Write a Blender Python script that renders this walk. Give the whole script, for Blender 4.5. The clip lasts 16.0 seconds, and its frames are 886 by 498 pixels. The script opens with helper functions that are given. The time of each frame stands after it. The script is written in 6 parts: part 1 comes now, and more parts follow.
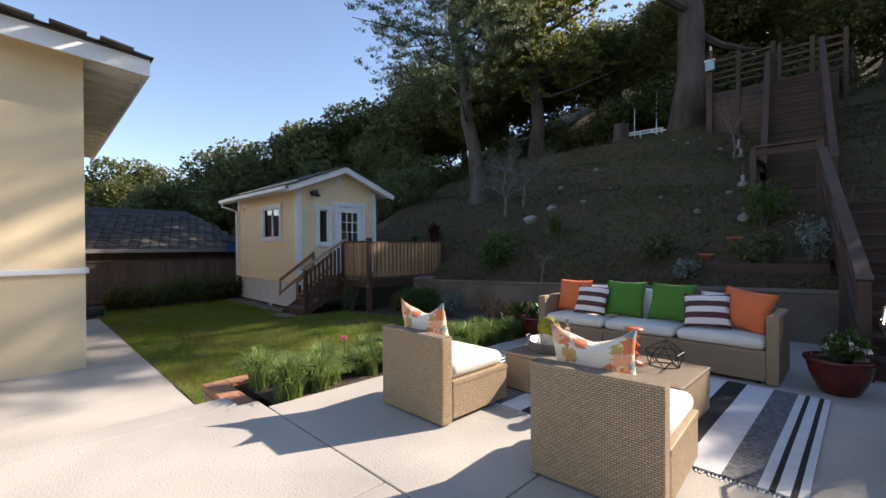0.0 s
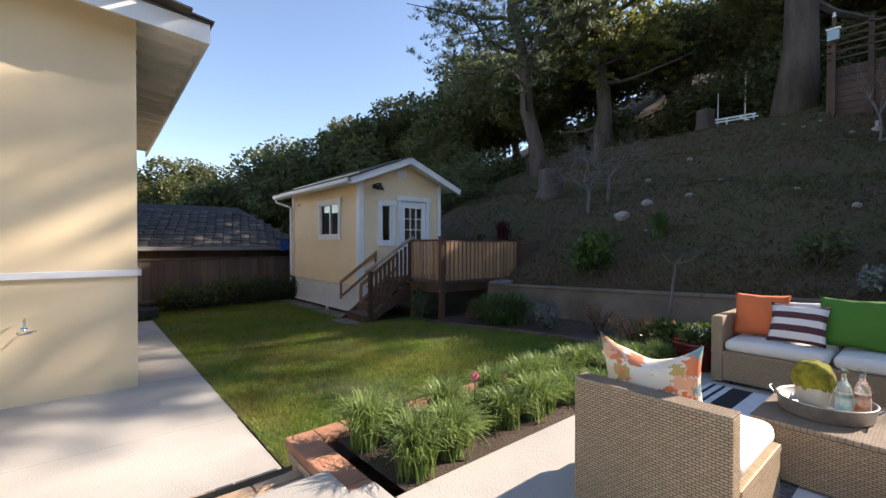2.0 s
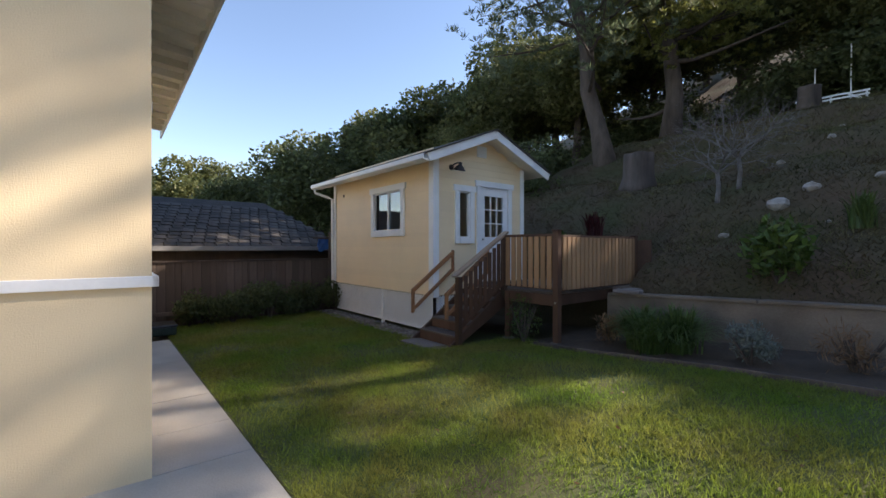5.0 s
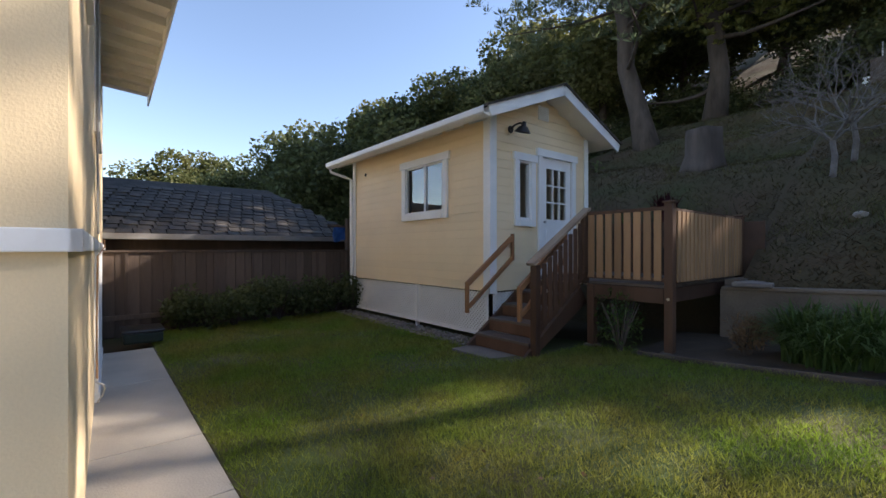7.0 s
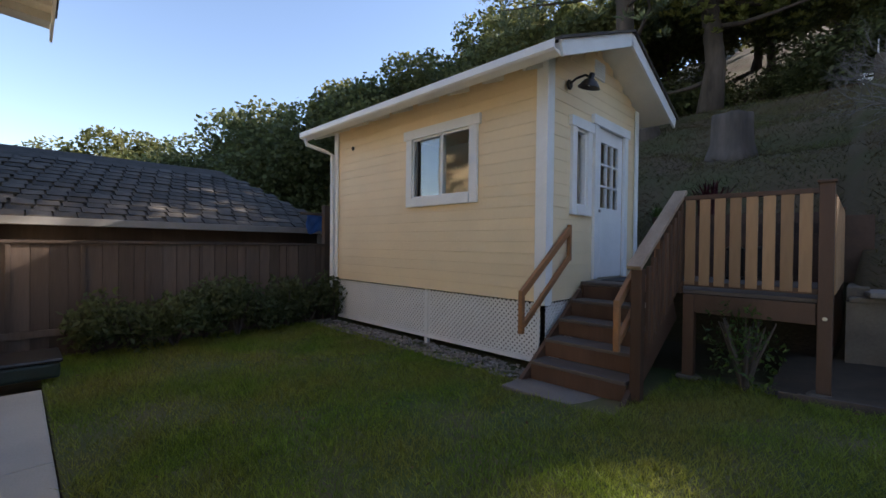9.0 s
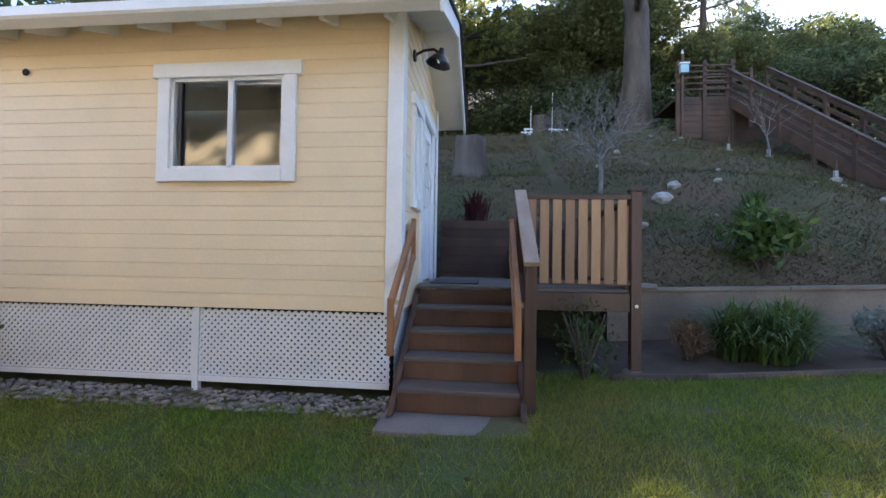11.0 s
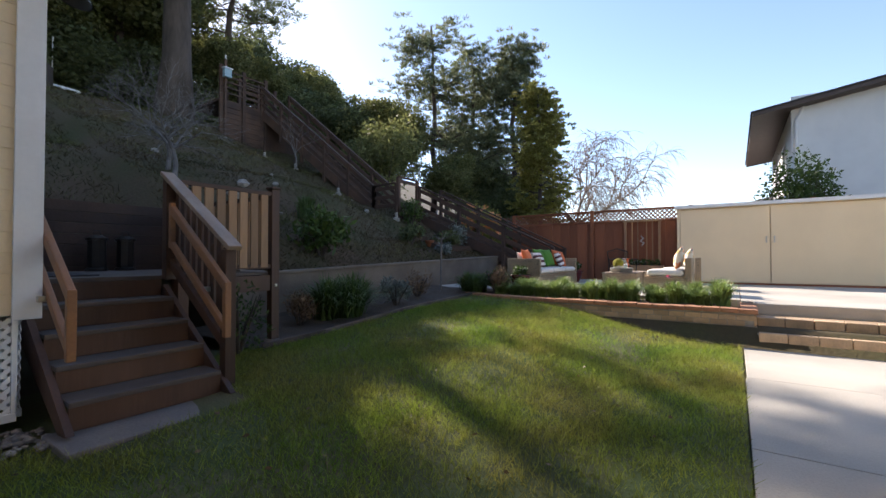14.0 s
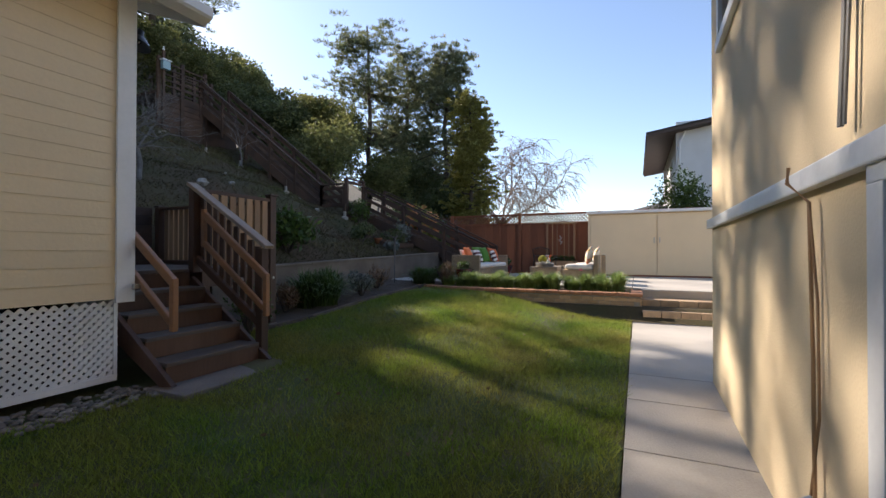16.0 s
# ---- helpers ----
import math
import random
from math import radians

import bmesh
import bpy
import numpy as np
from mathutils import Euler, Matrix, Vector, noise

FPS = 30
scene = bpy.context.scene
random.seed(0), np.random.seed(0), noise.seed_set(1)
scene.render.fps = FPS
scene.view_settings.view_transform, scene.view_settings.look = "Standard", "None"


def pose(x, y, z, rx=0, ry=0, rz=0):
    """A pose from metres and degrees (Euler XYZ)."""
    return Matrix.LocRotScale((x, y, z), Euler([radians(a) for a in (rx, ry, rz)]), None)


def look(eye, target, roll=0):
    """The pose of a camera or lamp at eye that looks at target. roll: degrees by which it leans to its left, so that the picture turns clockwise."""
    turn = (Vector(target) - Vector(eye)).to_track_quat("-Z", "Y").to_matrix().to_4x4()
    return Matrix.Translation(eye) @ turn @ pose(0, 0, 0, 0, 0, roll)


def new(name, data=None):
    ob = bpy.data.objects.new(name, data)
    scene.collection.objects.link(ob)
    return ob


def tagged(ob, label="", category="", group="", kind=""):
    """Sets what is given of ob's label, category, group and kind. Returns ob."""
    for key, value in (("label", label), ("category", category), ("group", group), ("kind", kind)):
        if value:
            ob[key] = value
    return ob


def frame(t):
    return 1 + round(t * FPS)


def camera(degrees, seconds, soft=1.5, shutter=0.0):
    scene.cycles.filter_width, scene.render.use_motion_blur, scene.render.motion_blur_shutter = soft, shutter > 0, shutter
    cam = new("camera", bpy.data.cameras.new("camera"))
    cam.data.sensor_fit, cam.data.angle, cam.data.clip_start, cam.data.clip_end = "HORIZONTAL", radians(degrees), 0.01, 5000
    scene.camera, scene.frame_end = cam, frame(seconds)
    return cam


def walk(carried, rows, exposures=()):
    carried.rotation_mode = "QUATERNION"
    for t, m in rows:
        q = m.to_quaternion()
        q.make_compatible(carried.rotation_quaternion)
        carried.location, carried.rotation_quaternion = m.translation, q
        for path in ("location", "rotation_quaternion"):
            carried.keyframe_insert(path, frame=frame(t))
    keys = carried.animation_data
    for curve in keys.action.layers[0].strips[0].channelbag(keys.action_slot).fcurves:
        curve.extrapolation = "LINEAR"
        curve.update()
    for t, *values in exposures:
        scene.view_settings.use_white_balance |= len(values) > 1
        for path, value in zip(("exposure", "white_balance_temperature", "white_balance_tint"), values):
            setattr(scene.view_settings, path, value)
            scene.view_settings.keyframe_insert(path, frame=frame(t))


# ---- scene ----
PATH = [
    (0, (10.97, -5.379, 1.803), (9.556, -3.964, 1.787), -0.3),
    (0.5, (10.722, -5.356, 1.82), (9.297, -3.953, 1.801), -0.2),
    (1, (10.35, -5.305, 1.829), (8.889, -3.938, 1.808), -0.0),
    (1.5, (9.871, -5.22, 1.821), (8.379, -3.888, 1.798), 0.0),
    (2, (9.329, -5.189, 1.821), (7.802, -3.897, 1.8), 0.1),
    (2.5, (8.774, -5.157, 1.815), (7.23, -3.886, 1.795), 0.2),
    (3, (8.23, -5.129, 1.815), (6.683, -3.861, 1.799), 0.2),
    (3.5, (7.715, -5.113, 1.838), (6.166, -3.848, 1.823), 0.2),
    (4, (7.227, -5.063, 1.831), (5.676, -3.8, 1.815), 0.2),
    (4.2, (7.053, -5.047, 1.822), (5.501, -3.786, 1.811), 0.1),
    (6.5, (5.046, -4.722, 1.436), (3.495, -3.458, 1.434), -0.0),
    (7, (4.492, -4.584, 1.419), (2.944, -3.319, 1.42), 0.0),
    (7.5, (3.967, -4.412, 1.392), (2.418, -3.148, 1.393), -0.1),
    (8, (3.468, -4.248, 1.41), (1.918, -2.983, 1.411), -0.2),
    (8.2, (3.273, -4.215, 1.408), (1.727, -2.947, 1.407), -0.1),
    (10.3, (1.365, -3.874, 1.334), (0.637, -2.011, 1.349), 1.2),
    (10.5, (1.211, -3.82, 1.304), (0.628, -1.907, 1.334), 1.0),
    (11, (0.796, -3.719, 1.257), (0.589, -1.73, 1.307), 0.9),
    (11.5, (0.511, -3.584, 1.309), (0.698, -1.593, 1.337), 0.9),
    (12, (0.197, -3.587, 1.308), (0.843, -1.695, 1.347), 0.5),
    (12.5, (0.033, -3.603, 1.296), (1.043, -1.877, 1.338), 0.4),
    (13, (-0.172, -3.645, 1.295), (1.144, -2.140, 1.335), 0.4),
    (13.5, (-0.464, -3.728, 1.220), (1.061, -2.435, 1.265), 0.2),
    (14, (-0.776, -3.859, 1.152), (0.871, -2.725, 1.191), -0.1),
    (14.5, (-1.124, -3.944, 1.148), (0.582, -2.902, 1.182), -0.1),
    (15, (-1.490, -3.995, 1.138), (0.281, -3.066, 1.167), 0.0),
    (15.5, (-1.851, -4.028, 1.131), (-0.038, -3.184, 1.159), -0.0),
    (16, (-2.196, -4.004, 1.173), (-0.377, -3.174, 1.192), 0.1),
]
EXPOSURES = [(0, 1.05, 6650, 17), (3, 1.25, 6650, 17), (4.2, 1.25, 6650, 17), (8.2, 1.23, 6650, 17), (10.3, 1.5, 6650, 17), (10.6, 1.7, 6450, 17), (11, 2.4, 6150, 17), (12, 2.45, 6100, 17), (12.5, 2.35, 6150, 17), (13.5, 1.6, 6350, 17), (14.5, 1.15, 6650, 17), (16, 1.05, 6650, 17)]
cam = camera(92.5, 16.0)
walk(cam, [(t, look(eye, target, roll)) for t, eye, target, roll in PATH], EXPOSURES)

# ---- world and sun ----
SUN_AZ, SUN_EL = 65.2, 30.6
world = bpy.data.worlds.new("world")
scene.world = world
world.use_nodes = True
wn = world.node_tree.nodes
sky = wn.new("ShaderNodeTexSky")
sky.sky_type = "NISHITA"
sky.sun_disc = False
sky.sun_elevation = radians(SUN_EL)
sky.sun_rotation = radians(90 - SUN_AZ)
sky.air_density, sky.dust_density, sky.ozone_density = 1.0, 0.15, 1.3
world.node_tree.links.new(sky.outputs[0], wn["Background"].inputs[0])
wn["Background"].inputs[1].default_value = 0.12
sun_way = Vector((math.cos(radians(SUN_AZ)) * math.cos(radians(SUN_EL)), math.sin(radians(SUN_AZ)) * math.cos(radians(SUN_EL)), math.sin(radians(SUN_EL))))
sun = new("sun", bpy.data.lights.new("sun", "SUN"))
sun.data.energy, sun.data.angle, sun.data.color = 5.0, radians(0.55), (1.0, 0.91, 0.77)
sun.matrix_world = look(sun_way * 60, (0, 0, 0))


# ---- materials ----
def material(name, color, rough=0.7, scale=8.0, vary=0.25, bump=0.15, fine=60.0, metal=0.0, tint=None, stretch=(1, 1, 1), piece=0.0, spec=0.5, island=0.0):
    """A surface with variation at two scales. tint: a second colour that it drifts to in patches; piece: variation from piece to piece."""
    m = bpy.data.materials.new(name)
    m.use_nodes = True
    t, n = m.node_tree, m.node_tree.nodes
    b = n["Principled BSDF"]
    b.inputs["Roughness"].default_value = rough
    b.inputs["Metallic"].default_value = metal
    b.inputs["Specular IOR Level"].default_value = spec
    co = n.new("ShaderNodeTexCoord")
    mp = n.new("ShaderNodeMapping")
    mp.inputs["Scale"].default_value = stretch
    t.links.new(co.outputs["Object"], mp.inputs[0])
    big, small = n.new("ShaderNodeTexNoise"), n.new("ShaderNodeTexNoise")
    big.inputs["Scale"].default_value, big.inputs["Detail"].default_value = scale, 4
    small.inputs["Scale"].default_value, small.inputs["Detail"].default_value = fine, 3
    for k in (big, small):
        t.links.new(mp.outputs[0], k.inputs["Vector"])
    c2 = tint or tuple(c * (1 - vary) for c in color)
    mix = n.new("ShaderNodeMix")
    mix.data_type = "RGBA"
    mix.inputs[6].default_value, mix.inputs[7].default_value = (*color, 1), (*c2, 1)
    ramp = n.new("ShaderNodeMapRange")
    ramp.inputs[1].default_value, ramp.inputs[2].default_value = 0.35, 0.68
    t.links.new(big.outputs[0], ramp.inputs[0])
    t.links.new(ramp.outputs[0], mix.inputs[0])
    hsv = n.new("ShaderNodeHueSaturation")
    t.links.new(mix.outputs[2], hsv.inputs["Color"])
    val = n.new("ShaderNodeMapRange")
    val.inputs[3].default_value, val.inputs[4].default_value = 1 - vary * 0.6, 1 + vary * 0.6
    t.links.new(small.outputs[0], val.inputs[0])
    last = val.outputs[0]
    for amount, src in ((piece, "ShaderNodeObjectInfo"), (island, "ShaderNodeNewGeometry")):
        if amount:
            oi = n.new(src)
            pv = n.new("ShaderNodeMapRange")
            pv.inputs[3].default_value, pv.inputs[4].default_value = 1 - amount, 1 + amount
            t.links.new(oi.outputs["Random" if src.endswith("Info") else "Random Per Island"], pv.inputs[0])
            mul = n.new("ShaderNodeMath")
            mul.operation = "MULTIPLY"
            t.links.new(last, mul.inputs[0])
            t.links.new(pv.outputs[0], mul.inputs[1])
            last = mul.outputs[0]
    t.links.new(last, hsv.inputs["Value"])
    t.links.new(hsv.outputs[0], b.inputs["Base Color"])
    if bump:
        bp = n.new("ShaderNodeBump")
        bp.inputs["Strength"].default_value = bump
        bp.inputs["Distance"].default_value = 0.01
        t.links.new(small.outputs[0], bp.inputs["Height"])
        t.links.new(bp.outputs[0], b.inputs["Normal"])
    return m


def leafy(name, color, tint, through_light=0.35, rough=0.55, island=0.35):
    """Foliage: a leaf that lets some light through."""
    m = material(name, color, rough, 0.9, 0.3, 0, 5.0, tint=tint, piece=0.12, island=island, spec=0.35)
    t, n = m.node_tree, m.node_tree.nodes
    b = n["Principled BSDF"]
    tr = n.new("ShaderNodeBsdfTranslucent")
    add = n.new("ShaderNodeMixShader")
    add.inputs[0].default_value = through_light
    t.links.new(b.inputs["Base Color"].links[0].from_socket, tr.inputs[0])
    t.links.new(b.outputs[0], add.inputs[1])
    t.links.new(tr.outputs[0], add.inputs[2])
    t.links.new(add.outputs[0], n["Material Output"].inputs[0])
    return m


M = {}
M["stucco"] = material("stucco", (0.76, 0.625, 0.41), 0.85, 1.2, 0.10, 0.22, 90, tint=(0.72, 0.575, 0.365))
M["siding"] = material("siding", (0.86, 0.69, 0.45), 0.55, 1.5, 0.06, 0.12, 40, piece=0.025)
M["white"] = material("white_paint", (0.83, 0.84, 0.84), 0.45, 3, 0.07, 0.08, 30)
M["soffit"] = material("soffit_paint", (0.80, 0.79, 0.74), 0.6, 3, 0.08, 0.08, 30)
M["plastic"] = material("white_lattice", (0.82, 0.83, 0.84), 0.4, 3, 0.08, 0.03, 30)
M["concrete"] = material("concrete", (0.50, 0.46, 0.40), 0.85, 0.9, 0.2, 0.35, 70, tint=(0.36, 0.335, 0.295), piece=0.04)
M["oldconcrete"] = material("old_concrete", (0.21, 0.165, 0.125), 0.9, 1.6, 0.35, 0.6, 40, tint=(0.13, 0.10, 0.075))
M["slab"] = material("weathered_slab", (0.22, 0.19, 0.165), 0.9, 3, 0.3, 0.5, 50, tint=(0.18, 0.15, 0.14))
M["grassbase"] = material("lawn_turf", (0.060, 0.090, 0.022), 0.95, 1.3, 0.5, 0.9, 45, tint=(0.115, 0.095, 0.042))
M["soil"] = material("dark_soil", (0.055, 0.038, 0.026), 0.95, 5, 0.4, 0.9, 50, tint=(0.08, 0.055, 0.035))
M["hill"] = material("hill_ground", (0.085, 0.054, 0.030), 0.95, 0.55, 0.5, 1.0, 22, tint=(0.056, 0.056, 0.018))
M["deck"] = material("stained_redwood", (0.068, 0.032, 0.018), 0.6, 3, 0.3, 0.25, 30, tint=(0.11, 0.055, 0.032), stretch=(1, 1, 0.15), piece=0.22)
M["deckpale"] = material("worn_redwood", (0.40, 0.235, 0.115), 0.65, 3, 0.3, 0.25, 30, tint=(0.25, 0.14, 0.08), stretch=(1, 1, 0.15), piece=0.22)
M["tread"] = material("weathered_tread", (0.13, 0.105, 0.092), 0.7, 4, 0.35, 0.3, 40, tint=(0.09, 0.07, 0.06), stretch=(0.2, 1, 1), piece=0.12)
M["rail"] = material("rail_wood", (0.34, 0.15, 0.06), 0.5, 4, 0.3, 0.2, 40, tint=(0.24, 0.12, 0.06), stretch=(1, 0.2, 1))
M["railcap"] = material("rail_cap_wood", (0.36, 0.27, 0.20), 0.6, 4, 0.35, 0.3, 50, tint=(0.24, 0.16, 0.11), stretch=(1, 0.15, 1))
M["oldfence"] = material("weathered_fence", (0.135, 0.10, 0.08), 0.9, 2, 0.4, 0.5, 30, tint=(0.07, 0.05, 0.042), stretch=(1, 1, 0.12), piece=0.28)
M["redfence"] = material("redwood_fence", (0.30, 0.105, 0.045), 0.7, 2, 0.3, 0.35, 30, tint=(0.19, 0.06, 0.028), stretch=(1, 1, 0.12), piece=0.2)
M["hillwood"] = material("dark_hill_timber", (0.085, 0.045, 0.028), 0.75, 2, 0.35, 0.3, 30, tint=(0.05, 0.028, 0.02), piece=0.2)
M["shingle"] = material("dark_shingle", (0.06, 0.054, 0.048), 0.9, 4, 0.4, 0.6, 60, piece=0.4, island=0.4)
M["metalgrey"] = material("painted_gutter", (0.22, 0.22, 0.22), 0.5, 5, 0.15, 0.05, 60)
# near-black paint standing in for the shade of unlit spaces
M["dark"] = material("unlit_space_shade", (0.03, 0.028, 0.026), 0.8, 3, 0.2, 0, 20)
M["room"] = material("pale_interior", (0.5, 0.45, 0.36), 0.8, 3, 0.1, 0, 20)
M["blackmetal"] = material("dark_bronze", (0.045, 0.04, 0.038), 0.35, 8, 0.3, 0.05, 60, metal=0.6)
M["chrome"] = material("bare_metal", (0.55, 0.54, 0.52), 0.35, 8, 0.2, 0.05, 60, metal=1.0)
M["brick"] = material("brick_face", (0.54, 0.37, 0.23), 0.85, 9, 0.3, 0.5, 60, tint=(0.40, 0.29, 0.19), piece=0.22)
M["brickcap"] = material("brick_cap", (0.48, 0.22, 0.12), 0.85, 9, 0.3, 0.5, 60, tint=(0.38, 0.19, 0.11), piece=0.18)
M["mortar"] = material("mortar", (0.36, 0.33, 0.29), 0.95, 9, 0.25, 0.5, 60)
M["riverstone"] = material("river_stone", (0.25, 0.22, 0.19), 0.7, 5, 0.3, 0.2, 40, tint=(0.16, 0.13, 0.11), island=0.4)
M["bark"] = material("pine_bark", (0.11, 0.085, 0.07), 0.95, 3, 0.45, 1.0, 14, tint=(0.055, 0.042, 0.035), stretch=(1, 1, 0.25))
M["palebark"] = material("pale_bare_bark", (0.19, 0.17, 0.16), 0.9, 8, 0.3, 0.5, 40, tint=(0.10, 0.085, 0.075))
M["stonewhite"] = material("pale_rock", (0.38, 0.35, 0.31), 0.9, 6, 0.3, 0.6, 30, tint=(0.24, 0.21, 0.18))


def glass(name="window_glass", rough=0.0):
    m = bpy.data.materials.new(name)
    m.use_nodes = True
    b = m.node_tree.nodes["Principled BSDF"]
    b.inputs["Base Color"].default_value = (0.92, 0.96, 0.96, 1)
    b.inputs["Roughness"].default_value = rough
    b.inputs["Transmission Weight"].default_value = 1.0
    b.inputs["IOR"].default_value = 1.75
    return m


M["glass"] = glass()


# ---- builders ----
def mesh_of(bm, name, mat, smooth=False):
    me = bpy.data.meshes.new(name)
    bm.to_mesh(me)
    bm.free()
    me.materials.append(mat)
    if smooth:
        me.polygons.foreach_set("use_smooth", [True] * len(me.polygons))
    return me


def part(name, bm, mat, parent=None, label="", smooth=False):
    """Links a bmesh as one mesh object under a thing or a part."""
    ob = new(name, mesh_of(bm, name, mat, smooth))
    ob.parent = parent
    return tagged(ob, label)


def piece(name, me, parent, at, turn=(0, 0, 0), size=(1, 1, 1)):
    """One more piece on a mesh that alike pieces share."""
    ob = new(name, me)
    ob.parent = parent
    ob.location, ob.rotation_euler, ob.scale = at, turn, size
    return ob


def thing(name, label, category, at=(0, 0, 0), rz=0, group="", kind=""):
    ob = new(name)
    ob.empty_display_size = 0.2
    ob.matrix_world = pose(*at, 0, 0, rz)
    return tagged(ob, label, category, group, kind)


def box(x0, x1, y0, y1, z0, z1, bm=None, bevel=0.0):
    own = bmesh.new()
    r = bmesh.ops.create_cube(own, size=1)
    for v in own.verts:
        v.co = Vector((x0 if v.co.x < 0 else x1, y0 if v.co.y < 0 else y1, z0 if v.co.z < 0 else z1))
    if bevel:
        bmesh.ops.bevel(own, geom=own.edges[:], offset=bevel, segments=2, affect="EDGES", profile=0.6)
    return merge(bm, own)


def merge(bm, own):
    if bm is None:
        return own
    me = bpy.data.meshes.new("tmp")
    own.to_mesh(me)
    own.free()
    bm.from_mesh(me)
    bpy.data.meshes.remove(me)
    return bm


def beam(p, q, w, h, bm=None, bevel=0.004, up=(0, 0, 1)):
    """A timber from p to q, w across and h along up."""
    p, q = Vector(p), Vector(q)
    d = q - p
    own = box(-w / 2, w / 2, -h / 2, h / 2, 0, d.length, None, bevel)
    z = d.normalized()
    u = Vector(up)
    if abs(z.dot(u)) > 0.99:
        u = Vector((0, 1, 0))
    x = u.cross(z).normalized()
    y = z.cross(x)
    m = Matrix((x, y, z)).transposed().to_4x4()
    m.translation = p
    bmesh.ops.transform(own, matrix=m, verts=own.verts)
    return merge(bm, own)


def lathe(profile, n=20, bm=None):
    """A turned shape from (radius, height) pairs."""
    own = bmesh.new()
    rings = [[own.verts.new((r * math.cos(2 * math.pi * k / n), r * math.sin(2 * math.pi * k / n), z)) for k in range(n)] for r, z in profile]
    for a, b in zip(rings, rings[1:]):
        for k in range(n):
            own.faces.new((a[k], a[(k + 1) % n], b[(k + 1) % n], b[k]))
    own.faces.new(rings[0][::-1])
    own.faces.new(rings[-1])
    return merge(bm, own)


def tube(points, radii, n=6, bm=None):
    """A tapered tube through the points."""
    own = bmesh.new()
    pts = [Vector(p) for p in points]
    rings = []
    for i, p in enumerate(pts):
        d = (pts[min(i + 1, len(pts) - 1)] - pts[max(i - 1, 0)]).normalized()
        u = Vector((0.31, 0.2, 0.93)) if abs(d.z) < 0.9 else Vector((1, 0.1, 0))
        x = u.cross(d).normalized()
        y = d.cross(x)
        r = radii[i] if isinstance(radii, (list, tuple)) else radii
        rings.append([own.verts.new(p + (x * math.cos(2 * math.pi * k / n) + y * math.sin(2 * math.pi * k / n)) * r) for k in range(n)])
    for a, b in zip(rings, rings[1:]):
        for k in range(n):
            own.faces.new((a[k], a[(k + 1) % n], b[(k + 1) % n], b[k]))
    own.faces.new(rings[0][::-1])
    own.faces.new(rings[-1])
    return merge(bm, own)


def raw_mesh(name, verts, faces, mat, smooth=False):
    me = bpy.data.meshes.new(name)
    me.from_pydata([tuple(v) for v in verts] if not isinstance(verts, np.ndarray) else verts.tolist(), [], faces if isinstance(faces, list) else faces.tolist())
    me.materials.append(mat)
    if smooth:
        me.polygons.foreach_set("use_smooth", [True] * len(me.polygons))
    return me


def smooth01(v):
    v = min(max(v, 0.0), 1.0)
    return v * v * (3 - 2 * v)


# ---- ground ----
PATIO = 0.47


def lawn_z(x, y):
    k = smooth01((y + 3.9) / 3.4)
    return 0.42 * min(max(x / 7.0, 0), 1) * k - 0.05 * (1 - k)


def rw_top(x):
    return 0.78 + 0.034 * x


def hill_z(x, y):
    """The slope behind the retaining wall, easing off to the west and east."""
    foot = 2.3 + max(0, -x - 6) * 0.45 + max(0, x - 13) * 0.3
    if x < 2.5:
        foot = max(foot, 3.4)
    d = max(y - foot, 0)
    start = rw_top(min(max(x, 2.4), 11)) - 0.1 + (0.3 if -5 < x < 2.5 else 0)
    if x < -5 or x > 12.6:
        start = max(0.1, start - 0.2 * min(max(-5 - x, x - 12.6), 4))
    steep = 0.64 - 0.14 * smooth01((x - 6.5) / 2.2)
    h = start + steep * min(d, 2.8) + 0.475 * min(max(d - 2.8, 0), 7.2) + 0.22 * min(max(d - 10, 0), 4) + 0.54 * min(max(d - 14, 0), 24) + 0.3 * min(max(d - 38, 0), 40)
    ledge = 0.10 * math.sin(d * 2.1 + 0.5 * noise.noise((x * 0.22, y * 0.1, 3)) * 4 + 0.1 * x)
    rough = 0.10 * noise.noise((x * 0.8, y * 0.8, 0)) + 0.035 * noise.noise((x * 3.1, y * 3.1, 5))
    return h + min(d / 1.5, 1) * (ledge * max(0, 1 - d / 30) + rough)


def ground_z(x, y):
    foot = 2.22 if x > 2.45 else 3.36
    if x < -5 or x > 12.6:
        foot = 2.3 + max(0, -x - 6) * 0.45 + max(0, x - 13) * 0.3
    if y > foot:
        return hill_z(x, y)
    if x < -5:
        return -0.35
    if x > 6.2:
        return 0.2
    return lawn_z(x, y) - 0.05 if y > -3.8 else -0.15


def spread(*runs):
    out = []
    for a, b, step in runs:
        out += list(np.arange(a, b - 1e-6, step))
    return out


xs = spread((-900, -120, 90), (-120, -30, 6), (-30, -6, 1.0), (-6, 14, 0.25), (14, 40, 1.0), (40, 130, 6), (130, 901, 110))
ys = spread((-900, -60, 70), (-60, -10, 5), (-10, 2, 0.6), (2, 2.2, 0.1), (2.2, 2.3, 0.02), (2.3, 18, 0.22), (18, 48, 1.0), (48, 130, 5), (130, 901, 70))
verts = [(x, y, ground_z(x, y)) for y in ys for x in xs]
nx = len(xs)
faces = [(j * nx + i, j * nx + i + 1, (j + 1) * nx + i + 1, (j + 1) * nx + i) for j in range(len(ys) - 1) for i in range(nx - 1)]
ground = new("ground", raw_mesh("ground", verts, faces, M["hill"], True))
tagged(ground, "brown and mossy sloping hillside ground", "ground", kind="structure")


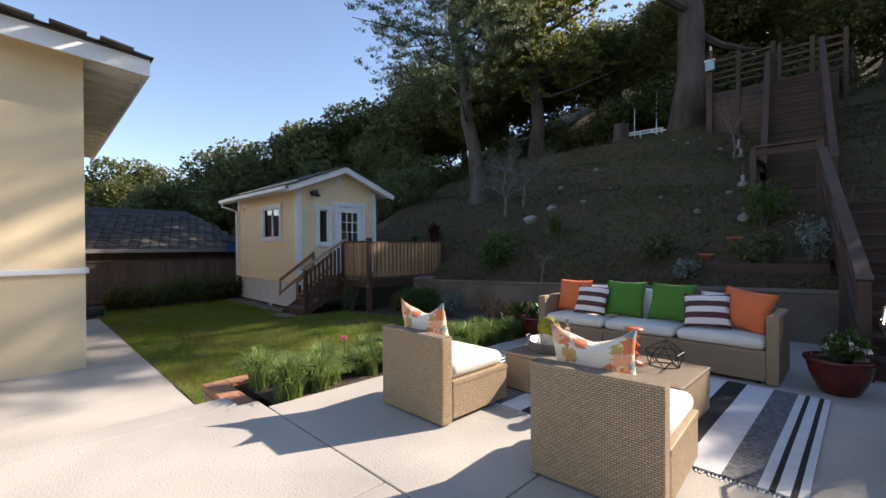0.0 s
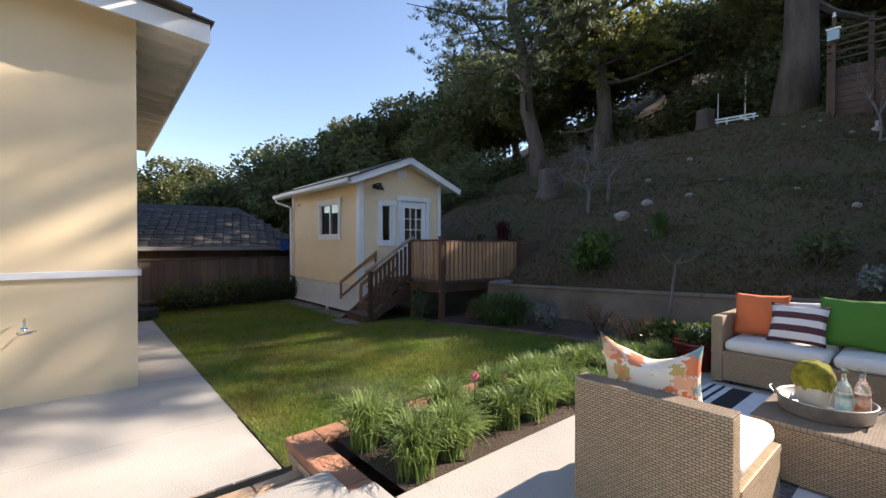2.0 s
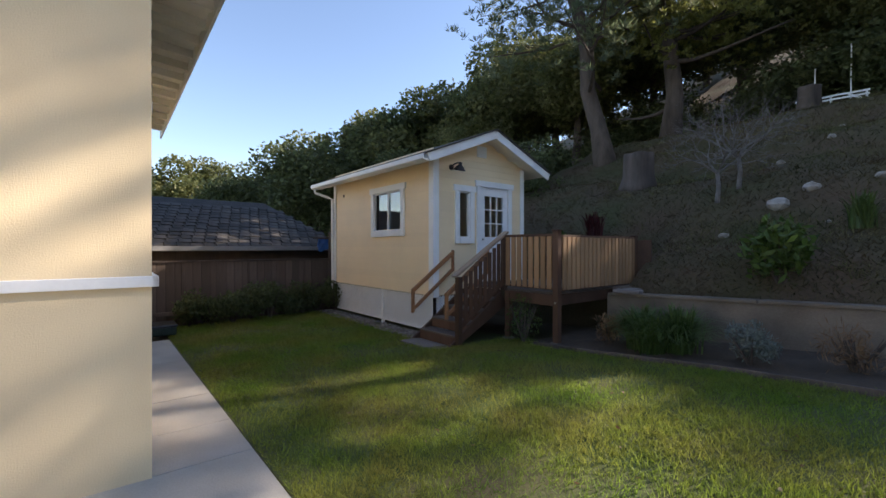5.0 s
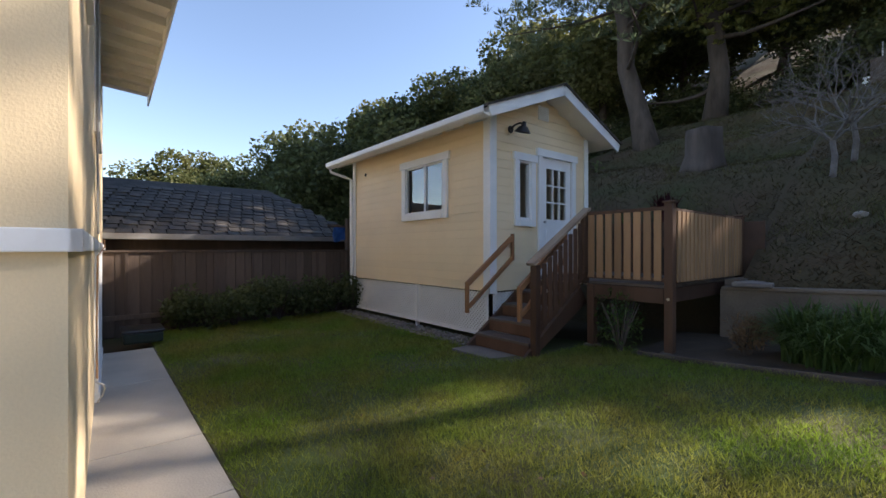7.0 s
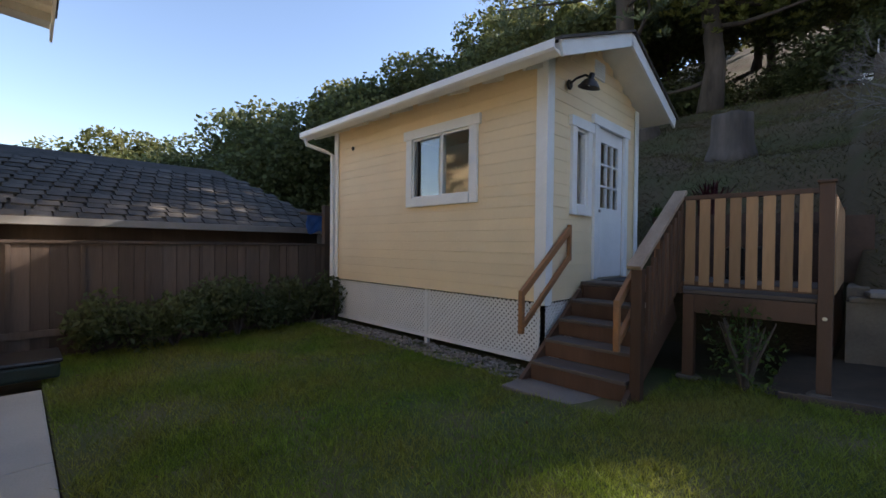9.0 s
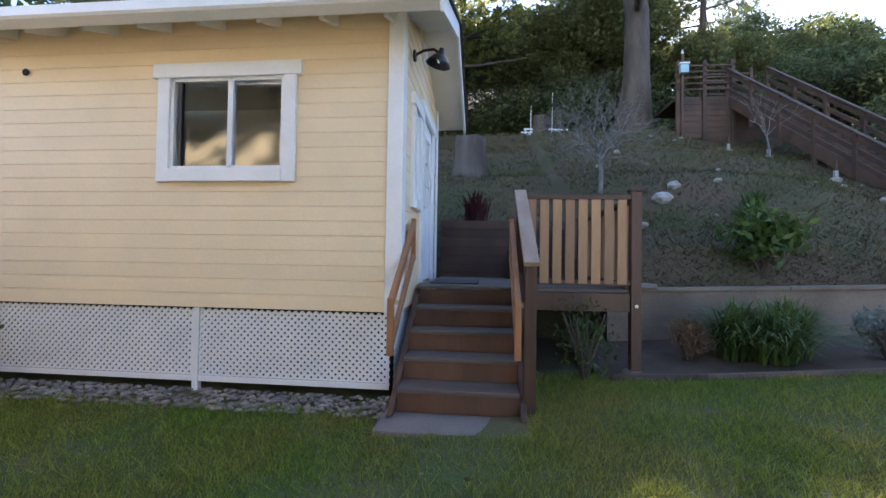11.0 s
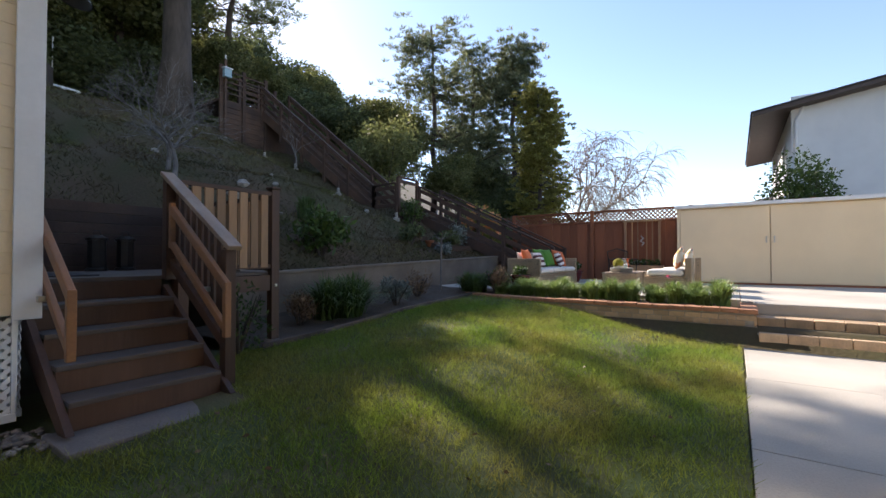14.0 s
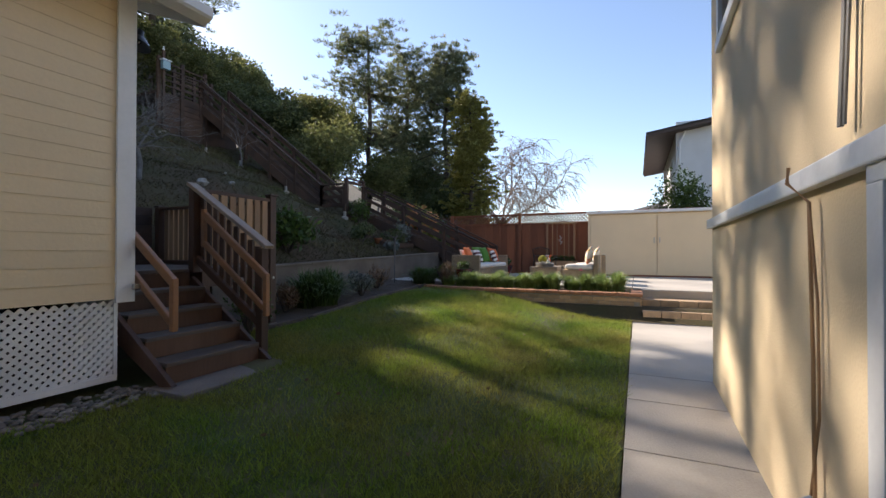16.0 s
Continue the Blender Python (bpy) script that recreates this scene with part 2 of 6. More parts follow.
def wall_line(y):
    """The inner face of the curved brick planter."""
    k = min(max((y + 1.2) / 3.1, 0), 1)
    return 6.32 + 0.85 * k * k


# lawn: a turf sheet up to the planter, the bed and the path
lv, lf, rows = [], [], []
for j in range(61):
    y = -3.92 + j * (1.0 + 3.92) / 60
    right = wall_line(y)
    top_l = -4.6
    row = []
    for i in range(81):
        x = top_l + (right - top_l) * i / 80
        row.append(len(lv))
        lv.append((x, y, lawn_z(x, y) + 0.012 * noise.noise((x * 1.7, y * 1.7, 0))))
    rows.append(row)
for a, b in zip(rows, rows[1:]):
    for i in range(80):
        lf.append((a[i], a[i + 1], b[i + 1], b[i]))
lawn = new("lawn", raw_mesh("lawn", lv, lf, M["grassbase"], True))
tagged(lawn, "green mown lawn with a few worn brownish patches", "lawn", kind="structure")


def patch(name, mat, pts, z, label, category, lift=0.0, depth=0.06):
    """A flat or draped bed inside an outline."""
    bm = bmesh.new()
    vs = [bm.verts.new((x, y, (z if z is not None else lawn_z(x, y)) + lift)) for x, y in pts]
    f = bm.faces.new(vs)
    if f.normal.z < 0:
        f.normal_flip()
    r = bmesh.ops.extrude_face_region(bm, geom=[f])
    bmesh.ops.translate(bm, verts=[v for v in r["geom"] if isinstance(v, bmesh.types.BMVert)], vec=(0, 0, depth))
    bmesh.ops.recalc_face_normals(bm, faces=bm.faces[:])
    ob = new(name, mesh_of(bm, name, mat))
    return tagged(ob, label, category, kind="structure")


# planting bed along the retaining wall
def bed_edge(x):
    return 0.52 + 0.06 * math.sin(x * 1.7)


bv, bf = [], []
for i in range(60):
    x = 1.9 + i * 5.4 / 59
    e = bed_edge(x)
    for k in range(6):
        y = e + (2.2 - e) * k / 5
        bv.append((x, y, lawn_z(x, y) + 0.03 + 0.05 * k / 5 + 0.03 * noise.noise((x * 4, y * 4, 2))))
for i in range(59):
    for k in range(5):
        a = i * 6 + k
        bf.append((a, a + 6, a + 7, a + 1))
tagged(new("planting_bed", raw_mesh("planting_bed", bv, bf, M["soil"], True)), "dark soil bed below the retaining wall", "planting bed", kind="structure")
# soil of the raised planter
sv, sf = [], []
for i in range(50):
    y = -3.8 + i * 5.7 / 49
    for k in range(5):
        x = wall_line(y) + 0.08 + (7.46 - wall_line(y) - 0.06) * k / 4
        sv.append((x, y, PATIO - 0.06 + 0.03 * noise.noise((x * 4, y * 4, 1))))
for i in range(49):
    for k in range(4):
        a = i * 5 + k
        sf.append((a, a + 1, a + 6, a + 5))
tagged(new("planter_soil", raw_mesh("planter_soil", sv, sf, M["soil"], True)), "dark soil in the raised brick planter", "soil", kind="structure")

# ---- concrete ----
path = tagged(new("path"), "pale concrete garden path of several slabs", "path", kind="structure")
for x0, x1 in ((-3.1, -1.22), (-1.21, 0.68), (0.69, 1.68), (1.69, 2.5)):
    part("slab", box(x0, x1, -4.75, -3.93, -0.2, -0.04, None, 0.008), M["concrete"], path)
part("slab", box(2.51, 4.4, -9.5, -3.93, -0.2, -0.04, None, 0.008), M["concrete"], path)
part("slab", box(4.41, 6.36, -9.5, -3.94, -0.2, -0.042, None, 0.008), M["concrete"], path)
patio = tagged(new("pavement"), "pale concrete patio of jointed slabs", "patio", kind="structure")
part("slab", box(7.24, 9.04, -9.5, -3.93, 0.1, PATIO, None, 0.008), M["concrete"], patio)
part("slab", box(9.05, 13.2, -9.5, -3.93, 0.1, PATIO, None, 0.008), M["concrete"], patio)
part("slab", box(7.44, 9.62, -3.92, -0.6, 0.1, PATIO, None, 0.008), M["concrete"], patio)
part("slab", box(9.63, 13.2, -3.92, -0.6, 0.1, PATIO, None, 0.008), M["concrete"], patio)
part("slab", box(7.46, 13.2, -0.59, 2.1, 0.1, PATIO, None, 0.008), M["concrete"], patio)

steps = tagged(new("brick_steps"), "three low steps with brick-edged treads up to the patio", "steps", kind="structure")
for k, (x0, z1) in enumerate(((6.14, 0.16), (6.54, 0.315), (6.95, 0.47))):
    part("step_core", box(x0 + 0.05, 7.3, -9.5, -4.09, -0.05, z1 - 0.012), M["concrete"] if k == 2 else M["mortar"], steps)
brick_me = mesh_of(box(-0.05, 0.05, -0.145, 0.145, -0.068, 0.0, None, 0.007), "brick", M["brick"])
for k, (x0, z1) in enumerate(((6.14, 0.16), (6.54, 0.315))):
    for j in range(19):
        y = -4.25 - j * 0.3
        piece("brick", brick_me, steps, (x0 + 0.05, y, z1), (0, 0, random.uniform(-0.02, 0.02)), (1, 1, 1.9))
        if k == 0:
            piece("brick", brick_me, steps, (x0 + 0.17, y - 0.02, z1 - 0.004), (0, 0, 0), (1.1, 1, 0.8))
            piece("brick", brick_me, steps, (x0 + 0.28, y + 0.02, z1 - 0.004), (0, 0, 0), (1.0, 1, 0.8))
        else:
            piece("brick", brick_me, steps, (x0 + 0.17, y - 0.02, z1 - 0.004), (0, 0, 0), (1.1, 1, 0.8))
            piece("brick", brick_me, steps, (x0 + 0.29, y + 0.02, z1 - 0.004), (0, 0, 0), (1.1, 1, 0.8))
        piece("brick", brick_me, steps, (x0 + 0.385, y - 0.01, z1 - 0.006), (0, 0, 0), (0.8, 1, 0.8))
part("step_edge", box(6.95, 7.26, -9.5, -4.08, 0.30, PATIO + 0.003, None, 0.02), M["concrete"], steps, "worn rounded concrete step edge")

# raised brick planter
planter = tagged(new("brick_planter"), "low curved brick planter wall with a soldier cap", "planter", kind="structure")
small_brick = mesh_of(box(-0.05, 0.05, -0.098, 0.098, -0.034, 0.034, None, 0.006), "planter_brick", M["brick"])
cap_brick = mesh_of(box(-0.10, 0.10, -0.105, 0.105, -0.03, 0.03, None, 0.009), "cap_brick", M["brickcap"])
core = bmesh.new()
yy = [-3.98 + k * 0.2 for k in range(30)]
for a, b in zip(yy, yy[1:]):
    box(wall_line((a + b) / 2) + 0.015, wall_line((a + b) / 2) + 0.13, a, b + 0.01, lawn_z(6.5, a) - 0.1, PATIO - 0.09, core)
box(6.33, 7.42, -4.06, -3.95, -0.1, PATIO - 0.09, core)
part("mortar", core, M["mortar"], planter)
for c in range(6):
    z = 0.02 + c * 0.074
    if z > PATIO - 0.10:
        continue
    for k in range(28):
        y = -3.96 + k * 0.205 + (0.1 if c % 2 else 0)
        if y > 1.65 or z + 0.034 < lawn_z(6.5, y) - 0.02:
            continue
        ang = math.atan2(wall_line(y + 0.1) - wall_line(y - 0.1), 0.2)
        piece("brick", small_brick, planter, (wall_line(y) + 0.052 + random.uniform(-0.004, 0.004), y, z), (0, 0, -ang))
    for k in range(4):
        x = 6.42 + k * 0.205 + (0.1 if c % 2 else 0)
        piece("brick", small_brick, planter, (x, -4.045 + random.uniform(-0.003, 0.003), z), (0, 0, math.pi / 2))
for k in range(27):
    y = -4.0 + k * 0.215
    ang = math.atan2(wall_line(y + 0.1) - wall_line(y - 0.1), 0.2)
    piece("cap_brick", cap_brick, planter, (wall_line(y) + 0.07, y, PATIO - 0.06 + random.uniform(-0.004, 0.004)), (random.uniform(-.02, .02), 0, -ang + random.uniform(-.02, .02)))
for k in range(4):
    piece("cap_brick", cap_brick, planter, (6.60 + k * 0.215, -4.01, PATIO - 0.06), (0, random.uniform(-.02, .02), math.pi / 2))

# retaining wall
bm = bmesh.new()
n = 48
for k in range(n):
    x0, x1 = 2.38 + k * 8.74 / n, 2.38 + (k + 1) * 8.74 / n
    box(x0, x1 + 0.001, 2.08, 2.26, -0.1, rw_top((x0 + x1) / 2), bm)
bmesh.ops.remove_doubles(bm, verts=bm.verts[:], dist=0.002)
tagged(part("retaining_wall", bm, M["oldconcrete"]), "stained grey concrete retaining wall below the hill", "retaining wall", kind="structure")
tagged(part("retaining_wall", box(2.38, 2.56, 2.26, 3.4, -0.1, 1.0), M["oldconcrete"]), "stained grey concrete return wall beside the deck", "retaining wall", kind="structure")
for a, b in ((2.4, 4.6), (4.61, 6.9), (6.91, 9.0), (9.01, 11.1)):
    tagged(part("retaining_wall", beam((a, 2.17, rw_top(a) + 0.022), (b, 2.17, rw_top(b) + 0.022), 0.24, 0.05, None, 0.015), M["oldconcrete"]), "rough concrete coping of the retaining wall", "retaining wall", kind="structure")

# ---- house ----
house = thing("house", "two-storey yellow stucco house with white trim", "house", (2.53, -4.66, 0), -1.1)
HX, HY, HZ = -8.8, -9.0, 4.55


def wall_with_holes(name, parent, mat, along, a0, a1, z0, z1, depth0, depth1, holes):
    """A wall along x or y with openings given as (a0, a1, z0, z1)."""
    bm = bmesh.new()
    cuts = sorted({a0, a1, *[h[0] for h in holes], *[h[1] for h in holes]})
    for s, e in zip(cuts, cuts[1:]):
        mid = (s + e) / 2
        spans, z = [], z0
        for h in sorted((h for h in holes if h[0] < mid < h[1]), key=lambda h: h[2]):
            spans.append((z, h[2]))
            z = h[3]
        spans.append((z, z1))
        for lo, hi in spans:
            if hi - lo > 1e-4:
                if along == "x":
                    box(s, e, depth0, depth1, lo, hi, bm)
                else:
                    box(depth0, depth1, s, e, lo, hi, bm)
    bmesh.ops.remove_doubles(bm, verts=bm.verts[:], dist=0.0005)
    return part(name, bm, mat, parent)


HOLES = [(-5.5, -3.30, 0.06, 1.36), (-1.5, -0.62, 2.95, 4.2), (-4.2, -3.2, 2.6, 4.0)]
wall_with_holes("wall", house, M["stucco"], "x", HX, 0, -0.1, HZ + 0.2, -0.2, 0, HOLES)
wall_with_holes("wall", house, M["stucco"], "y", HY, -0.2, -0.1, HZ + 0.3, -0.2, 0, [])
wall_with_holes("wall", house, M["stucco"], "y", HY, -0.2, -0.1, HZ + 0.2, HX, HX + 0.2, [])
wall_with_holes("wall", house, M["stucco"], "x", HX, 0, -0.1, HZ + 0.2, HY - 0.2, HY, [])
part("floor_slab", box(HX + 0.2, -0.2, HY, -0.2, 2.45, 2.55), M["dark"], house)
part("back_partition", box(HX + 0.2, -0.2, -3.2, -3.1, -0.05, 4.7), M["room"], house)
# the trim band, returning round the corner
band = bmesh.new()
box(HX, 0.045, 0, 0.042, 1.41, 1.49, band, 0.006)
box(0, 0.045, HY, 0.042, 1.41, 1.49, band, 0.006)
part("trim_band", band, M["white"], house, "white-painted trim band")


def window_in(parent, x0, x1, z0, z1, y=0.0, sash=0.5, trim=0.09, deep=0.12, both=True, out=0.03):
    """A two-pane window in a wall that faces +y."""
    win = part("window", box(x0 - trim, x1 + trim, y - deep, y + out, z1, z1 + trim, None, 0.004), M["white"], parent, "white-framed sliding window")
    part("sill", box(x0 - trim, x1 + trim, y - deep, y + out + 0.01, z0 - trim, z0, None, 0.004), M["white"], win)
    for a, b in ((x0 - trim, x0), (x1, x1 + trim)):
        part("jamb_trim", box(a, b, y - deep, y + out, z0, z1, None, 0.004), M["white"], win)
    f = bmesh.new()
    mid = x0 + (x1 - x0) * sash
    for a, b in ((x0, mid + 0.02), (mid - 0.02, x1)):
        dy = -0.02 if a == x0 else -0.05
        for p in ((a, b, z0, z0 + 0.045), (a, b, z1 - 0.045, z1), (a, a + 0.045, z0 + 0.045, z1 - 0.045), (b - 0.045, b, z0 + 0.045, z1 - 0.045)):
            box(p[0], p[1], y + dy - 0.03, y + dy, p[2], p[3], f, 0.003)
    part("window_frame", f, M["white"], win)
    for a, b, dy in ((x0, mid, -0.036), (mid, x1, -0.066)):
        pane = part("pane", box(a + 0.04, b - 0.02, y + dy, y + dy + 0.005, z0 + 0.04, z1 - 0.04), M["glass"], win, "clear glass pane")
        pane.visible_shadow = False
    return win


for h in HOLES:
    window_in(house, *h)
# roof with open eaves
def roof_slope(y):
    return HZ + 0.13 - 0.08 * (y - 0.74)


def eave_mesh(y0, y1, x0, x1, lift, thick):
    bm = box(x0, x1, y0, y1, 0, thick)
    for v in bm.verts:
        v.co.z += roof_slope(v.co.y) + lift
    return bm


roof = part("roof", eave_mesh(HY - 0.5, 0.74, HX - 0.3, 0.42, 0.0, 0.05), M["soffit"], house, "painted roof boarding")
part("fascia", box(HX - 0.32, 0.45, 0.74, 0.775, HZ - 0.06, HZ + 0.2, None, 0.004), M["white"], roof, "white fascia board")
rake = box(0.42, 0.455, HY - 0.5, 0.775, -0.2, 0.06, None, 0.004)
for v in rake.verts:
    v.co.z += roof_slope(v.co.y)
part("rake_board", rake, M["white"], roof, "white rake board")
for k in range(17):
    x = 0.3 - k * 0.55
    r = box(x - 0.04, x + 0.04, -0.05, 0.74, -0.12, -0.001, None, 0.004)
    for v in r.verts:
        v.co.z += roof_slope(v.co.y)
    part("rafter", r, M["soffit"], roof)
shingle_me = mesh_of(box(-0.15, 0.15, -0.2, 0.2, -0.012, 0.012, None, 0.004), "shingle", M["shingle"])
part("roof_felt", eave_mesh(HY - 0.5, 0.76, HX - 0.32, 0.48, 0.052, 0.02), M["shingle"], roof)
for j in range(7):
    for k in range(30):
        y = 0.62 - j * 0.27
        piece("shingle", shingle_me, roof, (0.36 - k * 0.31 + (0.15 if j % 2 else 0), y, roof_slope(y) + 0.10), (-0.13 + random.uniform(-.02, .02), 0, random.uniform(-.02, .02)), (0.97, 1, random.uniform(0.9, 1.5)))
# spigot, hose hook and wires on the walls
tap = thing("wall_tap", "brass garden tap with a blue handle on the stucco", "garden tap", (2.57, -5.71, 0.86))
part("pipe", tube([(0, 0, 0.10), (0.05, 0, 0.08), (0.055, 0, 0.0), (0.07, 0, -0.03)], [0.012, 0.012, 0.014, 0.012], 8), M["chrome"], tap)
part("handle", box(0.045, 0.075, -0.03, 0.03, 0.0, 0.012, None, 0.004), material("blue_tap", (0.05, 0.25, 0.5), 0.5), tap, "blue tap handle")
part("hook", tube([(0, -0.06, -0.05), (0.09, -0.05, -0.06), (0.1, 0.06, -0.05), (0.06, 0.1, -0.035), (0, 0.02, -0.05)], 0.009, 6), M["chrome"], tap)
wire = thing("wall_cable", "tan cables clipped to the stucco wall", "cable", (2.57, -4.65, 0), -1.1)
part("cable", tube([(-3.12, 0.012, 4.4), (-3.13, 0.014, 3.0), (-3.12, 0.014, 2.2), (-3.11, 0.014, 1.9), (-3.09, 0.02, 1.56)], 0.009, 6), M["metalgrey"], wire)
part("cable", tube([(-3.16, 0.012, 4.4), (-3.15, 0.014, 3.0), (-3.15, 0.014, 2.0), (-3.12, 0.02, 1.56)], 0.006, 6), M["metalgrey"], wire)
part("cable", tube([(-2.75, 0.065, 1.5), (-2.75, 0.07, 1.44), (-2.81, 0.02, 1.36), (-2.82, 0.014, 0.8), (-2.83, 0.014, 0.3)], 0.007, 6), M["deckpale"], wire)
part("cable", tube([(-2.81, 0.02, 1.36), (-2.87, 0.014, 1.0), (-2.88, 0.014, 0.6), (-2.81, 0.02, 0.3)], 0.005, 6), M["deckpale"], wire)
part("hook", tube([(-2.78, 0.01, 0.28), (-2.78, 0.06, 0.25), (-2.83, 0.07, 0.2), (-2.85, 0.05, 0.13), (-2.81, 0.02, 0.1)], 0.008, 6), M["chrome"], wire)

# ---- garden shed ----
shed = thing("garden_shed", "pale yellow lap-sided garden shed with white trim on a lattice skirt", "shed", (0, 0, 0))
SX, SY = -4.30, 2.56          # far ends
S0, S1 = 0.80, 3.56           # siding bottom, wall top
WIN = (-2.2, -1.08, 2.07, 2.93)
SIDE = (0.63, 0.92, 1.90, 2.84)
DOOR = (1.22, 2.06, 1.0, 2.98)


def gable_top(y):
    return 3.47 + 0.40 * (1.28 - abs(y - 1.28))


wall_with_holes("wall", shed, M["room"], "x", SX + 0.02, -0.1, S0, S1, 0.02, 0.10, [WIN])
wall_with_holes("wall", shed, M["room"], "y", 0.02, SY, S0, S1, -0.10, -0.02, [SIDE, DOOR])
wall_with_holes("wall", shed, M["siding"], "y", 0.10, SY, S0, S1, SX, SX + 0.1, [])
wall_with_holes("wall", shed, M["siding"], "x", SX + 0.02, 0, S0, S1, SY - 0.1, SY, [])
part("floor", box(SX + 0.1, -0.1, 0.1, SY - 0.1, S0, 0.98), M["deckpale"], shed)
g = bmesh.new()
vs = [g.verts.new(p) for p in ((-0.06, 0.02, S1), (-0.06, SY, S1), (-0.06, SY, gable_top(SY)), (-0.06, 1.28, gable_top(1.28)), (-0.06, 0.02, gable_top(0.02)))]
f = g.faces.new(vs)
r = bmesh.ops.extrude_face_region(g, geom=[f])
bmesh.ops.translate(g, verts=[v for v in r["geom"] if isinstance(v, bmesh.types.BMVert)], vec=(0.05, 0, 0))
bmesh.ops.recalc_face_normals(g, faces=g.faces[:])
part("gable", g, M["siding"], shed)


def lap_board(a0, a1, z, h, side):
    """One lap-siding board: proud at its foot."""
    bm = bmesh.new()
    prof = ((0.0, 0.0), (0.0115, 0.0), (0.0125, 0.004), (0.006, h + 0.008), (0.0, h + 0.008))
    ends = []
    for a in (a0, a1):
        ends.append([bm.verts.new((a, -p[0], z + p[1]) if side == "x" else (p[0], a, z + p[1])) for p in prof])
    k = len(prof)
    for i in range(k):
        bm.faces.new((ends[0][i], ends[0][(i + 1) % k], ends[1][(i + 1) % k], ends[1][i]))
    bm.faces.new(ends[0][::-1])
    bm.faces.new(ends[1])
    bmesh.ops.recalc_face_normals(bm, faces=bm.faces[:])
    return bm


BOARD = 0.135
zz = S0 - 0.02
while zz < 4.0:
    for side, a0, a1, holes in (("x", SX, -0.0, [WIN]), ("y", 0.0, SY, [SIDE, DOOR])):
        if side == "x" and zz > S1 - 0.02:
            continue
        if side == "y":
            top = zz + BOARD * 0.5
            if top > 3.5:
                cut = (top - 3.47) / 0.40
                a0, a1 = max(a0, cut), min(a1, 2.56 - cut)
                if a1 - a0 < 0.1:
                    continue
        runs = [(a0, a1)]
        for h in holes:
            if zz + BOARD > h[2] - 0.02 and zz < h[3] + 0.02:
                runs = [q for s, e in runs for q in ((s, min(e, h[0] - 0.02)), (max(s, h[1] + 0.02), e)) if q[1] - q[0] > 0.03]
        for s, e in runs:
            part("siding_board", lap_board(s, e, zz, BOARD, side), M["siding"], shed)
    zz += BOARD
# corner trim
for x0, x1, y0, y1 in ((-0.10, 0.03, -0.045, -0.02), (0.024, 0.045, -0.045, 0.10), (SX - 0.03, SX + 0.09, -0.045, -0.02), (0.024, 0.045, SY - 0.10, SY + 0.02)):
    part("corner_trim", box(x0, x1, y0, y1, S0 - 0.05, 3.5 if y1 < 2 else 3.46, None, 0.004), M["white"], shed)


def trim_boards(name, a0, a1, z0, z1, side, w, horn=0.06, sill=True):
    """Casing boards round an opening, with horns on the head and ears on the sill."""
    def slab(p0, p1, q0, q1, o=0.05):
        return box(p0, p1, -o, -0.01, q0, q1, None, 0.004) if side == "x" else box(0.01, o, p0, p1, q0, q1, None, 0.004)
    holder = part(name, slab(a0 - w - horn, a1 + w + horn, z1, z1 + w * 1.1, 0.06), M["white"], shed, "white casing")
    part("jamb_trim", slab(a0 - w, a0, z0 - w, z1), M["white"], holder)
    part("jamb_trim", slab(a1, a1 + w, z0 - w, z1), M["white"], holder)
    if sill:
        part("sill", slab(a0, a1, z0 - w, z0, 0.065), M["white"], holder)
    return holder


w1 = trim_boards("window", *WIN, "x", 0.12, 0.05)
fr = bmesh.new()
x0, x1, z0, z1 = WIN
for p in ((x0, x1, z0, z0 + 0.03), (x0, x1, z1 - 0.03, z1), (x0, x0 + 0.03, z0, z1), (x1 - 0.03, x1, z0, z1), (-1.63, -1.58, z0, z1)):
    box(p[0], p[1], -0.025, 0.05, p[2], p[3], fr, 0.003)
part("window_frame", fr, M["white"], w1)
part("sash", box(-2.13, -2.10, -0.012, 0.03, z0 + 0.03, z1 - 0.03, None, 0.003), M["blackmetal"], w1, "dark screen edge")
for a, b, d in ((x0 + 0.03, -1.62, 0.02), (-1.60, x1 - 0.03, 0.0)):
    part("pane", box(a, b, d, d + 0.005, z0 + 0.03, z1 - 0.03), M["glass"], w1, "clear glass pane").visible_shadow = False
w2 = trim_boards("window", *SIDE, "y", 0.11, 0.04)
fr = bmesh.new()
y0, y1, z0, z1 = SIDE
for p in ((y0, y1, z0, z0 + 0.03), (y0, y1, z1 - 0.03, z1), (y0, y0 + 0.03, z0, z1), (y1 - 0.03, y1, z0, z1)):
    box(-0.05, 0.02, p[0], p[1], p[2], p[3], fr, 0.003)
part("window_frame", fr, M["white"], w2)
part("pane", box(-0.03, -0.025, y0 + 0.03, y1 - 0.03, z0 + 0.03, z1 - 0.03), M["glass"], w2, "tall narrow glass pane").visible_shadow = False
w3 = trim_boards("door_casing", DOOR[0], DOOR[1], DOOR[2] + 0.1, DOOR[3], "y", 0.11, 0.05, False)
y0, y1, z0, z1 = DOOR
gl = (1.36, 1.92, 1.93, 2.80)
door = wall_with_holes("door", shed, M["white"], "y", y0, y1, z0, z1, -0.04, 0.005, [gl])
tagged(door, "white door with nine small glass lights")
part("pane", box(-0.02, -0.015, gl[0], gl[1], gl[2], gl[3]), M["glass"], door, "glass door light").visible_shadow = False
mu = bmesh.new()
for k in (1, 2):
    y = gl[0] + (gl[1] - gl[0]) * k / 3
    z = gl[2] + (gl[3] - gl[2]) * k / 3
    box(-0.03, 0.008, y - 0.011, y + 0.011, gl[2], gl[3], mu)
    box(-0.031, 0.007, gl[0], gl[1], z - 0.011, z + 0.011, mu)
part("muntins", mu, M["white"], door)
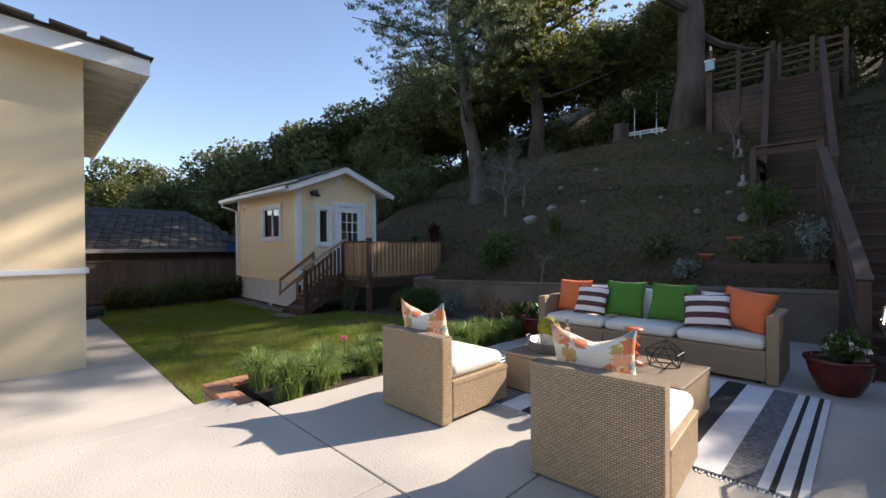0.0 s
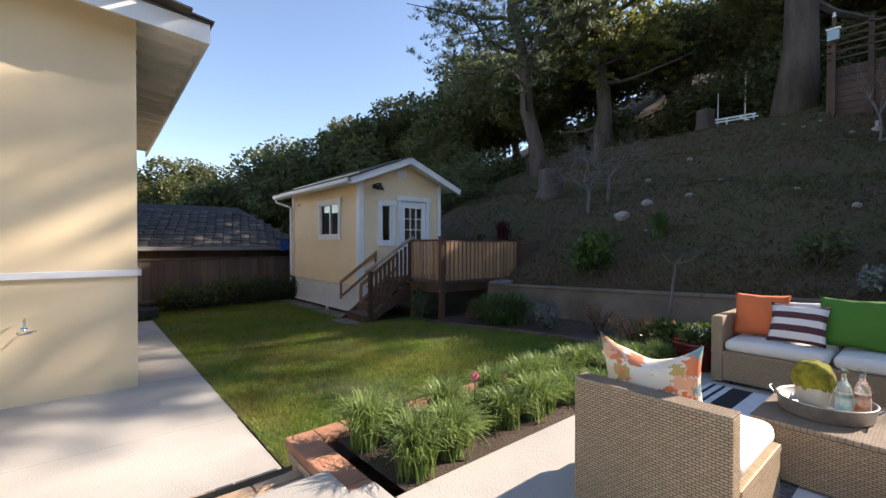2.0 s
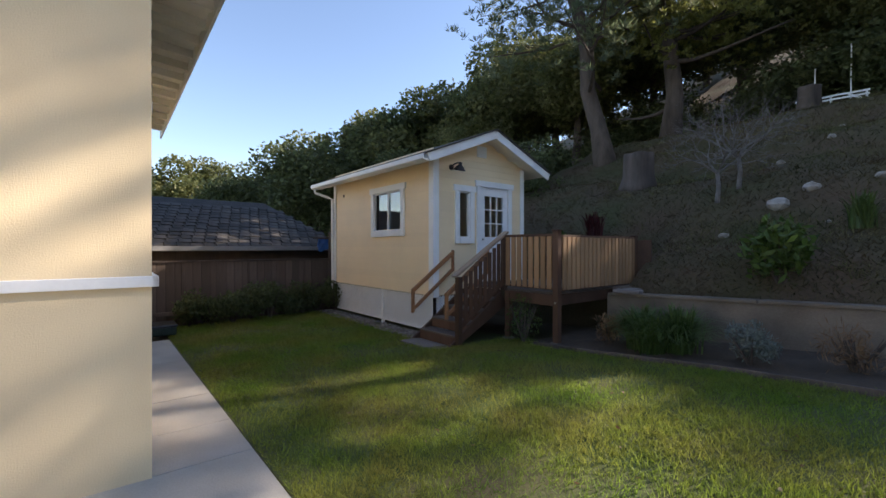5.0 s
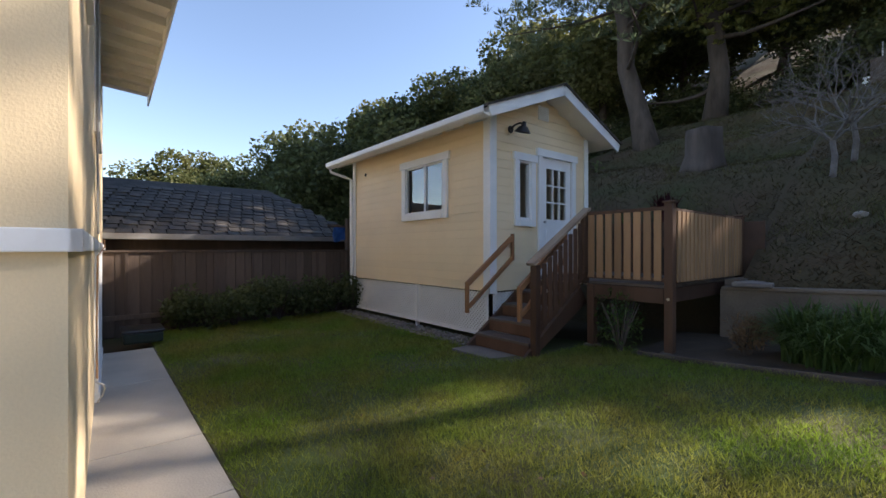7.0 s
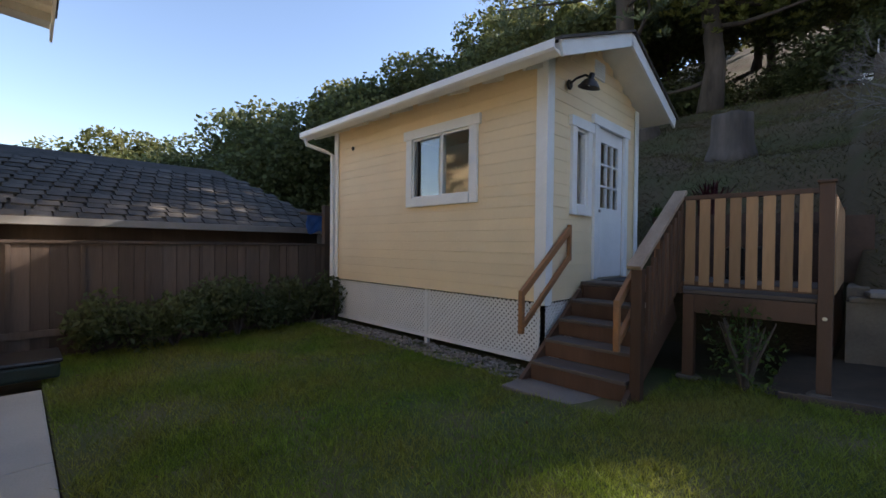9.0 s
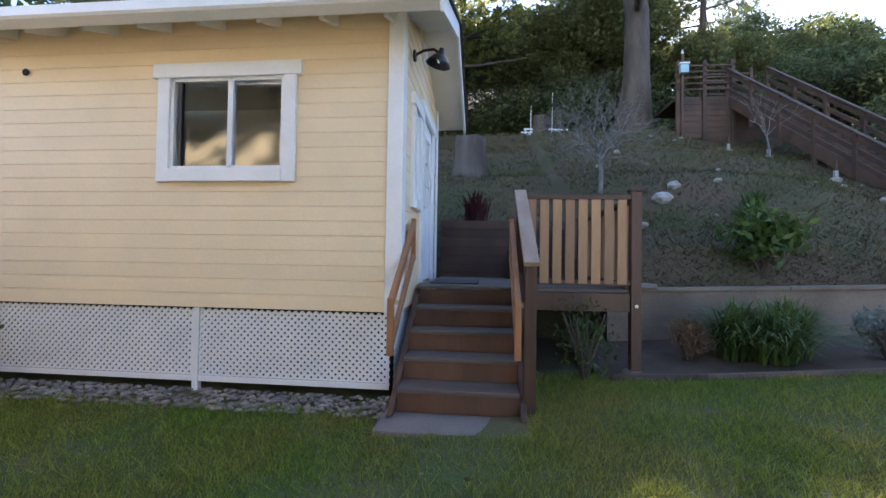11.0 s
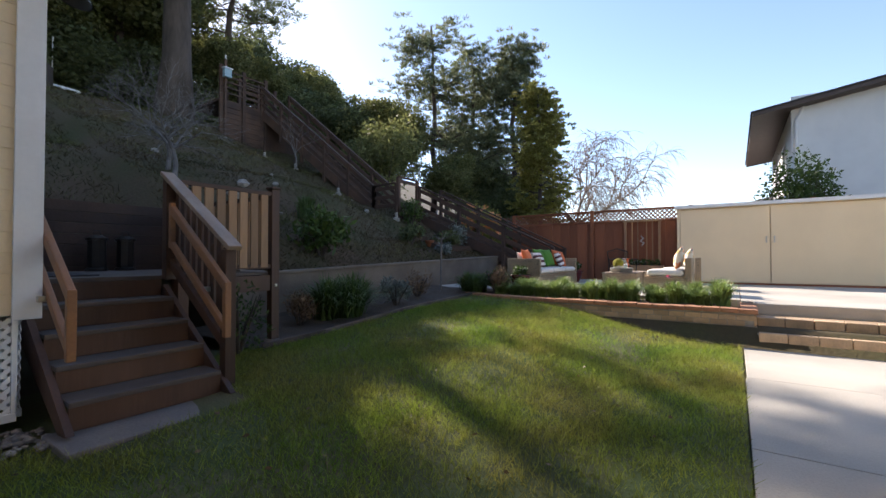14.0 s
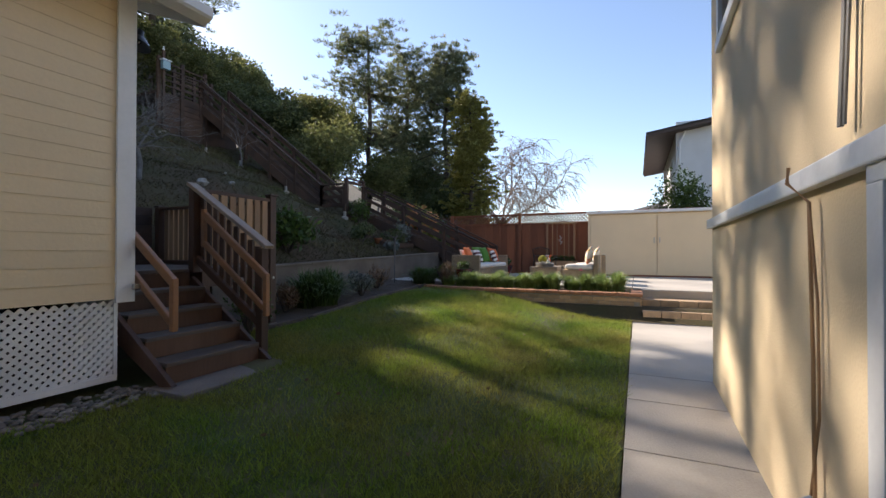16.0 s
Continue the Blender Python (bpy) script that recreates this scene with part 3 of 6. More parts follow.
part("panel_moulding", box(0.004, 0.014, 1.36, 1.92, 1.2, 1.75, None, 0.006), M["white"], door)
part("door_knob", box(0.005, 0.05, 1.27, 1.31, 1.86, 1.90, None, 0.015), M["chrome"], door, "round metal knob")
# gable vent
vent = part("gable_vent", box(-0.005, 0.03, 1.13, 1.40, 3.59, 3.82, None, 0.004), M["white"], shed, "white louvred gable vent")
for k in range(6):
    part("louvre", box(0.028, 0.045, 1.155, 1.375, 3.615 + k * 0.032, 3.632 + k * 0.032, None, 0.003), M["white"], vent)
# roof
def shed_roof(side):
    bm = bmesh.new()
    ya, yb = (-0.42, 1.28) if side < 0 else (1.28, 2.98)
    za, zb = gable_top(ya) + 0.02, gable_top(yb) + 0.02
    top = [(SX - 0.35, ya, za), (0.40, ya, za), (0.40, yb, zb), (SX - 0.35, yb, zb)]
    lo = [bm.verts.new(p) for p in top]
    hi = [bm.verts.new((p[0], p[1], p[2] + 0.05)) for p in top]
    bm.faces.new(lo[::-1]), bm.faces.new(hi)
    for i in range(4):
        bm.faces.new((lo[i], lo[(i + 1) % 4], hi[(i + 1) % 4], hi[i]))
    bmesh.ops.recalc_face_normals(bm, faces=bm.faces[:])
    return bm


sroof = part("roof", shed_roof(-1), M["soffit"], shed, "white-painted gable roof with overhang")
part("roof_slope", shed_roof(1), M["soffit"], sroof)
for s in (-1, 1):
    ya, yb = (-0.44, 1.285) if s < 0 else (3.0, 1.275)
    part("rake_board", beam((0.415, ya, gable_top(ya) + 0.02), (0.415, yb, gable_top(yb) + 0.02), 0.03, 0.17, None, 0.004), M["white"], sroof)
    f = bmesh.new()
    vs = []
    ya2 = -0.5 if s < 0 else 3.05
    for x in (SX - 0.4, 0.46):
        for y in (ya2, 1.28):
            vs.append(f.verts.new((x, y, gable_top(y) + 0.095)))
    f.faces.new((vs[0], vs[1], vs[3], vs[2]))
    r = bmesh.ops.extrude_face_region(f, geom=f.faces[:])
    bmesh.ops.translate(f, verts=[v for v in r["geom"] if isinstance(v, bmesh.types.BMVert)], vec=(0, 0, 0.03))
    bmesh.ops.recalc_face_normals(f, faces=f.faces[:])
    part("shingle_layer", f, M["shingle"], sroof, "dark shingles")
for k in range(9):
    x = -0.05 - k * 0.55
    part("rafter_tail", beam((x, 0.02, gable_top(0.02) - 0.03), (x, -0.38, gable_top(-0.38) - 0.03), 0.045, 0.1, None, 0.003), M["soffit"], sroof)
# gutter and downspout
gut = bmesh.new()
ring = [gut.verts.new((SX - 0.38, y, z)) for y, z in ((-0.54, 3.37), (-0.54, 3.29), (-0.52, 3.27), (-0.42, 3.24), (-0.42, 3.37), (-0.435, 3.37), (-0.435, 3.285), (-0.515, 3.285), (-0.525, 3.295), (-0.525, 3.37))]
gut.faces.new(ring)
r = bmesh.ops.extrude_face_region(gut, geom=gut.faces[:])
bmesh.ops.translate(gut, verts=[v for v in r["geom"] if isinstance(v, bmesh.types.BMVert)], vec=(0.78 - SX, 0, 0))
bmesh.ops.recalc_face_normals(gut, faces=gut.faces[:])
gutter = part("gutter", gut, M["white"], shed, "white eaves gutter")
part("downspout", tube([(SX - 0.28, -0.48, 3.28), (SX - 0.27, -0.46, 3.16), (SX - 0.1, -0.2, 3.06), (SX - 0.02, -0.09, 3.0), (SX - 0.02, -0.08, 0.6)], 0.035, 8), M["white"], gutter)
part("vent_hole", lathe([(0.035, 0), (0.035, 0.01), (0.02, 0.012)], 12), M["dark"], shed).matrix_basis = pose(-3.75, -0.028, 3.04, 90, 0, 0)
# lattice skirt
def lattice(parent, w, h, mat, step=0.07, slat=0.036, gap=0.0):
    """Two crossed layers of diagonal slats in the plane y = 0, from 0 to w and 0 to h."""
    for layer, sgn in ((0, 1), (1, -1)):
        off = -h if sgn > 0 else 0.0
        c = off + step / 2
        while c < (w if sgn > 0 else w + h):
            # the centre line x = c + sgn * z, clipped to the panel
            za, zb = 0.0, h
            if sgn > 0:
                za, zb = max(0.0, -c), min(h, w - c)
            else:
                za, zb = max(0.0, c - w), min(h, c)
            if zb - za > 0.02:
                p, q = (c + sgn * za, layer * 0.006, za), (c + sgn * zb, layer * 0.006, zb)
                part("slat", beam(p, q, slat, 0.006, None, 0, (0, 1, 0)), mat, parent)
            c += step * 1.0


for name, at, rz, w in (("lattice_panel", (-4.24, 0.02, 0.1), 0, 2.32), ("lattice_panel", (-1.88, 0.02, 0.1), 0, 1.82), ("lattice_panel", (-0.03, 0.1, 0.1), 90, 0.62)):
    lp = thing(name, "white plastic diagonal lattice panel under the shed", "lattice", at, rz, "shed skirt lattice")
    lattice(lp, w, 0.66, M["plastic"], 0.065, 0.0275)
    part("bottom_strip", box(0, w, -0.012, 0.012, -0.01, 0.045, None, 0.004), M["plastic"], lp)
    part("side_strip", box(w - 0.03, w, -0.012, 0.01, 0.045, 0.66, None, 0.004), M["plastic"], lp)
part("skirt_post", box(-1.93, -1.87, -0.0, 0.06, 0.0, 0.78, None, 0.006), M["white"], shed)
# added dark sheet: paints the shade under the shed behind the lattice holes
part("crawl_shade_sheet", box(SX, -0.3, 0.5, 0.54, 0.0, 0.8), M["dark"], shed)
# barn lamp
lamp = thing("wall_lamp", "dark bronze gooseneck barn lamp on the shed gable", "wall lamp", (0.045, 0.40, 3.28))
part("backplate", lathe([(0.055, 0), (0.06, 0.01), (0.05, 0.025)], 16), M["blackmetal"], lamp).matrix_basis = pose(0, 0, 0, 0, 90, 0)
part("arm", tube([(0, 0, 0), (0.10, 0, 0.05), (0.2, 0, 0.06), (0.26, 0, 0.02)], 0.014, 8), M["blackmetal"], lamp)
shade = part("shade", lathe([(0.03, 0.06), (0.035, 0.0), (0.07, -0.02), (0.12, -0.09), (0.125, -0.10), (0.115, -0.095), (0.06, -0.03), (0.02, -0.01)], 20), M["blackmetal"], lamp, smooth=True)
shade.matrix_basis = pose(0.27, 0, 0.0, 0, 15, 0)
part("bulb", lathe([(0.015, 0), (0.03, -0.03), (0.03, -0.06), (0.01, -0.08)], 12), M["glass"], shade)

# ---- deck and stairs ----
DZ = 0.98
deck = thing("deck", "small stained redwood deck by the shed door", "deck", (0, 0, 0))
for k in range(18):
    y = 0.76 + k * 0.14
    part("deck_board", box(0.05, 2.24, y, y + 0.134, DZ - 0.035, DZ, None, 0.004), M["tread"], deck)
part("rim_joist", box(1.22, 2.22, 0.70, 0.745, DZ - 0.22, DZ - 0.038, None, 0.004), M["deck"], deck)
part("rim_joist", box(2.2, 2.24, 0.76, 3.28, DZ - 0.22, DZ - 0.04, None, 0.004), M["deck"], deck)
for x, y, top in ((2.28, 0.735, 1.97), (2.28, 3.24, 1.92), (1.25, 0.735, 0.94)):
    post = part("post", box(x - 0.05, x + 0.05, y - 0.05, y + 0.05, lawn_z(x, y) + 0.02, top, None, 0.006), M["deck"], deck)
    if top > 1:
        part("post_cap", box(x - 0.065, x + 0.065, y - 0.065, y + 0.065, top, top + 0.03, None, 0.01), M["deck"], post)
    part("footing", lathe([(0.13, -0.1), (0.12, 0.02), (0.09, 0.045)], 14), M["oldconcrete"], post).location = (x, y, lawn_z(x, y) + 0.0)
part("bolt", lathe([(0.018, 0), (0.016, 0.012), (0.0, 0.013)], 10), M["chrome"], deck).matrix_basis = pose(2.28, 0.685, 0.82, 90, 0, 0)
railing = thing("deck_railing", "redwood deck railing with flat balusters", "railing", (0, 0, 0))
part("top_rail", box(1.18, 2.24, 0.70, 0.77, 1.89, 1.935, None, 0.005), M["deck"], railing)
part("bottom_rail", box(1.18, 2.24, 0.71, 0.76, 1.02, 1.07, None, 0.005), M["deck"], railing)
bal = mesh_of(box(-0.045, 0.045, -0.012, 0.012, 0, 0.86, None, 0.003), "baluster", M["deckpale"])
for k in range(8):
    piece("baluster", bal, railing, (1.25 + k * 0.128, 0.715, 1.035))
part("top_rail", box(2.24, 2.32, 0.78, 3.2, 1.875, 1.915, None, 0.005), M["deck"], railing)
part("bottom_rail", box(2.25, 2.31, 0.78, 3.2, 1.0, 1.05, None, 0.005), M["deck"], railing)
for k in range(19):
    piece("baluster", bal, railing, (2.325, 0.87 + k * 0.125, 1.02), (0, 0, math.pi / 2))
back = thing("board_wall", "dark stained board wall behind the deck", "retaining boards", (0, 0, 0), kind="structure")
for k in range(7):
    part("board", box(0.02, 2.2, 3.31, 3.35, 0.9 + k * 0.145, 1.04 + k * 0.145, None, 0.004), M["hillwood"], back)
part("end_board", box(2.3, 2.6, 3.28, 3.32, 1.0, 1.85, None, 0.005), M["hillwood"], back)
mat_ = thing("door_mat", "dark grey ribbed door mat on the deck", "door mat", (0.42, 1.55, DZ))
part("mat", box(-0.28, 0.28, -0.42, 0.42, 0, 0.014, None, 0.005), material("door_mat", (0.06, 0.06, 0.065), 0.95, 20, 0.3, 0.8, 120), mat_)
for x, y in ((1.22, 3.0), (1.55, 3.05)):
    lan = thing("lantern", "tall dark lantern on the deck", "lantern", (x, y, DZ), 0, "deck lanterns")
    part("base", lathe([(0.12, 0), (0.12, 0.03), (0.09, 0.05)], 16), M["blackmetal"], lan)
    part("cage", lathe([(0.10, 0.05), (0.10, 0.40), (0.095, 0.40), (0.095, 0.05)], 8), M["blackmetal"], lan)
    part("top_ring", tube([(-0.04, 0, 0.47), (-0.03, 0, 0.53), (0.03, 0, 0.53), (0.04, 0, 0.47)], 0.006, 6), M["blackmetal"], lan)
    part("lid", lathe([(0.12, 0.40), (0.12, 0.43), (0.05, 0.47)], 16), M["blackmetal"], lan)

stairs = thing("wooden_stairs", "dark redwood steps with grey worn treads up to the deck", "stairs", (0, 0, 0))
RISE = 0.186
X0, X1 = 0.10, 1.06
for k in range(5):
    y = 0.73 - k * 0.275
    z = DZ - k * RISE
    part("riser", box(X0, X1, y - 0.02, y, z - RISE, z - 0.036, None, 0.003), M["deck"], stairs)
    if k:
        part("tread", box(X0 - 0.0, X1, y - 0.03, y + 0.255, z - 0.036, z, None, 0.008), M["tread"], stairs)
for x in (X0 - 0.025, X1 + 0.025):
    s = beam((x, 0.76, DZ - 0.20), (x, -0.46, DZ - 0.20 - 1.22 * RISE / 0.275), 0.045, 0.28, None, 0.004)
    for v in s.verts:
        v.co.z = max(v.co.z, 0.05)
    part("stringer", s, M["deck"], stairs)
slab = box(0.0, 1.09, -0.76, -0.28, -0.06, 0.045, None, 0.015)
tagged(part("stepping_slab", slab, M["slab"]), "weathered concrete slab at the foot of the stairs", "slab", kind="structure")
rails = thing("stair_railing", "sloping redwood stair railing with a grey flat cap", "railing", (0, 0, 0))
low, high = (1.20, -0.36), (1.20, 0.74)
part("post", box(1.09, 1.18, -0.40, -0.31, 0.04, 1.22, None, 0.006), M["deck"], rails)
part("post", box(1.09, 1.18, 0.69, 0.78, 0.94, 1.93, None, 0.006), M["deck"], rails)
part("rail_cap", beam((1.135, -0.46, 1.23), (1.135, 0.80, 1.99), 0.12, 0.04, None, 0.006), M["railcap"], rails, "grey worn cap board")
part("bottom_rail", beam((1.15, -0.33, 0.40), (1.15, 0.72, 1.11), 0.05, 0.08, None, 0.004), M["deck"], rails)
for k in range(9):
    y = -0.24 + k * 0.112
    z = 0.46 + (y + 0.33) * 0.68
    part("baluster", box(1.17, 1.195, y - 0.035, y + 0.035, z - 0.05, z + 0.72, None, 0.003), M["deck"], rails)
# round-edged grab rails
for x, name in ((1.03, "grab_rail"), (0.03, "grab_rail")):
    gr = thing(name, "reddish oiled timber grab rail beside the steps", "handrail", (0, 0, 0), 0, "stair grab rails")
    xo = x + (0.04 if x < 0.5 else -0.0)
    part("rail", beam((xo, -0.52, 0.93), (xo, 0.42, 1.60), 0.045, 0.075, None, 0.01), M["rail"], gr)
    part("rail", beam((xo, -0.50, 0.60), (xo, 0.42, 1.28), 0.04, 0.06, None, 0.01), M["rail"], gr)
    part("end_post", box(xo - 0.025, xo + 0.025, -0.555, -0.505, 0.52, 0.96, None, 0.008), M["rail"], gr)
    part("end_post", box(xo - 0.022, xo + 0.022, 0.40, 0.45, 1.24, 1.66, None, 0.008), M["rail"], gr)
    part("bracket", box(xo - (0.06 if x < 0.5 else 0.0), xo + (0.0 if x < 0.5 else 0.09), -0.1, -0.06, 0.86, 0.9), M["chrome"], gr)

# ---- fences ----
ofence = thing("board_fence", "weathered grey-brown board fence", "fence", (-4.95, 0, 0))
ob_me = mesh_of(box(-0.012, 0.012, -0.085, 0.085, -0.15, 1.36, None, 0.004), "fence_board", M["oldfence"])
for k in range(34):
    piece("board", ob_me, ofence, (random.uniform(-.006, .006), -4.6 + k * 0.178, random.uniform(-.01, .01)), (0, random.uniform(-.01, .01), 0))
for k in range(9):
    part("batten", box(0.013, 0.045, -4.2 + k * 0.71, -4.15 + k * 0.71, -0.1, 1.34, None, 0.004), M["oldfence"], ofence)
part("top_rail", box(-0.03, 0.06, -4.7, 1.5, 1.36, 1.40, None, 0.006), M["oldfence"], ofence)
part("stringer", box(0.013, 0.05, -4.7, 1.5, 0.16, 0.25, None, 0.004), M["oldfence"], ofence)
for y in (0.2, 0.95, 1.5):
    part("post", box(-0.14, -0.02, y - 0.06, y + 0.06, -0.2, 2.15 if y < 1 else 1.9, None, 0.008), M["oldfence"], ofence)

rfence = thing("redwood_fence", "tall red-stained board fence with a lattice top", "fence", (12.5, 0, 0))
rb_me = mesh_of(box(-0.012, 0.012, -0.14, 0.14, 0.30, 2.18, None, 0.004), "fence_board", M["redfence"])
for k in range(31):
    piece("board", rb_me, rfence, (random.uniform(-.004, .004) + (0.012 if k % 2 else -0.012), 2.2 - k * 0.27, 0))
for y in (2.3, -0.28, -2.9, -5.4):
    p = part("post", box(-0.10, -0.015, y - 0.05, y + 0.05, 0.28, 2.56, None, 0.006), M["redfence"], rfence)
part("top_rail", box(-0.07, 0.07, -6.1, 2.34, 2.50, 2.545, None, 0.005), M["redfence"], rfence)
part("lattice_rail", box(-0.05, 0.05, -6.1, 2.34, 2.18, 2.225, None, 0.005), M["redfence"], rfence)
lat = bmesh.new()
for layer, sgn in ((0, 1), (1, -1)):
    for k in range(75):
        y = -6.1 + k * 0.115
        beam((layer * 0.009, y, 2.22), (layer * 0.009, y + sgn * 0.28, 2.50), 0.036, 0.009, lat, 0, (1, 0, 0))
lt = part("lattice", lat, M["redfence"], rfence, "crossed lattice slats")
lt["kind"] = "stuff"
# framed trellis panel and raised box against the fence
trel = thing("trellis_panel", "framed wooden trellis panel with a small metal ornament", "trellis", (12.43, 0, 0))
for p in ((-1.27, -1.21, 1.0, 2.16), (-2.16, -2.10, 1.0, 2.16)):
    part("stile", box(-0.06, -0.01, p[0], p[1], p[2], p[3], None, 0.004), M["deckpale"], trel)
part("head", box(-0.07, -0.01, -2.2, -1.17, 2.16, 2.21, None, 0.004), M["deckpale"], trel)
for y in (-1.42, -1.57, -1.80, -1.95):
    part("bar", box(-0.045, -0.02, y - 0.012, y + 0.012, 0.95, 2.16, None, 0.003), M["deckpale"], trel)
part("ornament", tube([(-0.06, -1.66, 1.75), (-0.07, -1.72, 1.68), (-0.07, -1.64, 1.6), (-0.07, -1.74, 1.55), (-0.06, -1.68, 1.48)], 0.02, 6), M["chrome"], trel, "grey metal leaf ornament")
rbox = thing("planter_box", "long low wooden planter box by the fence", "planter box", (11.9, -1.6, PATIO))
for k in range(3):
    part("board", box(-0.02, 0.0, -0.65, 0.65, 0.02 + k * 0.145, 0.16 + k * 0.145, None, 0.004), M["deckpale"], rbox)
    part("board", box(0.0, 0.45, 0.63, 0.65, 0.02 + k * 0.145, 0.16 + k * 0.145, None, 0.004), M["deckpale"], rbox)
    part("board", box(0.0, 0.45, -0.65, -0.63, 0.02 + k * 0.145, 0.16 + k * 0.145, None, 0.004), M["deckpale"], rbox)
part("soil", box(0.0, 0.5, -0.63, 0.63, 0.0, 0.40), M["soil"], rbox)

store = thing("storage_shed", "low yellow-painted storage shed with plain doors", "shed", (12.0, 0, PATIO))
part("wall", box(0.06, 1.2, -6.6, -2.62, 0.02, 1.94), M["siding"], store)
for a, b in ((-4.55, -2.68), (-6.58, -4.57)):
    d = part("door", box(0.0, 0.05, a, b, 0.05, 1.9, None, 0.006), M["siding"], store, "plain yellow plank door")
    part("handle", box(-0.03, 0.0, (b - 0.08) if a < -5 else a + 0.05, (b - 0.05) if a < -5 else a + 0.08, 1.02, 1.18, None, 0.006), M["chrome"], d)
part("corner_trim", box(0.0, 0.08, -2.67, -2.60, 0.02, 1.94, None, 0.004), M["siding"], store)
part("roof_board", box(-0.08, 1.3, -6.7, -2.55, 1.94, 2.02, None, 0.006), M["white"], store, "white roof edge")
part("sill", box(-0.02, 0.03, -6.6, -2.62, 0.0, 0.045, None, 0.004), M["redfence"], store)

# ---- hill stairs ----
hs = thing("hill_stairs", "long dark timber stairs climbing the hillside with board rails", "stairs", (0, 0, 0))


def flight(x0a, x1a, ya, za, x0b, x1b, yb, zb, n):
    for k in range(n):
        f0, f1 = k / n, (k + 1) / n
        y0, y1 = ya + (yb - ya) * f0, ya + (yb - ya) * f1
        xa, xb = x0a + (x0b - x0a) * f0, x1a + (x1b - x1a) * f0
        z = za + (zb - za) * f1
        part("tread", box(xa, xb, y0 - 0.02, y1 + 0.02, z - 0.045, z, None, 0.006), M["hillwood"], hs)
        part("riser", box(xa, xb, y0, y0 + 0.02, z - (zb - za) / n, z - 0.046, None), M["hillwood"], hs)
    for xa, xb in ((x0a, x0b), (x1a, x1b)):
        part("stringer", beam((xa, ya - 0.1, za - 0.02), (xb, yb, zb - 0.05), 0.05, 0.3, None, 0.005), M["hillwood"], hs)


def side_rail(p, q, posts, height=0.95, boards=(0.3, 0.58, 0.86)):
    p, q = Vector(p), Vector(q)
    for k in range(posts):
        c = p + (q - p) * k / (posts - 1)
        part("post", box(c.x - 0.05, c.x + 0.05, c.y - 0.05, c.y + 0.05, c.z - 0.5, c.z + height + 0.04, None, 0.008), M["hillwood"], hs)
    for b in boards:
        part("rail_board", beam(p + Vector((0.0, 0, b)), q + Vector((0.0, 0, b)), 0.035, 0.11, None, 0.005), M["hillwood"], hs)
    part("rail_cap", beam(p + Vector((0, 0, height + 0.05)), q + Vector((0, 0, height + 0.05)), 0.13, 0.035, None, 0.006), M["hillwood"], hs)


flight(11.0, 12.15, 0.5, PATIO, 10.45, 11.65, 4.85, 2.5, 11)
part("landing", box(9.4, 11.7, 4.85, 5.9, 2.4, 2.5, None, 0.008), M["hillwood"], hs)
for k in range(3):
    part("landing_skirt", box(9.42, 10.5, 4.87, 4.91, 1.86 + k * 0.18, 2.03 + k * 0.18, None, 0.005), M["hillwood"], hs)
flight(9.42, 10.5, 5.9, 2.5, 8.78, 9.98, 11.3, 6.8, 24)
side_rail((10.96, 0.42, 0.44), (10.40, 4.8, 2.52), 4)
side_rail((12.2, 0.5, 0.44), (11.68, 4.8, 2.55), 4)
side_rail((9.40, 5.9, 2.5), (8.76, 11.3, 6.85), 6)
side_rail((10.52, 5.9, 2.5), (10.02, 11.3, 6.85), 6)
side_rail((9.39, 4.84, 2.5), (10.37, 4.86, 2.5), 2, 1.14, (0.25, 1.07))
side_rail((9.38, 4.9, 2.5), (9.40, 5.9, 2.5), 2)
# added dark board in place of the shaded opening under the upper landing
part("landing_skirt", box(8.96, 10.4, 11.31, 11.34, 4.9, 6.78, None, 0.005), M["hillwood"], hs)
# upper landing with its board skirt and slatted fence
part("landing", box(7.1, 10.4, 11.3, 13.2, 6.8, 6.9, None, 0.008), M["hillwood"], hs)
for k in range(8):
    part("skirt_board", box(7.1, 8.95, 11.28, 11.31, 5.3 + k * 0.19, 5.48 + k * 0.19, None, 0.005), M["hillwood"], hs)
for x in (7.15, 8.0, 8.9):
    part("post", box(x - 0.06, x + 0.06, 11.2, 11.3, 5.2, 8.1, None, 0.008), M["hillwood"], hs)
for k in range(5):
    part("rail_board", box(7.1, 8.95, 11.2, 11.24, 7.1 + k * 0.2, 7.15 + k * 0.2, None, 0.004), M["hillwood"], hs)
for k in range(6):
    part("rail_board", box(8.8, 10.5, 13.0, 13.04, 7.1 + k * 0.25, 7.17 + k * 0.25, None, 0.004), M["hillwood"], hs)
for x in (8.85, 9.7, 10.5):
    part("post", box(x - 0.06, x + 0.06, 12.98, 13.1, 5.8, 8.6, None, 0.008), M["hillwood"], hs)

# ---- neighbours ----
nb = thing("neighbour_house", "neighbouring house with a dark shingled roof and grey gutter", "house", (-6.1, 0, 0))
part("wall", box(-7.0, -0.55, -13.0, 0.9, -0.4, 1.9), M["oldfence"], nb, "dark wooden wall")
rf = bmesh.new()
vs = [rf.verts.new(p) for p in ((0, -14, 1.72), (0, 1.2, 1.72), (-3.9, -0.2, 3.35), (-3.9, -14, 3.35), (-7.8, 1.2, 1.72), (-7.8, -14, 1.72))]
rf.faces.new((vs[0], vs[1], vs[2], vs[3])), rf.faces.new((vs[3], vs[2], vs[4], vs[5])), rf.faces.new((vs[1], vs[4], vs[2]))
r = bmesh.ops.extrude_face_region(rf, geom=rf.faces[:])
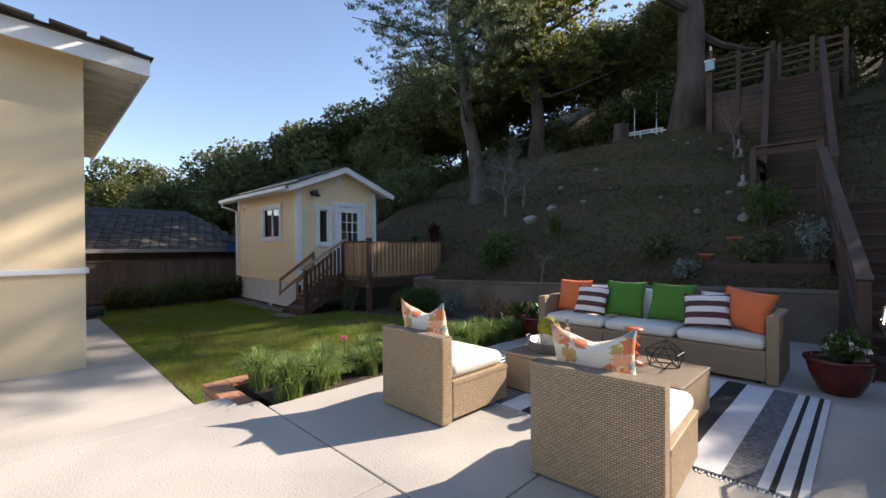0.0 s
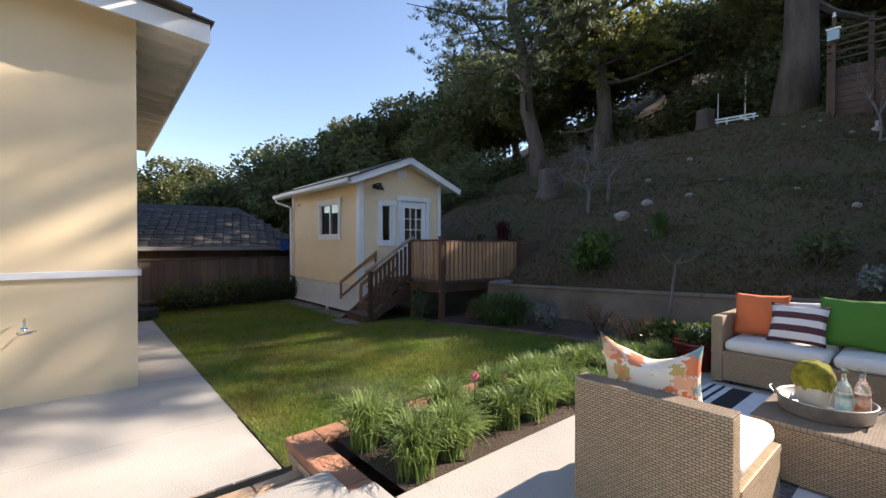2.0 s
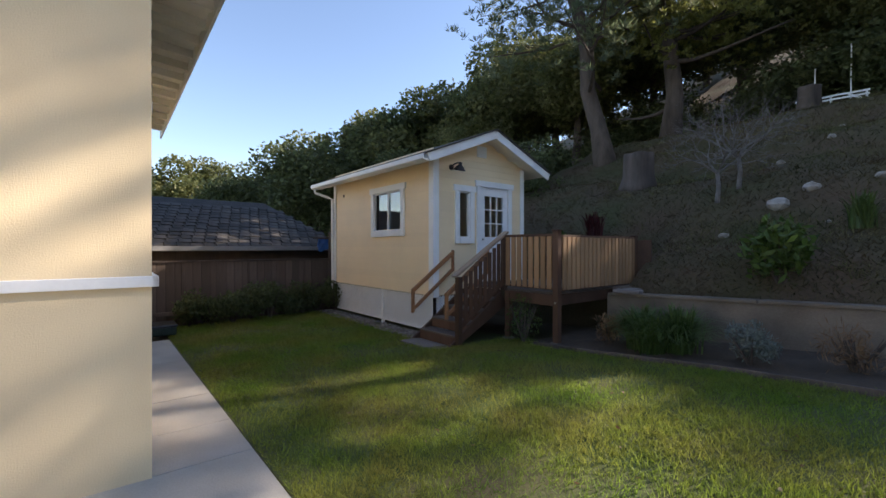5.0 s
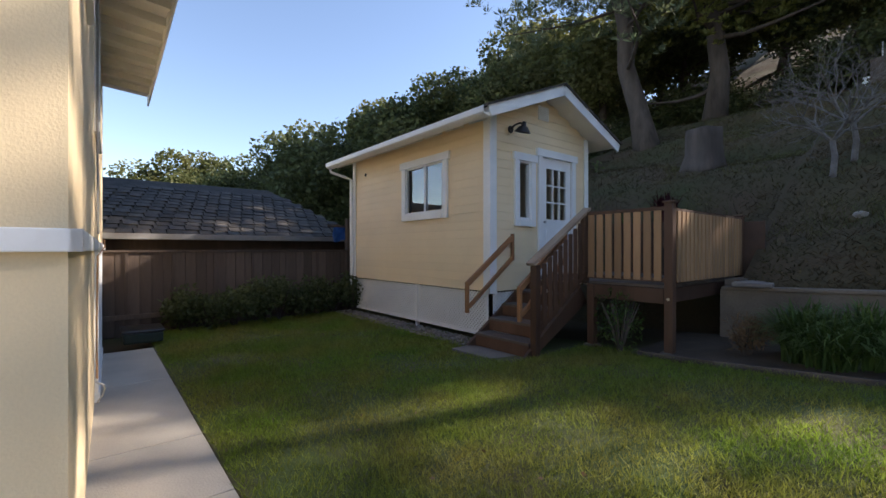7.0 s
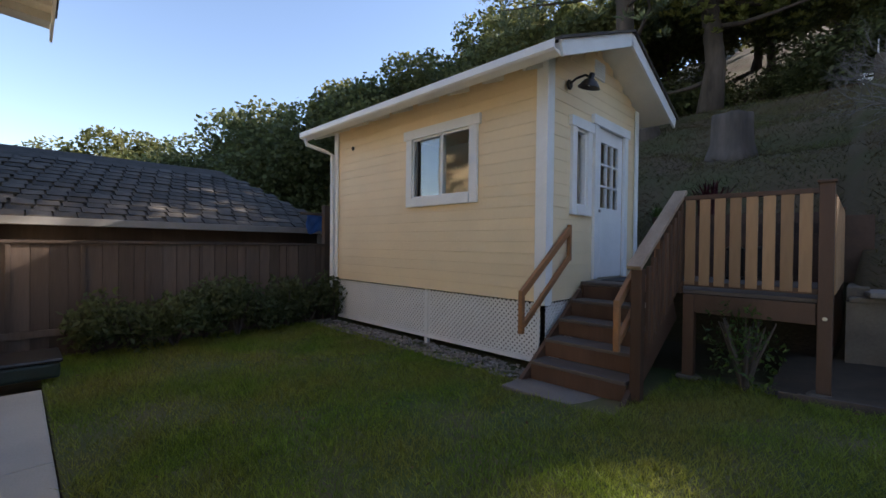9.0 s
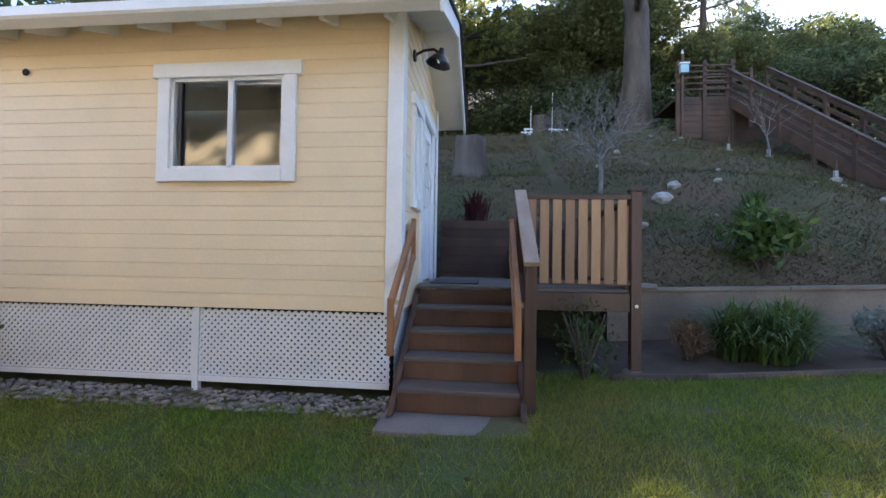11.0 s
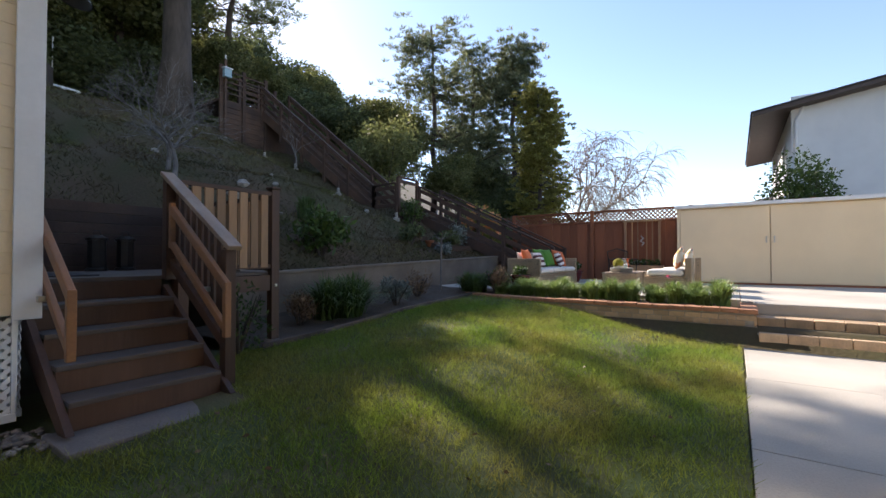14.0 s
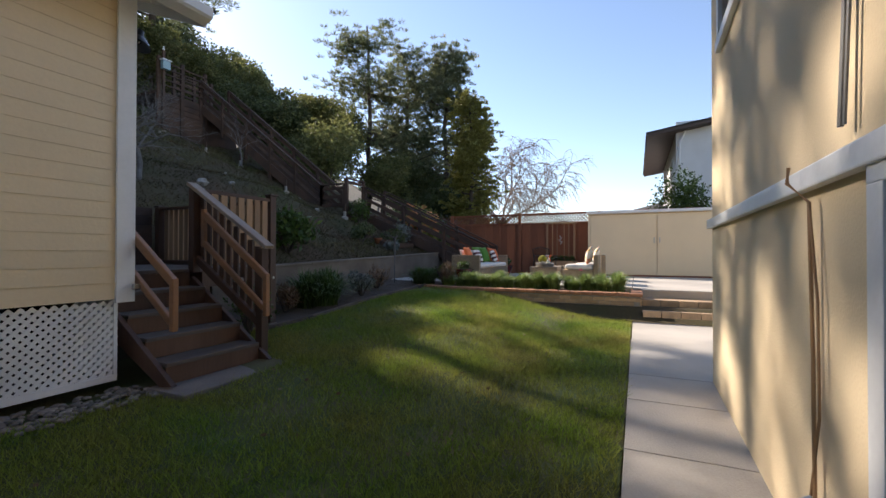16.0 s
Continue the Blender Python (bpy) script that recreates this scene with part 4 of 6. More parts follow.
bmesh.ops.translate(rf, verts=[v for v in r["geom"] if isinstance(v, bmesh.types.BMVert)], vec=(0, 0, -0.07))
bmesh.ops.recalc_face_normals(rf, faces=rf.faces[:])
nroof = part("roof", rf, M["shingle"], nb, "dark weathered shingle roof")
part("gutter", box(0.0, 0.11, -14, 1.2, 1.62, 1.74, None, 0.01), M["metalgrey"], nb, "grey gutter")
nsh = mesh_of(box(-0.15, 0.15, -0.14, 0.14, -0.012, 0.012), "roof_shingle", M["shingle"])
pitch = math.atan2(1.63, 3.9)
for j in range(16):
    for k in range(22):
        d = 0.1 + j * 0.255
        y = 1.1 - k * 0.29 - (0.14 if j % 2 else 0) - d * 0.33
        if len(nroof.children) < 300:
            piece("shingle", nsh, nroof, (-d * math.cos(pitch), y, 1.745 + d * math.sin(pitch)), (random.uniform(-.03, .03), pitch - 0.05, random.uniform(-.03, .03)), (1.0, random.uniform(.8, 1.02), random.uniform(.8, 2.0)))

wh = thing("white_house", "white two-storey neighbouring house with a brown roof edge", "house", (19.0, -5.6, 0.35))
M["whitewall"] = material("white_stucco", (0.74, 0.74, 0.74), 0.85, 1.5, 0.08, 0.3, 60)
M["brownfascia"] = material("brown_fascia", (0.085, 0.055, 0.045), 0.6, 4, 0.2, 0.1, 40)
wall_with_holes("wall", wh, M["whitewall"], "x", 0.2, 9.5, 0, 6.35, -0.2, 0.0, [(1.9, 3.3, 4.2, 5.3), (5.6, 7.2, 4.0, 5.1)])
wall_with_holes("wall", wh, M["whitewall"], "y", -9, 0.0, 0, 6.6, 0, 0.2, [])
part("wall", box(9.3, 9.5, -9, -0.2, 0, 6.3), M["whitewall"], wh)
part("backing", box(0.3, 9.2, -1.3, -1.2, 3.0, 6.3), M["dark"], wh)
window_in(wh, 1.9, 3.3, 4.2, 5.3, trim=0.05)
window_in(wh, 5.6, 7.2, 4.0, 5.1, trim=0.05)
rb = box(-0.55, 10.2, -9.5, 1.15, 6.2, 6.33)
for v in rb.verts:
    v.co.z -= 0.22 * (v.co.y - 0.0) if v.co.y > 0 else 0.14 * v.co.y
wroof = part("roof", rb, M["brownfascia"], wh, "low dark roof with deep brown eaves")
rb = box(-0.58, 10.2, -9.5, 1.2, 6.34, 6.40)
for v in rb.verts:
    v.co.z -= 0.22 * (v.co.y - 0.0) if v.co.y > 0 else 0.14 * v.co.y
part("shingle_layer", rb, M["shingle"], wroof)
part("downspout", tube([(-0.06, -0.35, 6.2), (-0.05, -0.25, 5.95), (-0.05, -0.12, 5.7), (-0.05, -0.12, 1.0)], 0.05, 8), M["whitewall"], wh)
ch = part("chimney", box(2.2, 2.7, -2.6, -2.1, 6.5, 7.0, None, 0.02), M["brownfascia"], wroof, "short flue with a tilted cap")
cp = box(2.1, 2.8, -2.75, -1.95, 7.05, 7.1, None, 0.01)
for v in cp.verts:
    v.co.z += (v.co.x - 2.1) * 0.25
part("chimney_cap", cp, M["metalgrey"], ch)
for at, w, d, h, c in (((33, -3.4, 0), 10, 8, 4.2, "whitewall"), ((44, -1.2, 0), 9, 9, 4.4, "brownfascia"), ((60, -1.0, 0), 9, 9, 5.0, "whitewall")):
    fh = thing("distant_house", "distant neighbouring house with a shingled hip roof", "house", at, 0, "distant houses")
    part("wall", box(0, w, -d, 0, 0, h), M[c], fh)
    rr = box(-0.5, w + 0.5, -d - 0.5, 0.5, h, h + 1.4)
    for v in rr.verts:
        if v.co.z > h + 0.7:
            v.co.x, v.co.y = w / 2 + (v.co.x - w / 2) * 0.4, -d / 2 + (v.co.y + d / 2) * 0.05
    part("roof", rr, M["shingle"], fh)
    part("fascia", box(-0.52, w + 0.52, -d - 0.52, 0.52, h - 0.02, h + 0.12), M["white"], fh)
    part("window", box(-0.02, 0.02, -2.6, -1.4, h - 1.8, h - 0.7), M["dark"], fh)


# ---- patio furniture ----
def wicker(name, c1, c2, flat=False):
    """Woven strands: short runs over and under, dark between."""
    m = material(name, c1, 0.55, 6, 0.15, 0, 60)
    t, n = m.node_tree, m.node_tree.nodes
    b = n["Principled BSDF"]
    co = n.new("ShaderNodeTexCoord")
    sp = n.new("ShaderNodeSeparateXYZ")
    t.links.new(co.outputs["Object"], sp.inputs[0])
    ad = n.new("ShaderNodeMath")
    t.links.new(sp.outputs[0], ad.inputs[0])
    if not flat:
        t.links.new(sp.outputs[1], ad.inputs[1])
    else:
        ad.inputs[1].default_value = 0
    cm = n.new("ShaderNodeCombineXYZ")
    t.links.new(ad.outputs[0], cm.inputs[0])
    t.links.new(sp.outputs[1 if flat else 2], cm.inputs[1])
    br = n.new("ShaderNodeTexBrick")
    br.inputs["Scale"].default_value = 1.0
    br.inputs["Brick Width"].default_value = 0.030
    br.inputs["Row Height"].default_value = 0.0125
    br.inputs["Mortar Size"].default_value = 0.0026
    br.inputs["Mortar Smooth"].default_value = 0.6
    br.inputs["Color1"].default_value = (*c1, 1)
    br.inputs["Color2"].default_value = (*c2, 1)
    br.inputs["Mortar"].default_value = tuple(c * 0.28 for c in c1) + (1,)
    t.links.new(cm.outputs[0], br.inputs["Vector"])
    t.links.new(br.outputs["Color"], b.inputs["Base Color"])
    bp = n.new("ShaderNodeBump")
    bp.invert = True
    bp.inputs["Strength"].default_value = 0.8
    bp.inputs["Distance"].default_value = 0.006
    t.links.new(br.outputs["Fac"], bp.inputs["Height"])
    t.links.new(bp.outputs[0], b.inputs["Normal"])
    return m


M["wicker"] = wicker("wicker", (0.50, 0.365, 0.225), (0.39, 0.28, 0.17))
M["wickertop"] = wicker("wicker_top", (0.38, 0.29, 0.20), (0.30, 0.225, 0.155), True)
M["cushion"] = material("cream_canvas", (0.74, 0.70, 0.63), 0.9, 3, 0.06, 0.15, 220)
M["orange"] = material("orange_canvas", (0.72, 0.17, 0.055), 0.9, 4, 0.08, 0.2, 220)
M["green"] = material("green_canvas", (0.065, 0.19, 0.022), 0.9, 4, 0.08, 0.2, 220)


def striped(name, light, dark, period, axis=1, fill=0.5):
    m = material(name, light, 0.9, 4, 0.08, 0.2, 200)
    t, n = m.node_tree, m.node_tree.nodes
    b = n["Principled BSDF"]
    co = n.new("ShaderNodeTexCoord")
    sp = n.new("ShaderNodeSeparateXYZ")
    t.links.new(co.outputs["Object"], sp.inputs[0])
    md = n.new("ShaderNodeMath")
    md.operation = "PINGPONG"
    md.inputs[1].default_value = period / 2
    t.links.new(sp.outputs[axis], md.inputs[0])
    gt = n.new("ShaderNodeMath")
    gt.operation = "GREATER_THAN"
    gt.inputs[1].default_value = period / 2 * fill
    t.links.new(md.outputs[0], gt.inputs[0])
    mx = n.new("ShaderNodeMix")
    mx.data_type = "RGBA"
    mx.inputs[6].default_value, mx.inputs[7].default_value = (*light, 1), (*dark, 1)
    t.links.new(gt.outputs[0], mx.inputs[0])
    t.links.new(mx.outputs[2], b.inputs["Base Color"])
    return m


M["stripe"] = striped("striped_canvas", (0.74, 0.70, 0.66), (0.10, 0.032, 0.036), 0.125, 1)


def floral():
    """Blotches of coral, teal and ochre on cream."""
    m = material("floral_canvas", (0.76, 0.69, 0.58), 0.9, 4, 0.08, 0.2, 200)
    t, n = m.node_tree, m.node_tree.nodes
    b = n["Principled BSDF"]
    co = n.new("ShaderNodeTexCoord")
    nz = n.new("ShaderNodeTexNoise")
    nz.inputs["Scale"].default_value = 14
    mpv = n.new("ShaderNodeMix")
    mpv.data_type = "VECTOR"
    mpv.inputs[0].default_value = 0.09
    t.links.new(co.outputs["Object"], mpv.inputs[4])
    t.links.new(nz.outputs["Color"], mpv.inputs[5])
    vo = n.new("ShaderNodeTexVoronoi")
    vo.inputs["Scale"].default_value = 13
    t.links.new(mpv.outputs[1], vo.inputs["Vector"])
    rp = n.new("ShaderNodeValToRGB")
    rp.color_ramp.interpolation = "CONSTANT"
    cols = ((0.0, (0.70, 0.22, 0.10)), (0.3, (0.76, 0.69, 0.58)), (0.5, (0.78, 0.42, 0.26)), (0.66, (0.20, 0.33, 0.34)), (0.78, (0.72, 0.62, 0.48)), (0.9, (0.52, 0.36, 0.12)))
    e = rp.color_ramp.elements
    e[0].position, e[0].color = 0.0, (*cols[0][1], 1)
    e[1].position, e[1].color = cols[1][0], (*cols[1][1], 1)
    for p_, c_ in cols[2:]:
        x_ = e.new(p_)
        x_.color = (*c_, 1)
    sx = n.new("ShaderNodeSeparateColor")
    t.links.new(vo.outputs["Color"], sx.inputs[0])
    t.links.new(sx.outputs[0], rp.inputs[0])
    mx = n.new("ShaderNodeMix")
    mx.data_type = "RGBA"
    lt = n.new("ShaderNodeMath")
    lt.operation = "LESS_THAN"
    lt.inputs[1].default_value = 0.62
    t.links.new(vo.outputs["Distance"], lt.inputs[0])
    t.links.new(lt.outputs[0], mx.inputs[0])
    mx.inputs[6].default_value = (0.76, 0.69, 0.58, 1)
    t.links.new(rp.outputs[0], mx.inputs[7])
    t.links.new(mx.outputs[2], b.inputs["Base Color"])
    return m


M["floral"] = floral()


def pillow_bm(w, h, thick, sag=0.0):
    """A stuffed square with pinched corners; sag dents the top edge."""
    bm = bmesh.new()
    n = 14
    for side in (1, -1):
        g = []
        for j in range(n + 1):
            row = []
            for i in range(n + 1):
                u, v = 2 * i / n - 1, 2 * j / n - 1
                full = max(0.0, (1 - abs(u) ** 2.2) * (1 - abs(v) ** 2.2)) ** 0.5
                pull = 1 - 0.09 * (1 - abs(v) ** 2) * abs(u) ** 3
                pull2 = 1 - 0.09 * (1 - abs(u) ** 2) * abs(v) ** 3
                y = v * h / 2 * pull2
                if v > 0:
                    y -= sag * h * (1 - abs(u) ** 1.5) * v
                row.append(bm.verts.new((u * w / 2 * pull, y, side * thick / 2 * full + 0.004 * math.sin(9 * u + 5 * v))))
            g.append(row)
        for j in range(n):
            for i in range(n):
                q = (g[j][i], g[j][i + 1], g[j + 1][i + 1], g[j + 1][i])
                bm.faces.new(q if side > 0 else q[::-1])
    bmesh.ops.remove_doubles(bm, verts=bm.verts[:], dist=0.004)
    return bm


def pillow(x, y, z, w, h, thick, mat, label, lean=70, turn=0, roll=0, sag=0.0):
    """A pillow that stands on z, leaning back, facing -y when turn is 0."""
    t = thing("throw_pillow", label, "pillow", (x, y, z))
    ob = part("cover", pillow_bm(w, h, thick, sag), mat, t, "", True)
    ob.matrix_basis = pose(0, 0, h / 2 * 0.98, lean, 0, turn) @ pose(0, 0, 0, 0, 0, roll)
    return t


def cushion_bm(x0, x1, y0, y1, z0, z1):
    bm = box(x0, x1, y0, y1, z0, z1)
    bmesh.ops.bevel(bm, geom=bm.edges[:], offset=min((z1 - z0) * 0.46, 0.055), segments=4, affect="EDGES", profile=0.5)
    bmesh.ops.subdivide_edges(bm, edges=[e for e in bm.edges if e.calc_length() > 0.2], cuts=4, use_grid_fill=True)
    cx, cy = (x0 + x1) / 2, (y0 + y1) / 2
    for v in bm.verts:
        if v.co.z > (z0 + z1) / 2:
            v.co.z += 0.018 * math.cos((v.co.x - cx) / (x1 - x0) * 3.0) * math.cos((v.co.y - cy) / (y1 - y0) * 3.0)
    return bm


def seat_module(name, label, category, x, y, rz, w, d, group, left=False, right=False):
    """A wicker seat that faces -y locally, with its back at +y; arms where a run ends."""
    t = thing(name, label, category, (x, y, PATIO + 0.012), rz, group)
    H, B = 0.30, 0.64
    part("base", box(-w / 2, w / 2, -d / 2, d / 2 - 0.11, 0.02, H, None, 0.012), M["wicker"], t)
    part("seat_rim", box(-w / 2 - 0.004, w / 2 + 0.004, -d / 2 - 0.006, d / 2 - 0.11, H - 0.035, H + 0.006, None, 0.01), M["wicker"], t)
    back = part("backrest", box(-w / 2, w / 2, d / 2 - 0.105, d / 2, 0.0, B, None, 0.012), M["wicker"], t)
    part("back_cap", box(-w / 2, w / 2, d / 2 - 0.108, d / 2 + 0.003, B - 0.004, B + 0.006, None, 0.004), M["wickertop"], back)
    for s, on in ((-1, left), (1, right)):
        if on:
            x0, x1 = (-w / 2 - 0.10, -w / 2) if s < 0 else (w / 2, w / 2 + 0.10)
            part("arm_panel", box(x0, x1, -d / 2, d / 2, 0.0, B, None, 0.012), M["wicker"], t)
    for sx in (-1, 1):
        for sy in (-1, 1):
            part("foot", lathe([(0.018, 0), (0.018, 0.02), (0.012, 0.022)], 10), M["blackmetal"], t).location = (sx * (w / 2 - 0.06), sy * (d / 2 - 0.06), -0.012)
    return t


SEAT = PATIO + 0.012 + 0.30
# sofa of three seats
for k in range(3):
    x = 8.33 + k * 0.79
    seat_module("sofa_section", "brown woven wicker sofa section with cream cushions", "sofa", x, -0.05, 0, 0.785, 0.76, "sofa sections", k == 0, k == 2)
    c = thing("seat_cushion", "cream canvas seat cushion on the wicker sofa", "cushion", (x, -0.10, SEAT + 0.008), 0, "sofa seat cushions")
    part("cover", cushion_bm(-0.385, 0.385, -0.33, 0.27, 0, 0.11), M["cushion"], c, "", True)
    pillow(x, 0.14, SEAT + 0.10, 0.60, 0.40, 0.14, M["cushion"], "cream back cushion against the wicker sofa back", 74)
TOPS = SEAT + 0.125
pillow(8.15, -0.02, TOPS, 0.46, 0.44, 0.16, M["orange"], "orange canvas throw pillow on the sofa", 70, 6)
pillow(8.46, -0.16, TOPS, 0.44, 0.38, 0.14, M["stripe"], "maroon and cream striped throw pillow on the sofa", 66, -4)
pillow(8.83, -0.03, TOPS, 0.50, 0.46, 0.16, M["green"], "green canvas throw pillow on the sofa", 70, 0)
pillow(9.37, -0.03, TOPS, 0.50, 0.46, 0.16, M["green"], "green canvas throw pillow on the sofa", 70, -5)
pillow(9.76, -0.18, TOPS, 0.44, 0.38, 0.14, M["stripe"], "maroon and cream striped throw pillow on the sofa", 66, 5, 4)
pillow(10.08, -0.06, TOPS, 0.50, 0.44, 0.17, M["orange"], "orange canvas throw pillow on the sofa", 68, -12, -8)
# two armless chairs facing the sofa
for x, y, rz in ((8.43, -2.82, 180), (9.91, -2.86, 184)):
    seat_module("lounge_chair", "armless brown woven wicker lounge chair", "chair", x, y, rz, 0.72, 0.78, "lounge chairs")
    c = thing("seat_cushion", "cream canvas seat cushion on the wicker chair", "cushion", (x, y, SEAT + 0.008), rz, "chair seat cushions")
    part("cover", cushion_bm(-0.35, 0.35, -0.36, 0.27, 0, 0.12), M["cushion"], c, "", True)
    a = math.radians(rz)
    pillow(x - 0.06, y - 0.17, SEAT + 0.13, 0.50, 0.46, 0.17, M["floral"], "floral throw pillow with a dented top on the chair", 76, rz + 4, 0, 0.24)
# low wicker tables
def low_table(x0, x1, y0, y1, label):
    t = thing("coffee_table", label, "table", ((x0 + x1) / 2, (y0 + y1) / 2, PATIO + 0.012), 0, "low tables")
    w, d = x1 - x0, y1 - y0
    part("base", box(-w / 2, w / 2, -d / 2, d / 2, 0.015, 0.315, None, 0.01), M["wicker"], t)
    part("tabletop", box(-w / 2 - 0.006, w / 2 + 0.006, -d / 2 - 0.006, d / 2 + 0.006, 0.315, 0.345, None, 0.01), M["wickertop"], t)
    return t


low_table(8.60, 9.27, -2.20, -1.52, "low brown wicker table with a tray on it")
low_table(9.38, 10.09, -2.22, -1.50, "low brown wicker table with a candle holder on it")
TT = PATIO + 0.358
# tray with bottles and a moss ball
M["galv"] = material("galvanised", (0.42, 0.42, 0.40), 0.45, 12, 0.3, 0.1, 60, metal=0.7)
tray = thing("tray", "round galvanised metal tray with low rim", "tray", (8.88, -1.85, TT))
part("body", lathe([(0.20, 0.0), (0.215, 0.01), (0.225, 0.085), (0.232, 0.09), (0.226, 0.094), (0.215, 0.085), (0.205, 0.018), (0.0, 0.016)], 32), M["galv"], tray, "", True)
for s in (-1, 1):
    part("handle", tube([(s * 0.225, -0.05, 0.07), (s * 0.26, -0.03, 0.10), (s * 0.26, 0.03, 0.10), (s * 0.225, 0.05, 0.07)], 0.006, 6), M["galv"], tray)
pot = thing("moss_pot", "pale pot holding a ball of yellow-green moss", "plant pot", (8.82, -1.80, TT + 0.016))
part("pot", lathe([(0.065, 0), (0.08, 0.05), (0.09, 0.12), (0.094, 0.125), (0.085, 0.12), (0.0, 0.11)], 20), material("pale_pot", (0.6, 0.56, 0.48), 0.7, 9, 0.15, 0.2, 60), pot, "", True)
bm = bmesh.new()
bmesh.ops.create_icosphere(bm, subdivisions=4, radius=0.105)
for v in bm.verts:
    v.co *= 1 + 0.12 * noise.noise(v.co * 30) + 0.06 * noise.noise(v.co * 80)
moss = part("moss_ball", bm, material("moss", (0.30, 0.27, 0.02), 0.95, 20, 0.5, 0.9, 120), pot, "yellow-green moss", True)
moss.location = (0, 0, 0.17)
for x, y, c, lab in ((8.97, -1.92, (0.30, 0.55, 0.47), "clear bottle with a teal label"), (9.04, -1.85, (0.75, 0.22, 0.05), "clear bottle with an orange label")):
    bt = thing("bottle", lab + " on the tray", "bottle", (x, y, TT + 0.016), 0, "tray bottles")
    part("glass_body", lathe([(0.0, 0.0), (0.034, 0.002), (0.036, 0.02), (0.036, 0.16), (0.028, 0.19), (0.014, 0.215), (0.013, 0.265), (0.016, 0.27), (0.016, 0.28), (0.0, 0.281)], 18), M["glass"], bt, "", True)
    part("label", lathe([(0.0368, 0.03), (0.0368, 0.12)], 18), material("bottle_label", c, 0.6, 20, 0.3, 0, 40, tint=(0.75, 0.7, 0.62)), bt, "printed paper label")
    part("content", lathe([(0.0, 0.004), (0.033, 0.006), (0.033, 0.14), (0.0, 0.141)], 16), material("drink", tuple(0.5 * q + 0.35 for q in c), 0.3), bt)
M["coral"] = material("orange_lacquer", (0.68, 0.13, 0.03), 0.35, 9, 0.1, 0.03, 60)
cand = thing("candle_holder", "turned orange wooden candle holder on the table", "candle holder", (9.62, -1.82, TT))
part("stem", lathe([(0.075, 0), (0.075, 0.012), (0.03, 0.03), (0.02, 0.05), (0.045, 0.075), (0.02, 0.10), (0.018, 0.12), (0.05, 0.15), (0.02, 0.18), (0.018, 0.2), (0.04, 0.225), (0.02, 0.245), (0.03, 0.26), (0.07, 0.275), (0.072, 0.29), (0.0, 0.291)], 24), M["coral"], cand, "", True)
geo = thing("wire_terrarium", "open geometric bronze wire ornament on the table", "ornament", (9.82, -1.72, TT + 0.004))
gp = [Vector((0.11 * math.cos(k * 1.257), 0.11 * math.sin(k * 1.257), 0.0)) for k in range(5)] + [Vector((0.15 * math.cos(k * 1.257 + 0.63), 0.15 * math.sin(k * 1.257 + 0.63), 0.11)) for k in range(5)] + [Vector((0.02, 0, 0.21))]
for a, b in [(k, (k + 1) % 5) for k in range(5)] + [(k, k + 5) for k in range(5)] + [((k + 1) % 5, k + 5) for k in range(5)] + [(k + 5, 10) for k in range(5)] + [(5 + k, 5 + (k + 1) % 5) for k in range(5)]:
    part("wire", tube([gp[a], gp[b]], 0.004, 5), M["blackmetal"], geo)
# striped rug
rug = thing("rug", "flat woven rug with black, grey and white stripes", "rug", (0, 0, PATIO))
M["rugwhite"] = material("rug_white", (0.72, 0.72, 0.72), 0.95, 9, 0.12, 0.4, 160)
M["rugblack"] = material("rug_black", (0.022, 0.022, 0.026), 0.95, 9, 0.2, 0.4, 160)
M["ruggrey"] = material("rug_grey", (0.20, 0.20, 0.21), 0.95, 40, 0.6, 0.4, 160, tint=(0.07, 0.07, 0.075))
x = 7.86
k = 0
widths = (0.04, 0.03, 0.05, 0.03, 0.05, 0.16, 0.20, 0.16, 0.24, 0.20, 0.16, 0.24, 0.16, 0.20, 0.24, 0.16, 0.20, 0.17, 0.05, 0.03, 0.06, 0.03, 0.04)
kinds = ("rugwhite", "rugblack", "rugwhite", "rugblack", "rugwhite", "rugblack", "rugwhite", "rugblack", "ruggrey", "rugwhite", "rugblack", "rugwhite", "rugblack", "ruggrey", "rugwhite", "rugblack", "rugwhite", "ruggrey", "rugwhite", "rugblack", "rugwhite", "rugblack", "rugwhite")
for w, kd in zip(widths, kinds):
    bm = box(x, x + w, -2.55, -0.55, 0.001, 0.010)
    bmesh.ops.subdivide_edges(bm, edges=[e for e in bm.edges if e.calc_length() > 1], cuts=14, use_grid_fill=True)
    for v in bm.verts:
        v.co.z += 0.004 * abs(math.sin(v.co.y * 3.1 + v.co.x)) + (0.006 * math.sin(v.co.x * 9) ** 2 if v.co.y < -2.45 else 0)
    part("stripe", bm, M[kd], rug)
    x += w
fr = bmesh.new()
for q in np.arange(7.88, x, 0.022):
    beam((q, -2.55, 0.006), (q + random.uniform(-.01, .01), -2.59, 0.003), 0.008, 0.004, fr, 0)
tagged(part("fringe", fr, M["rugwhite"], rug), kind="stuff")
# glazed pots
M["glaze"] = material("oxblood_glaze", (0.12, 0.014, 0.010), 0.12, 5, 0.3, 0.03, 30, tint=(0.07, 0.010, 0.008))
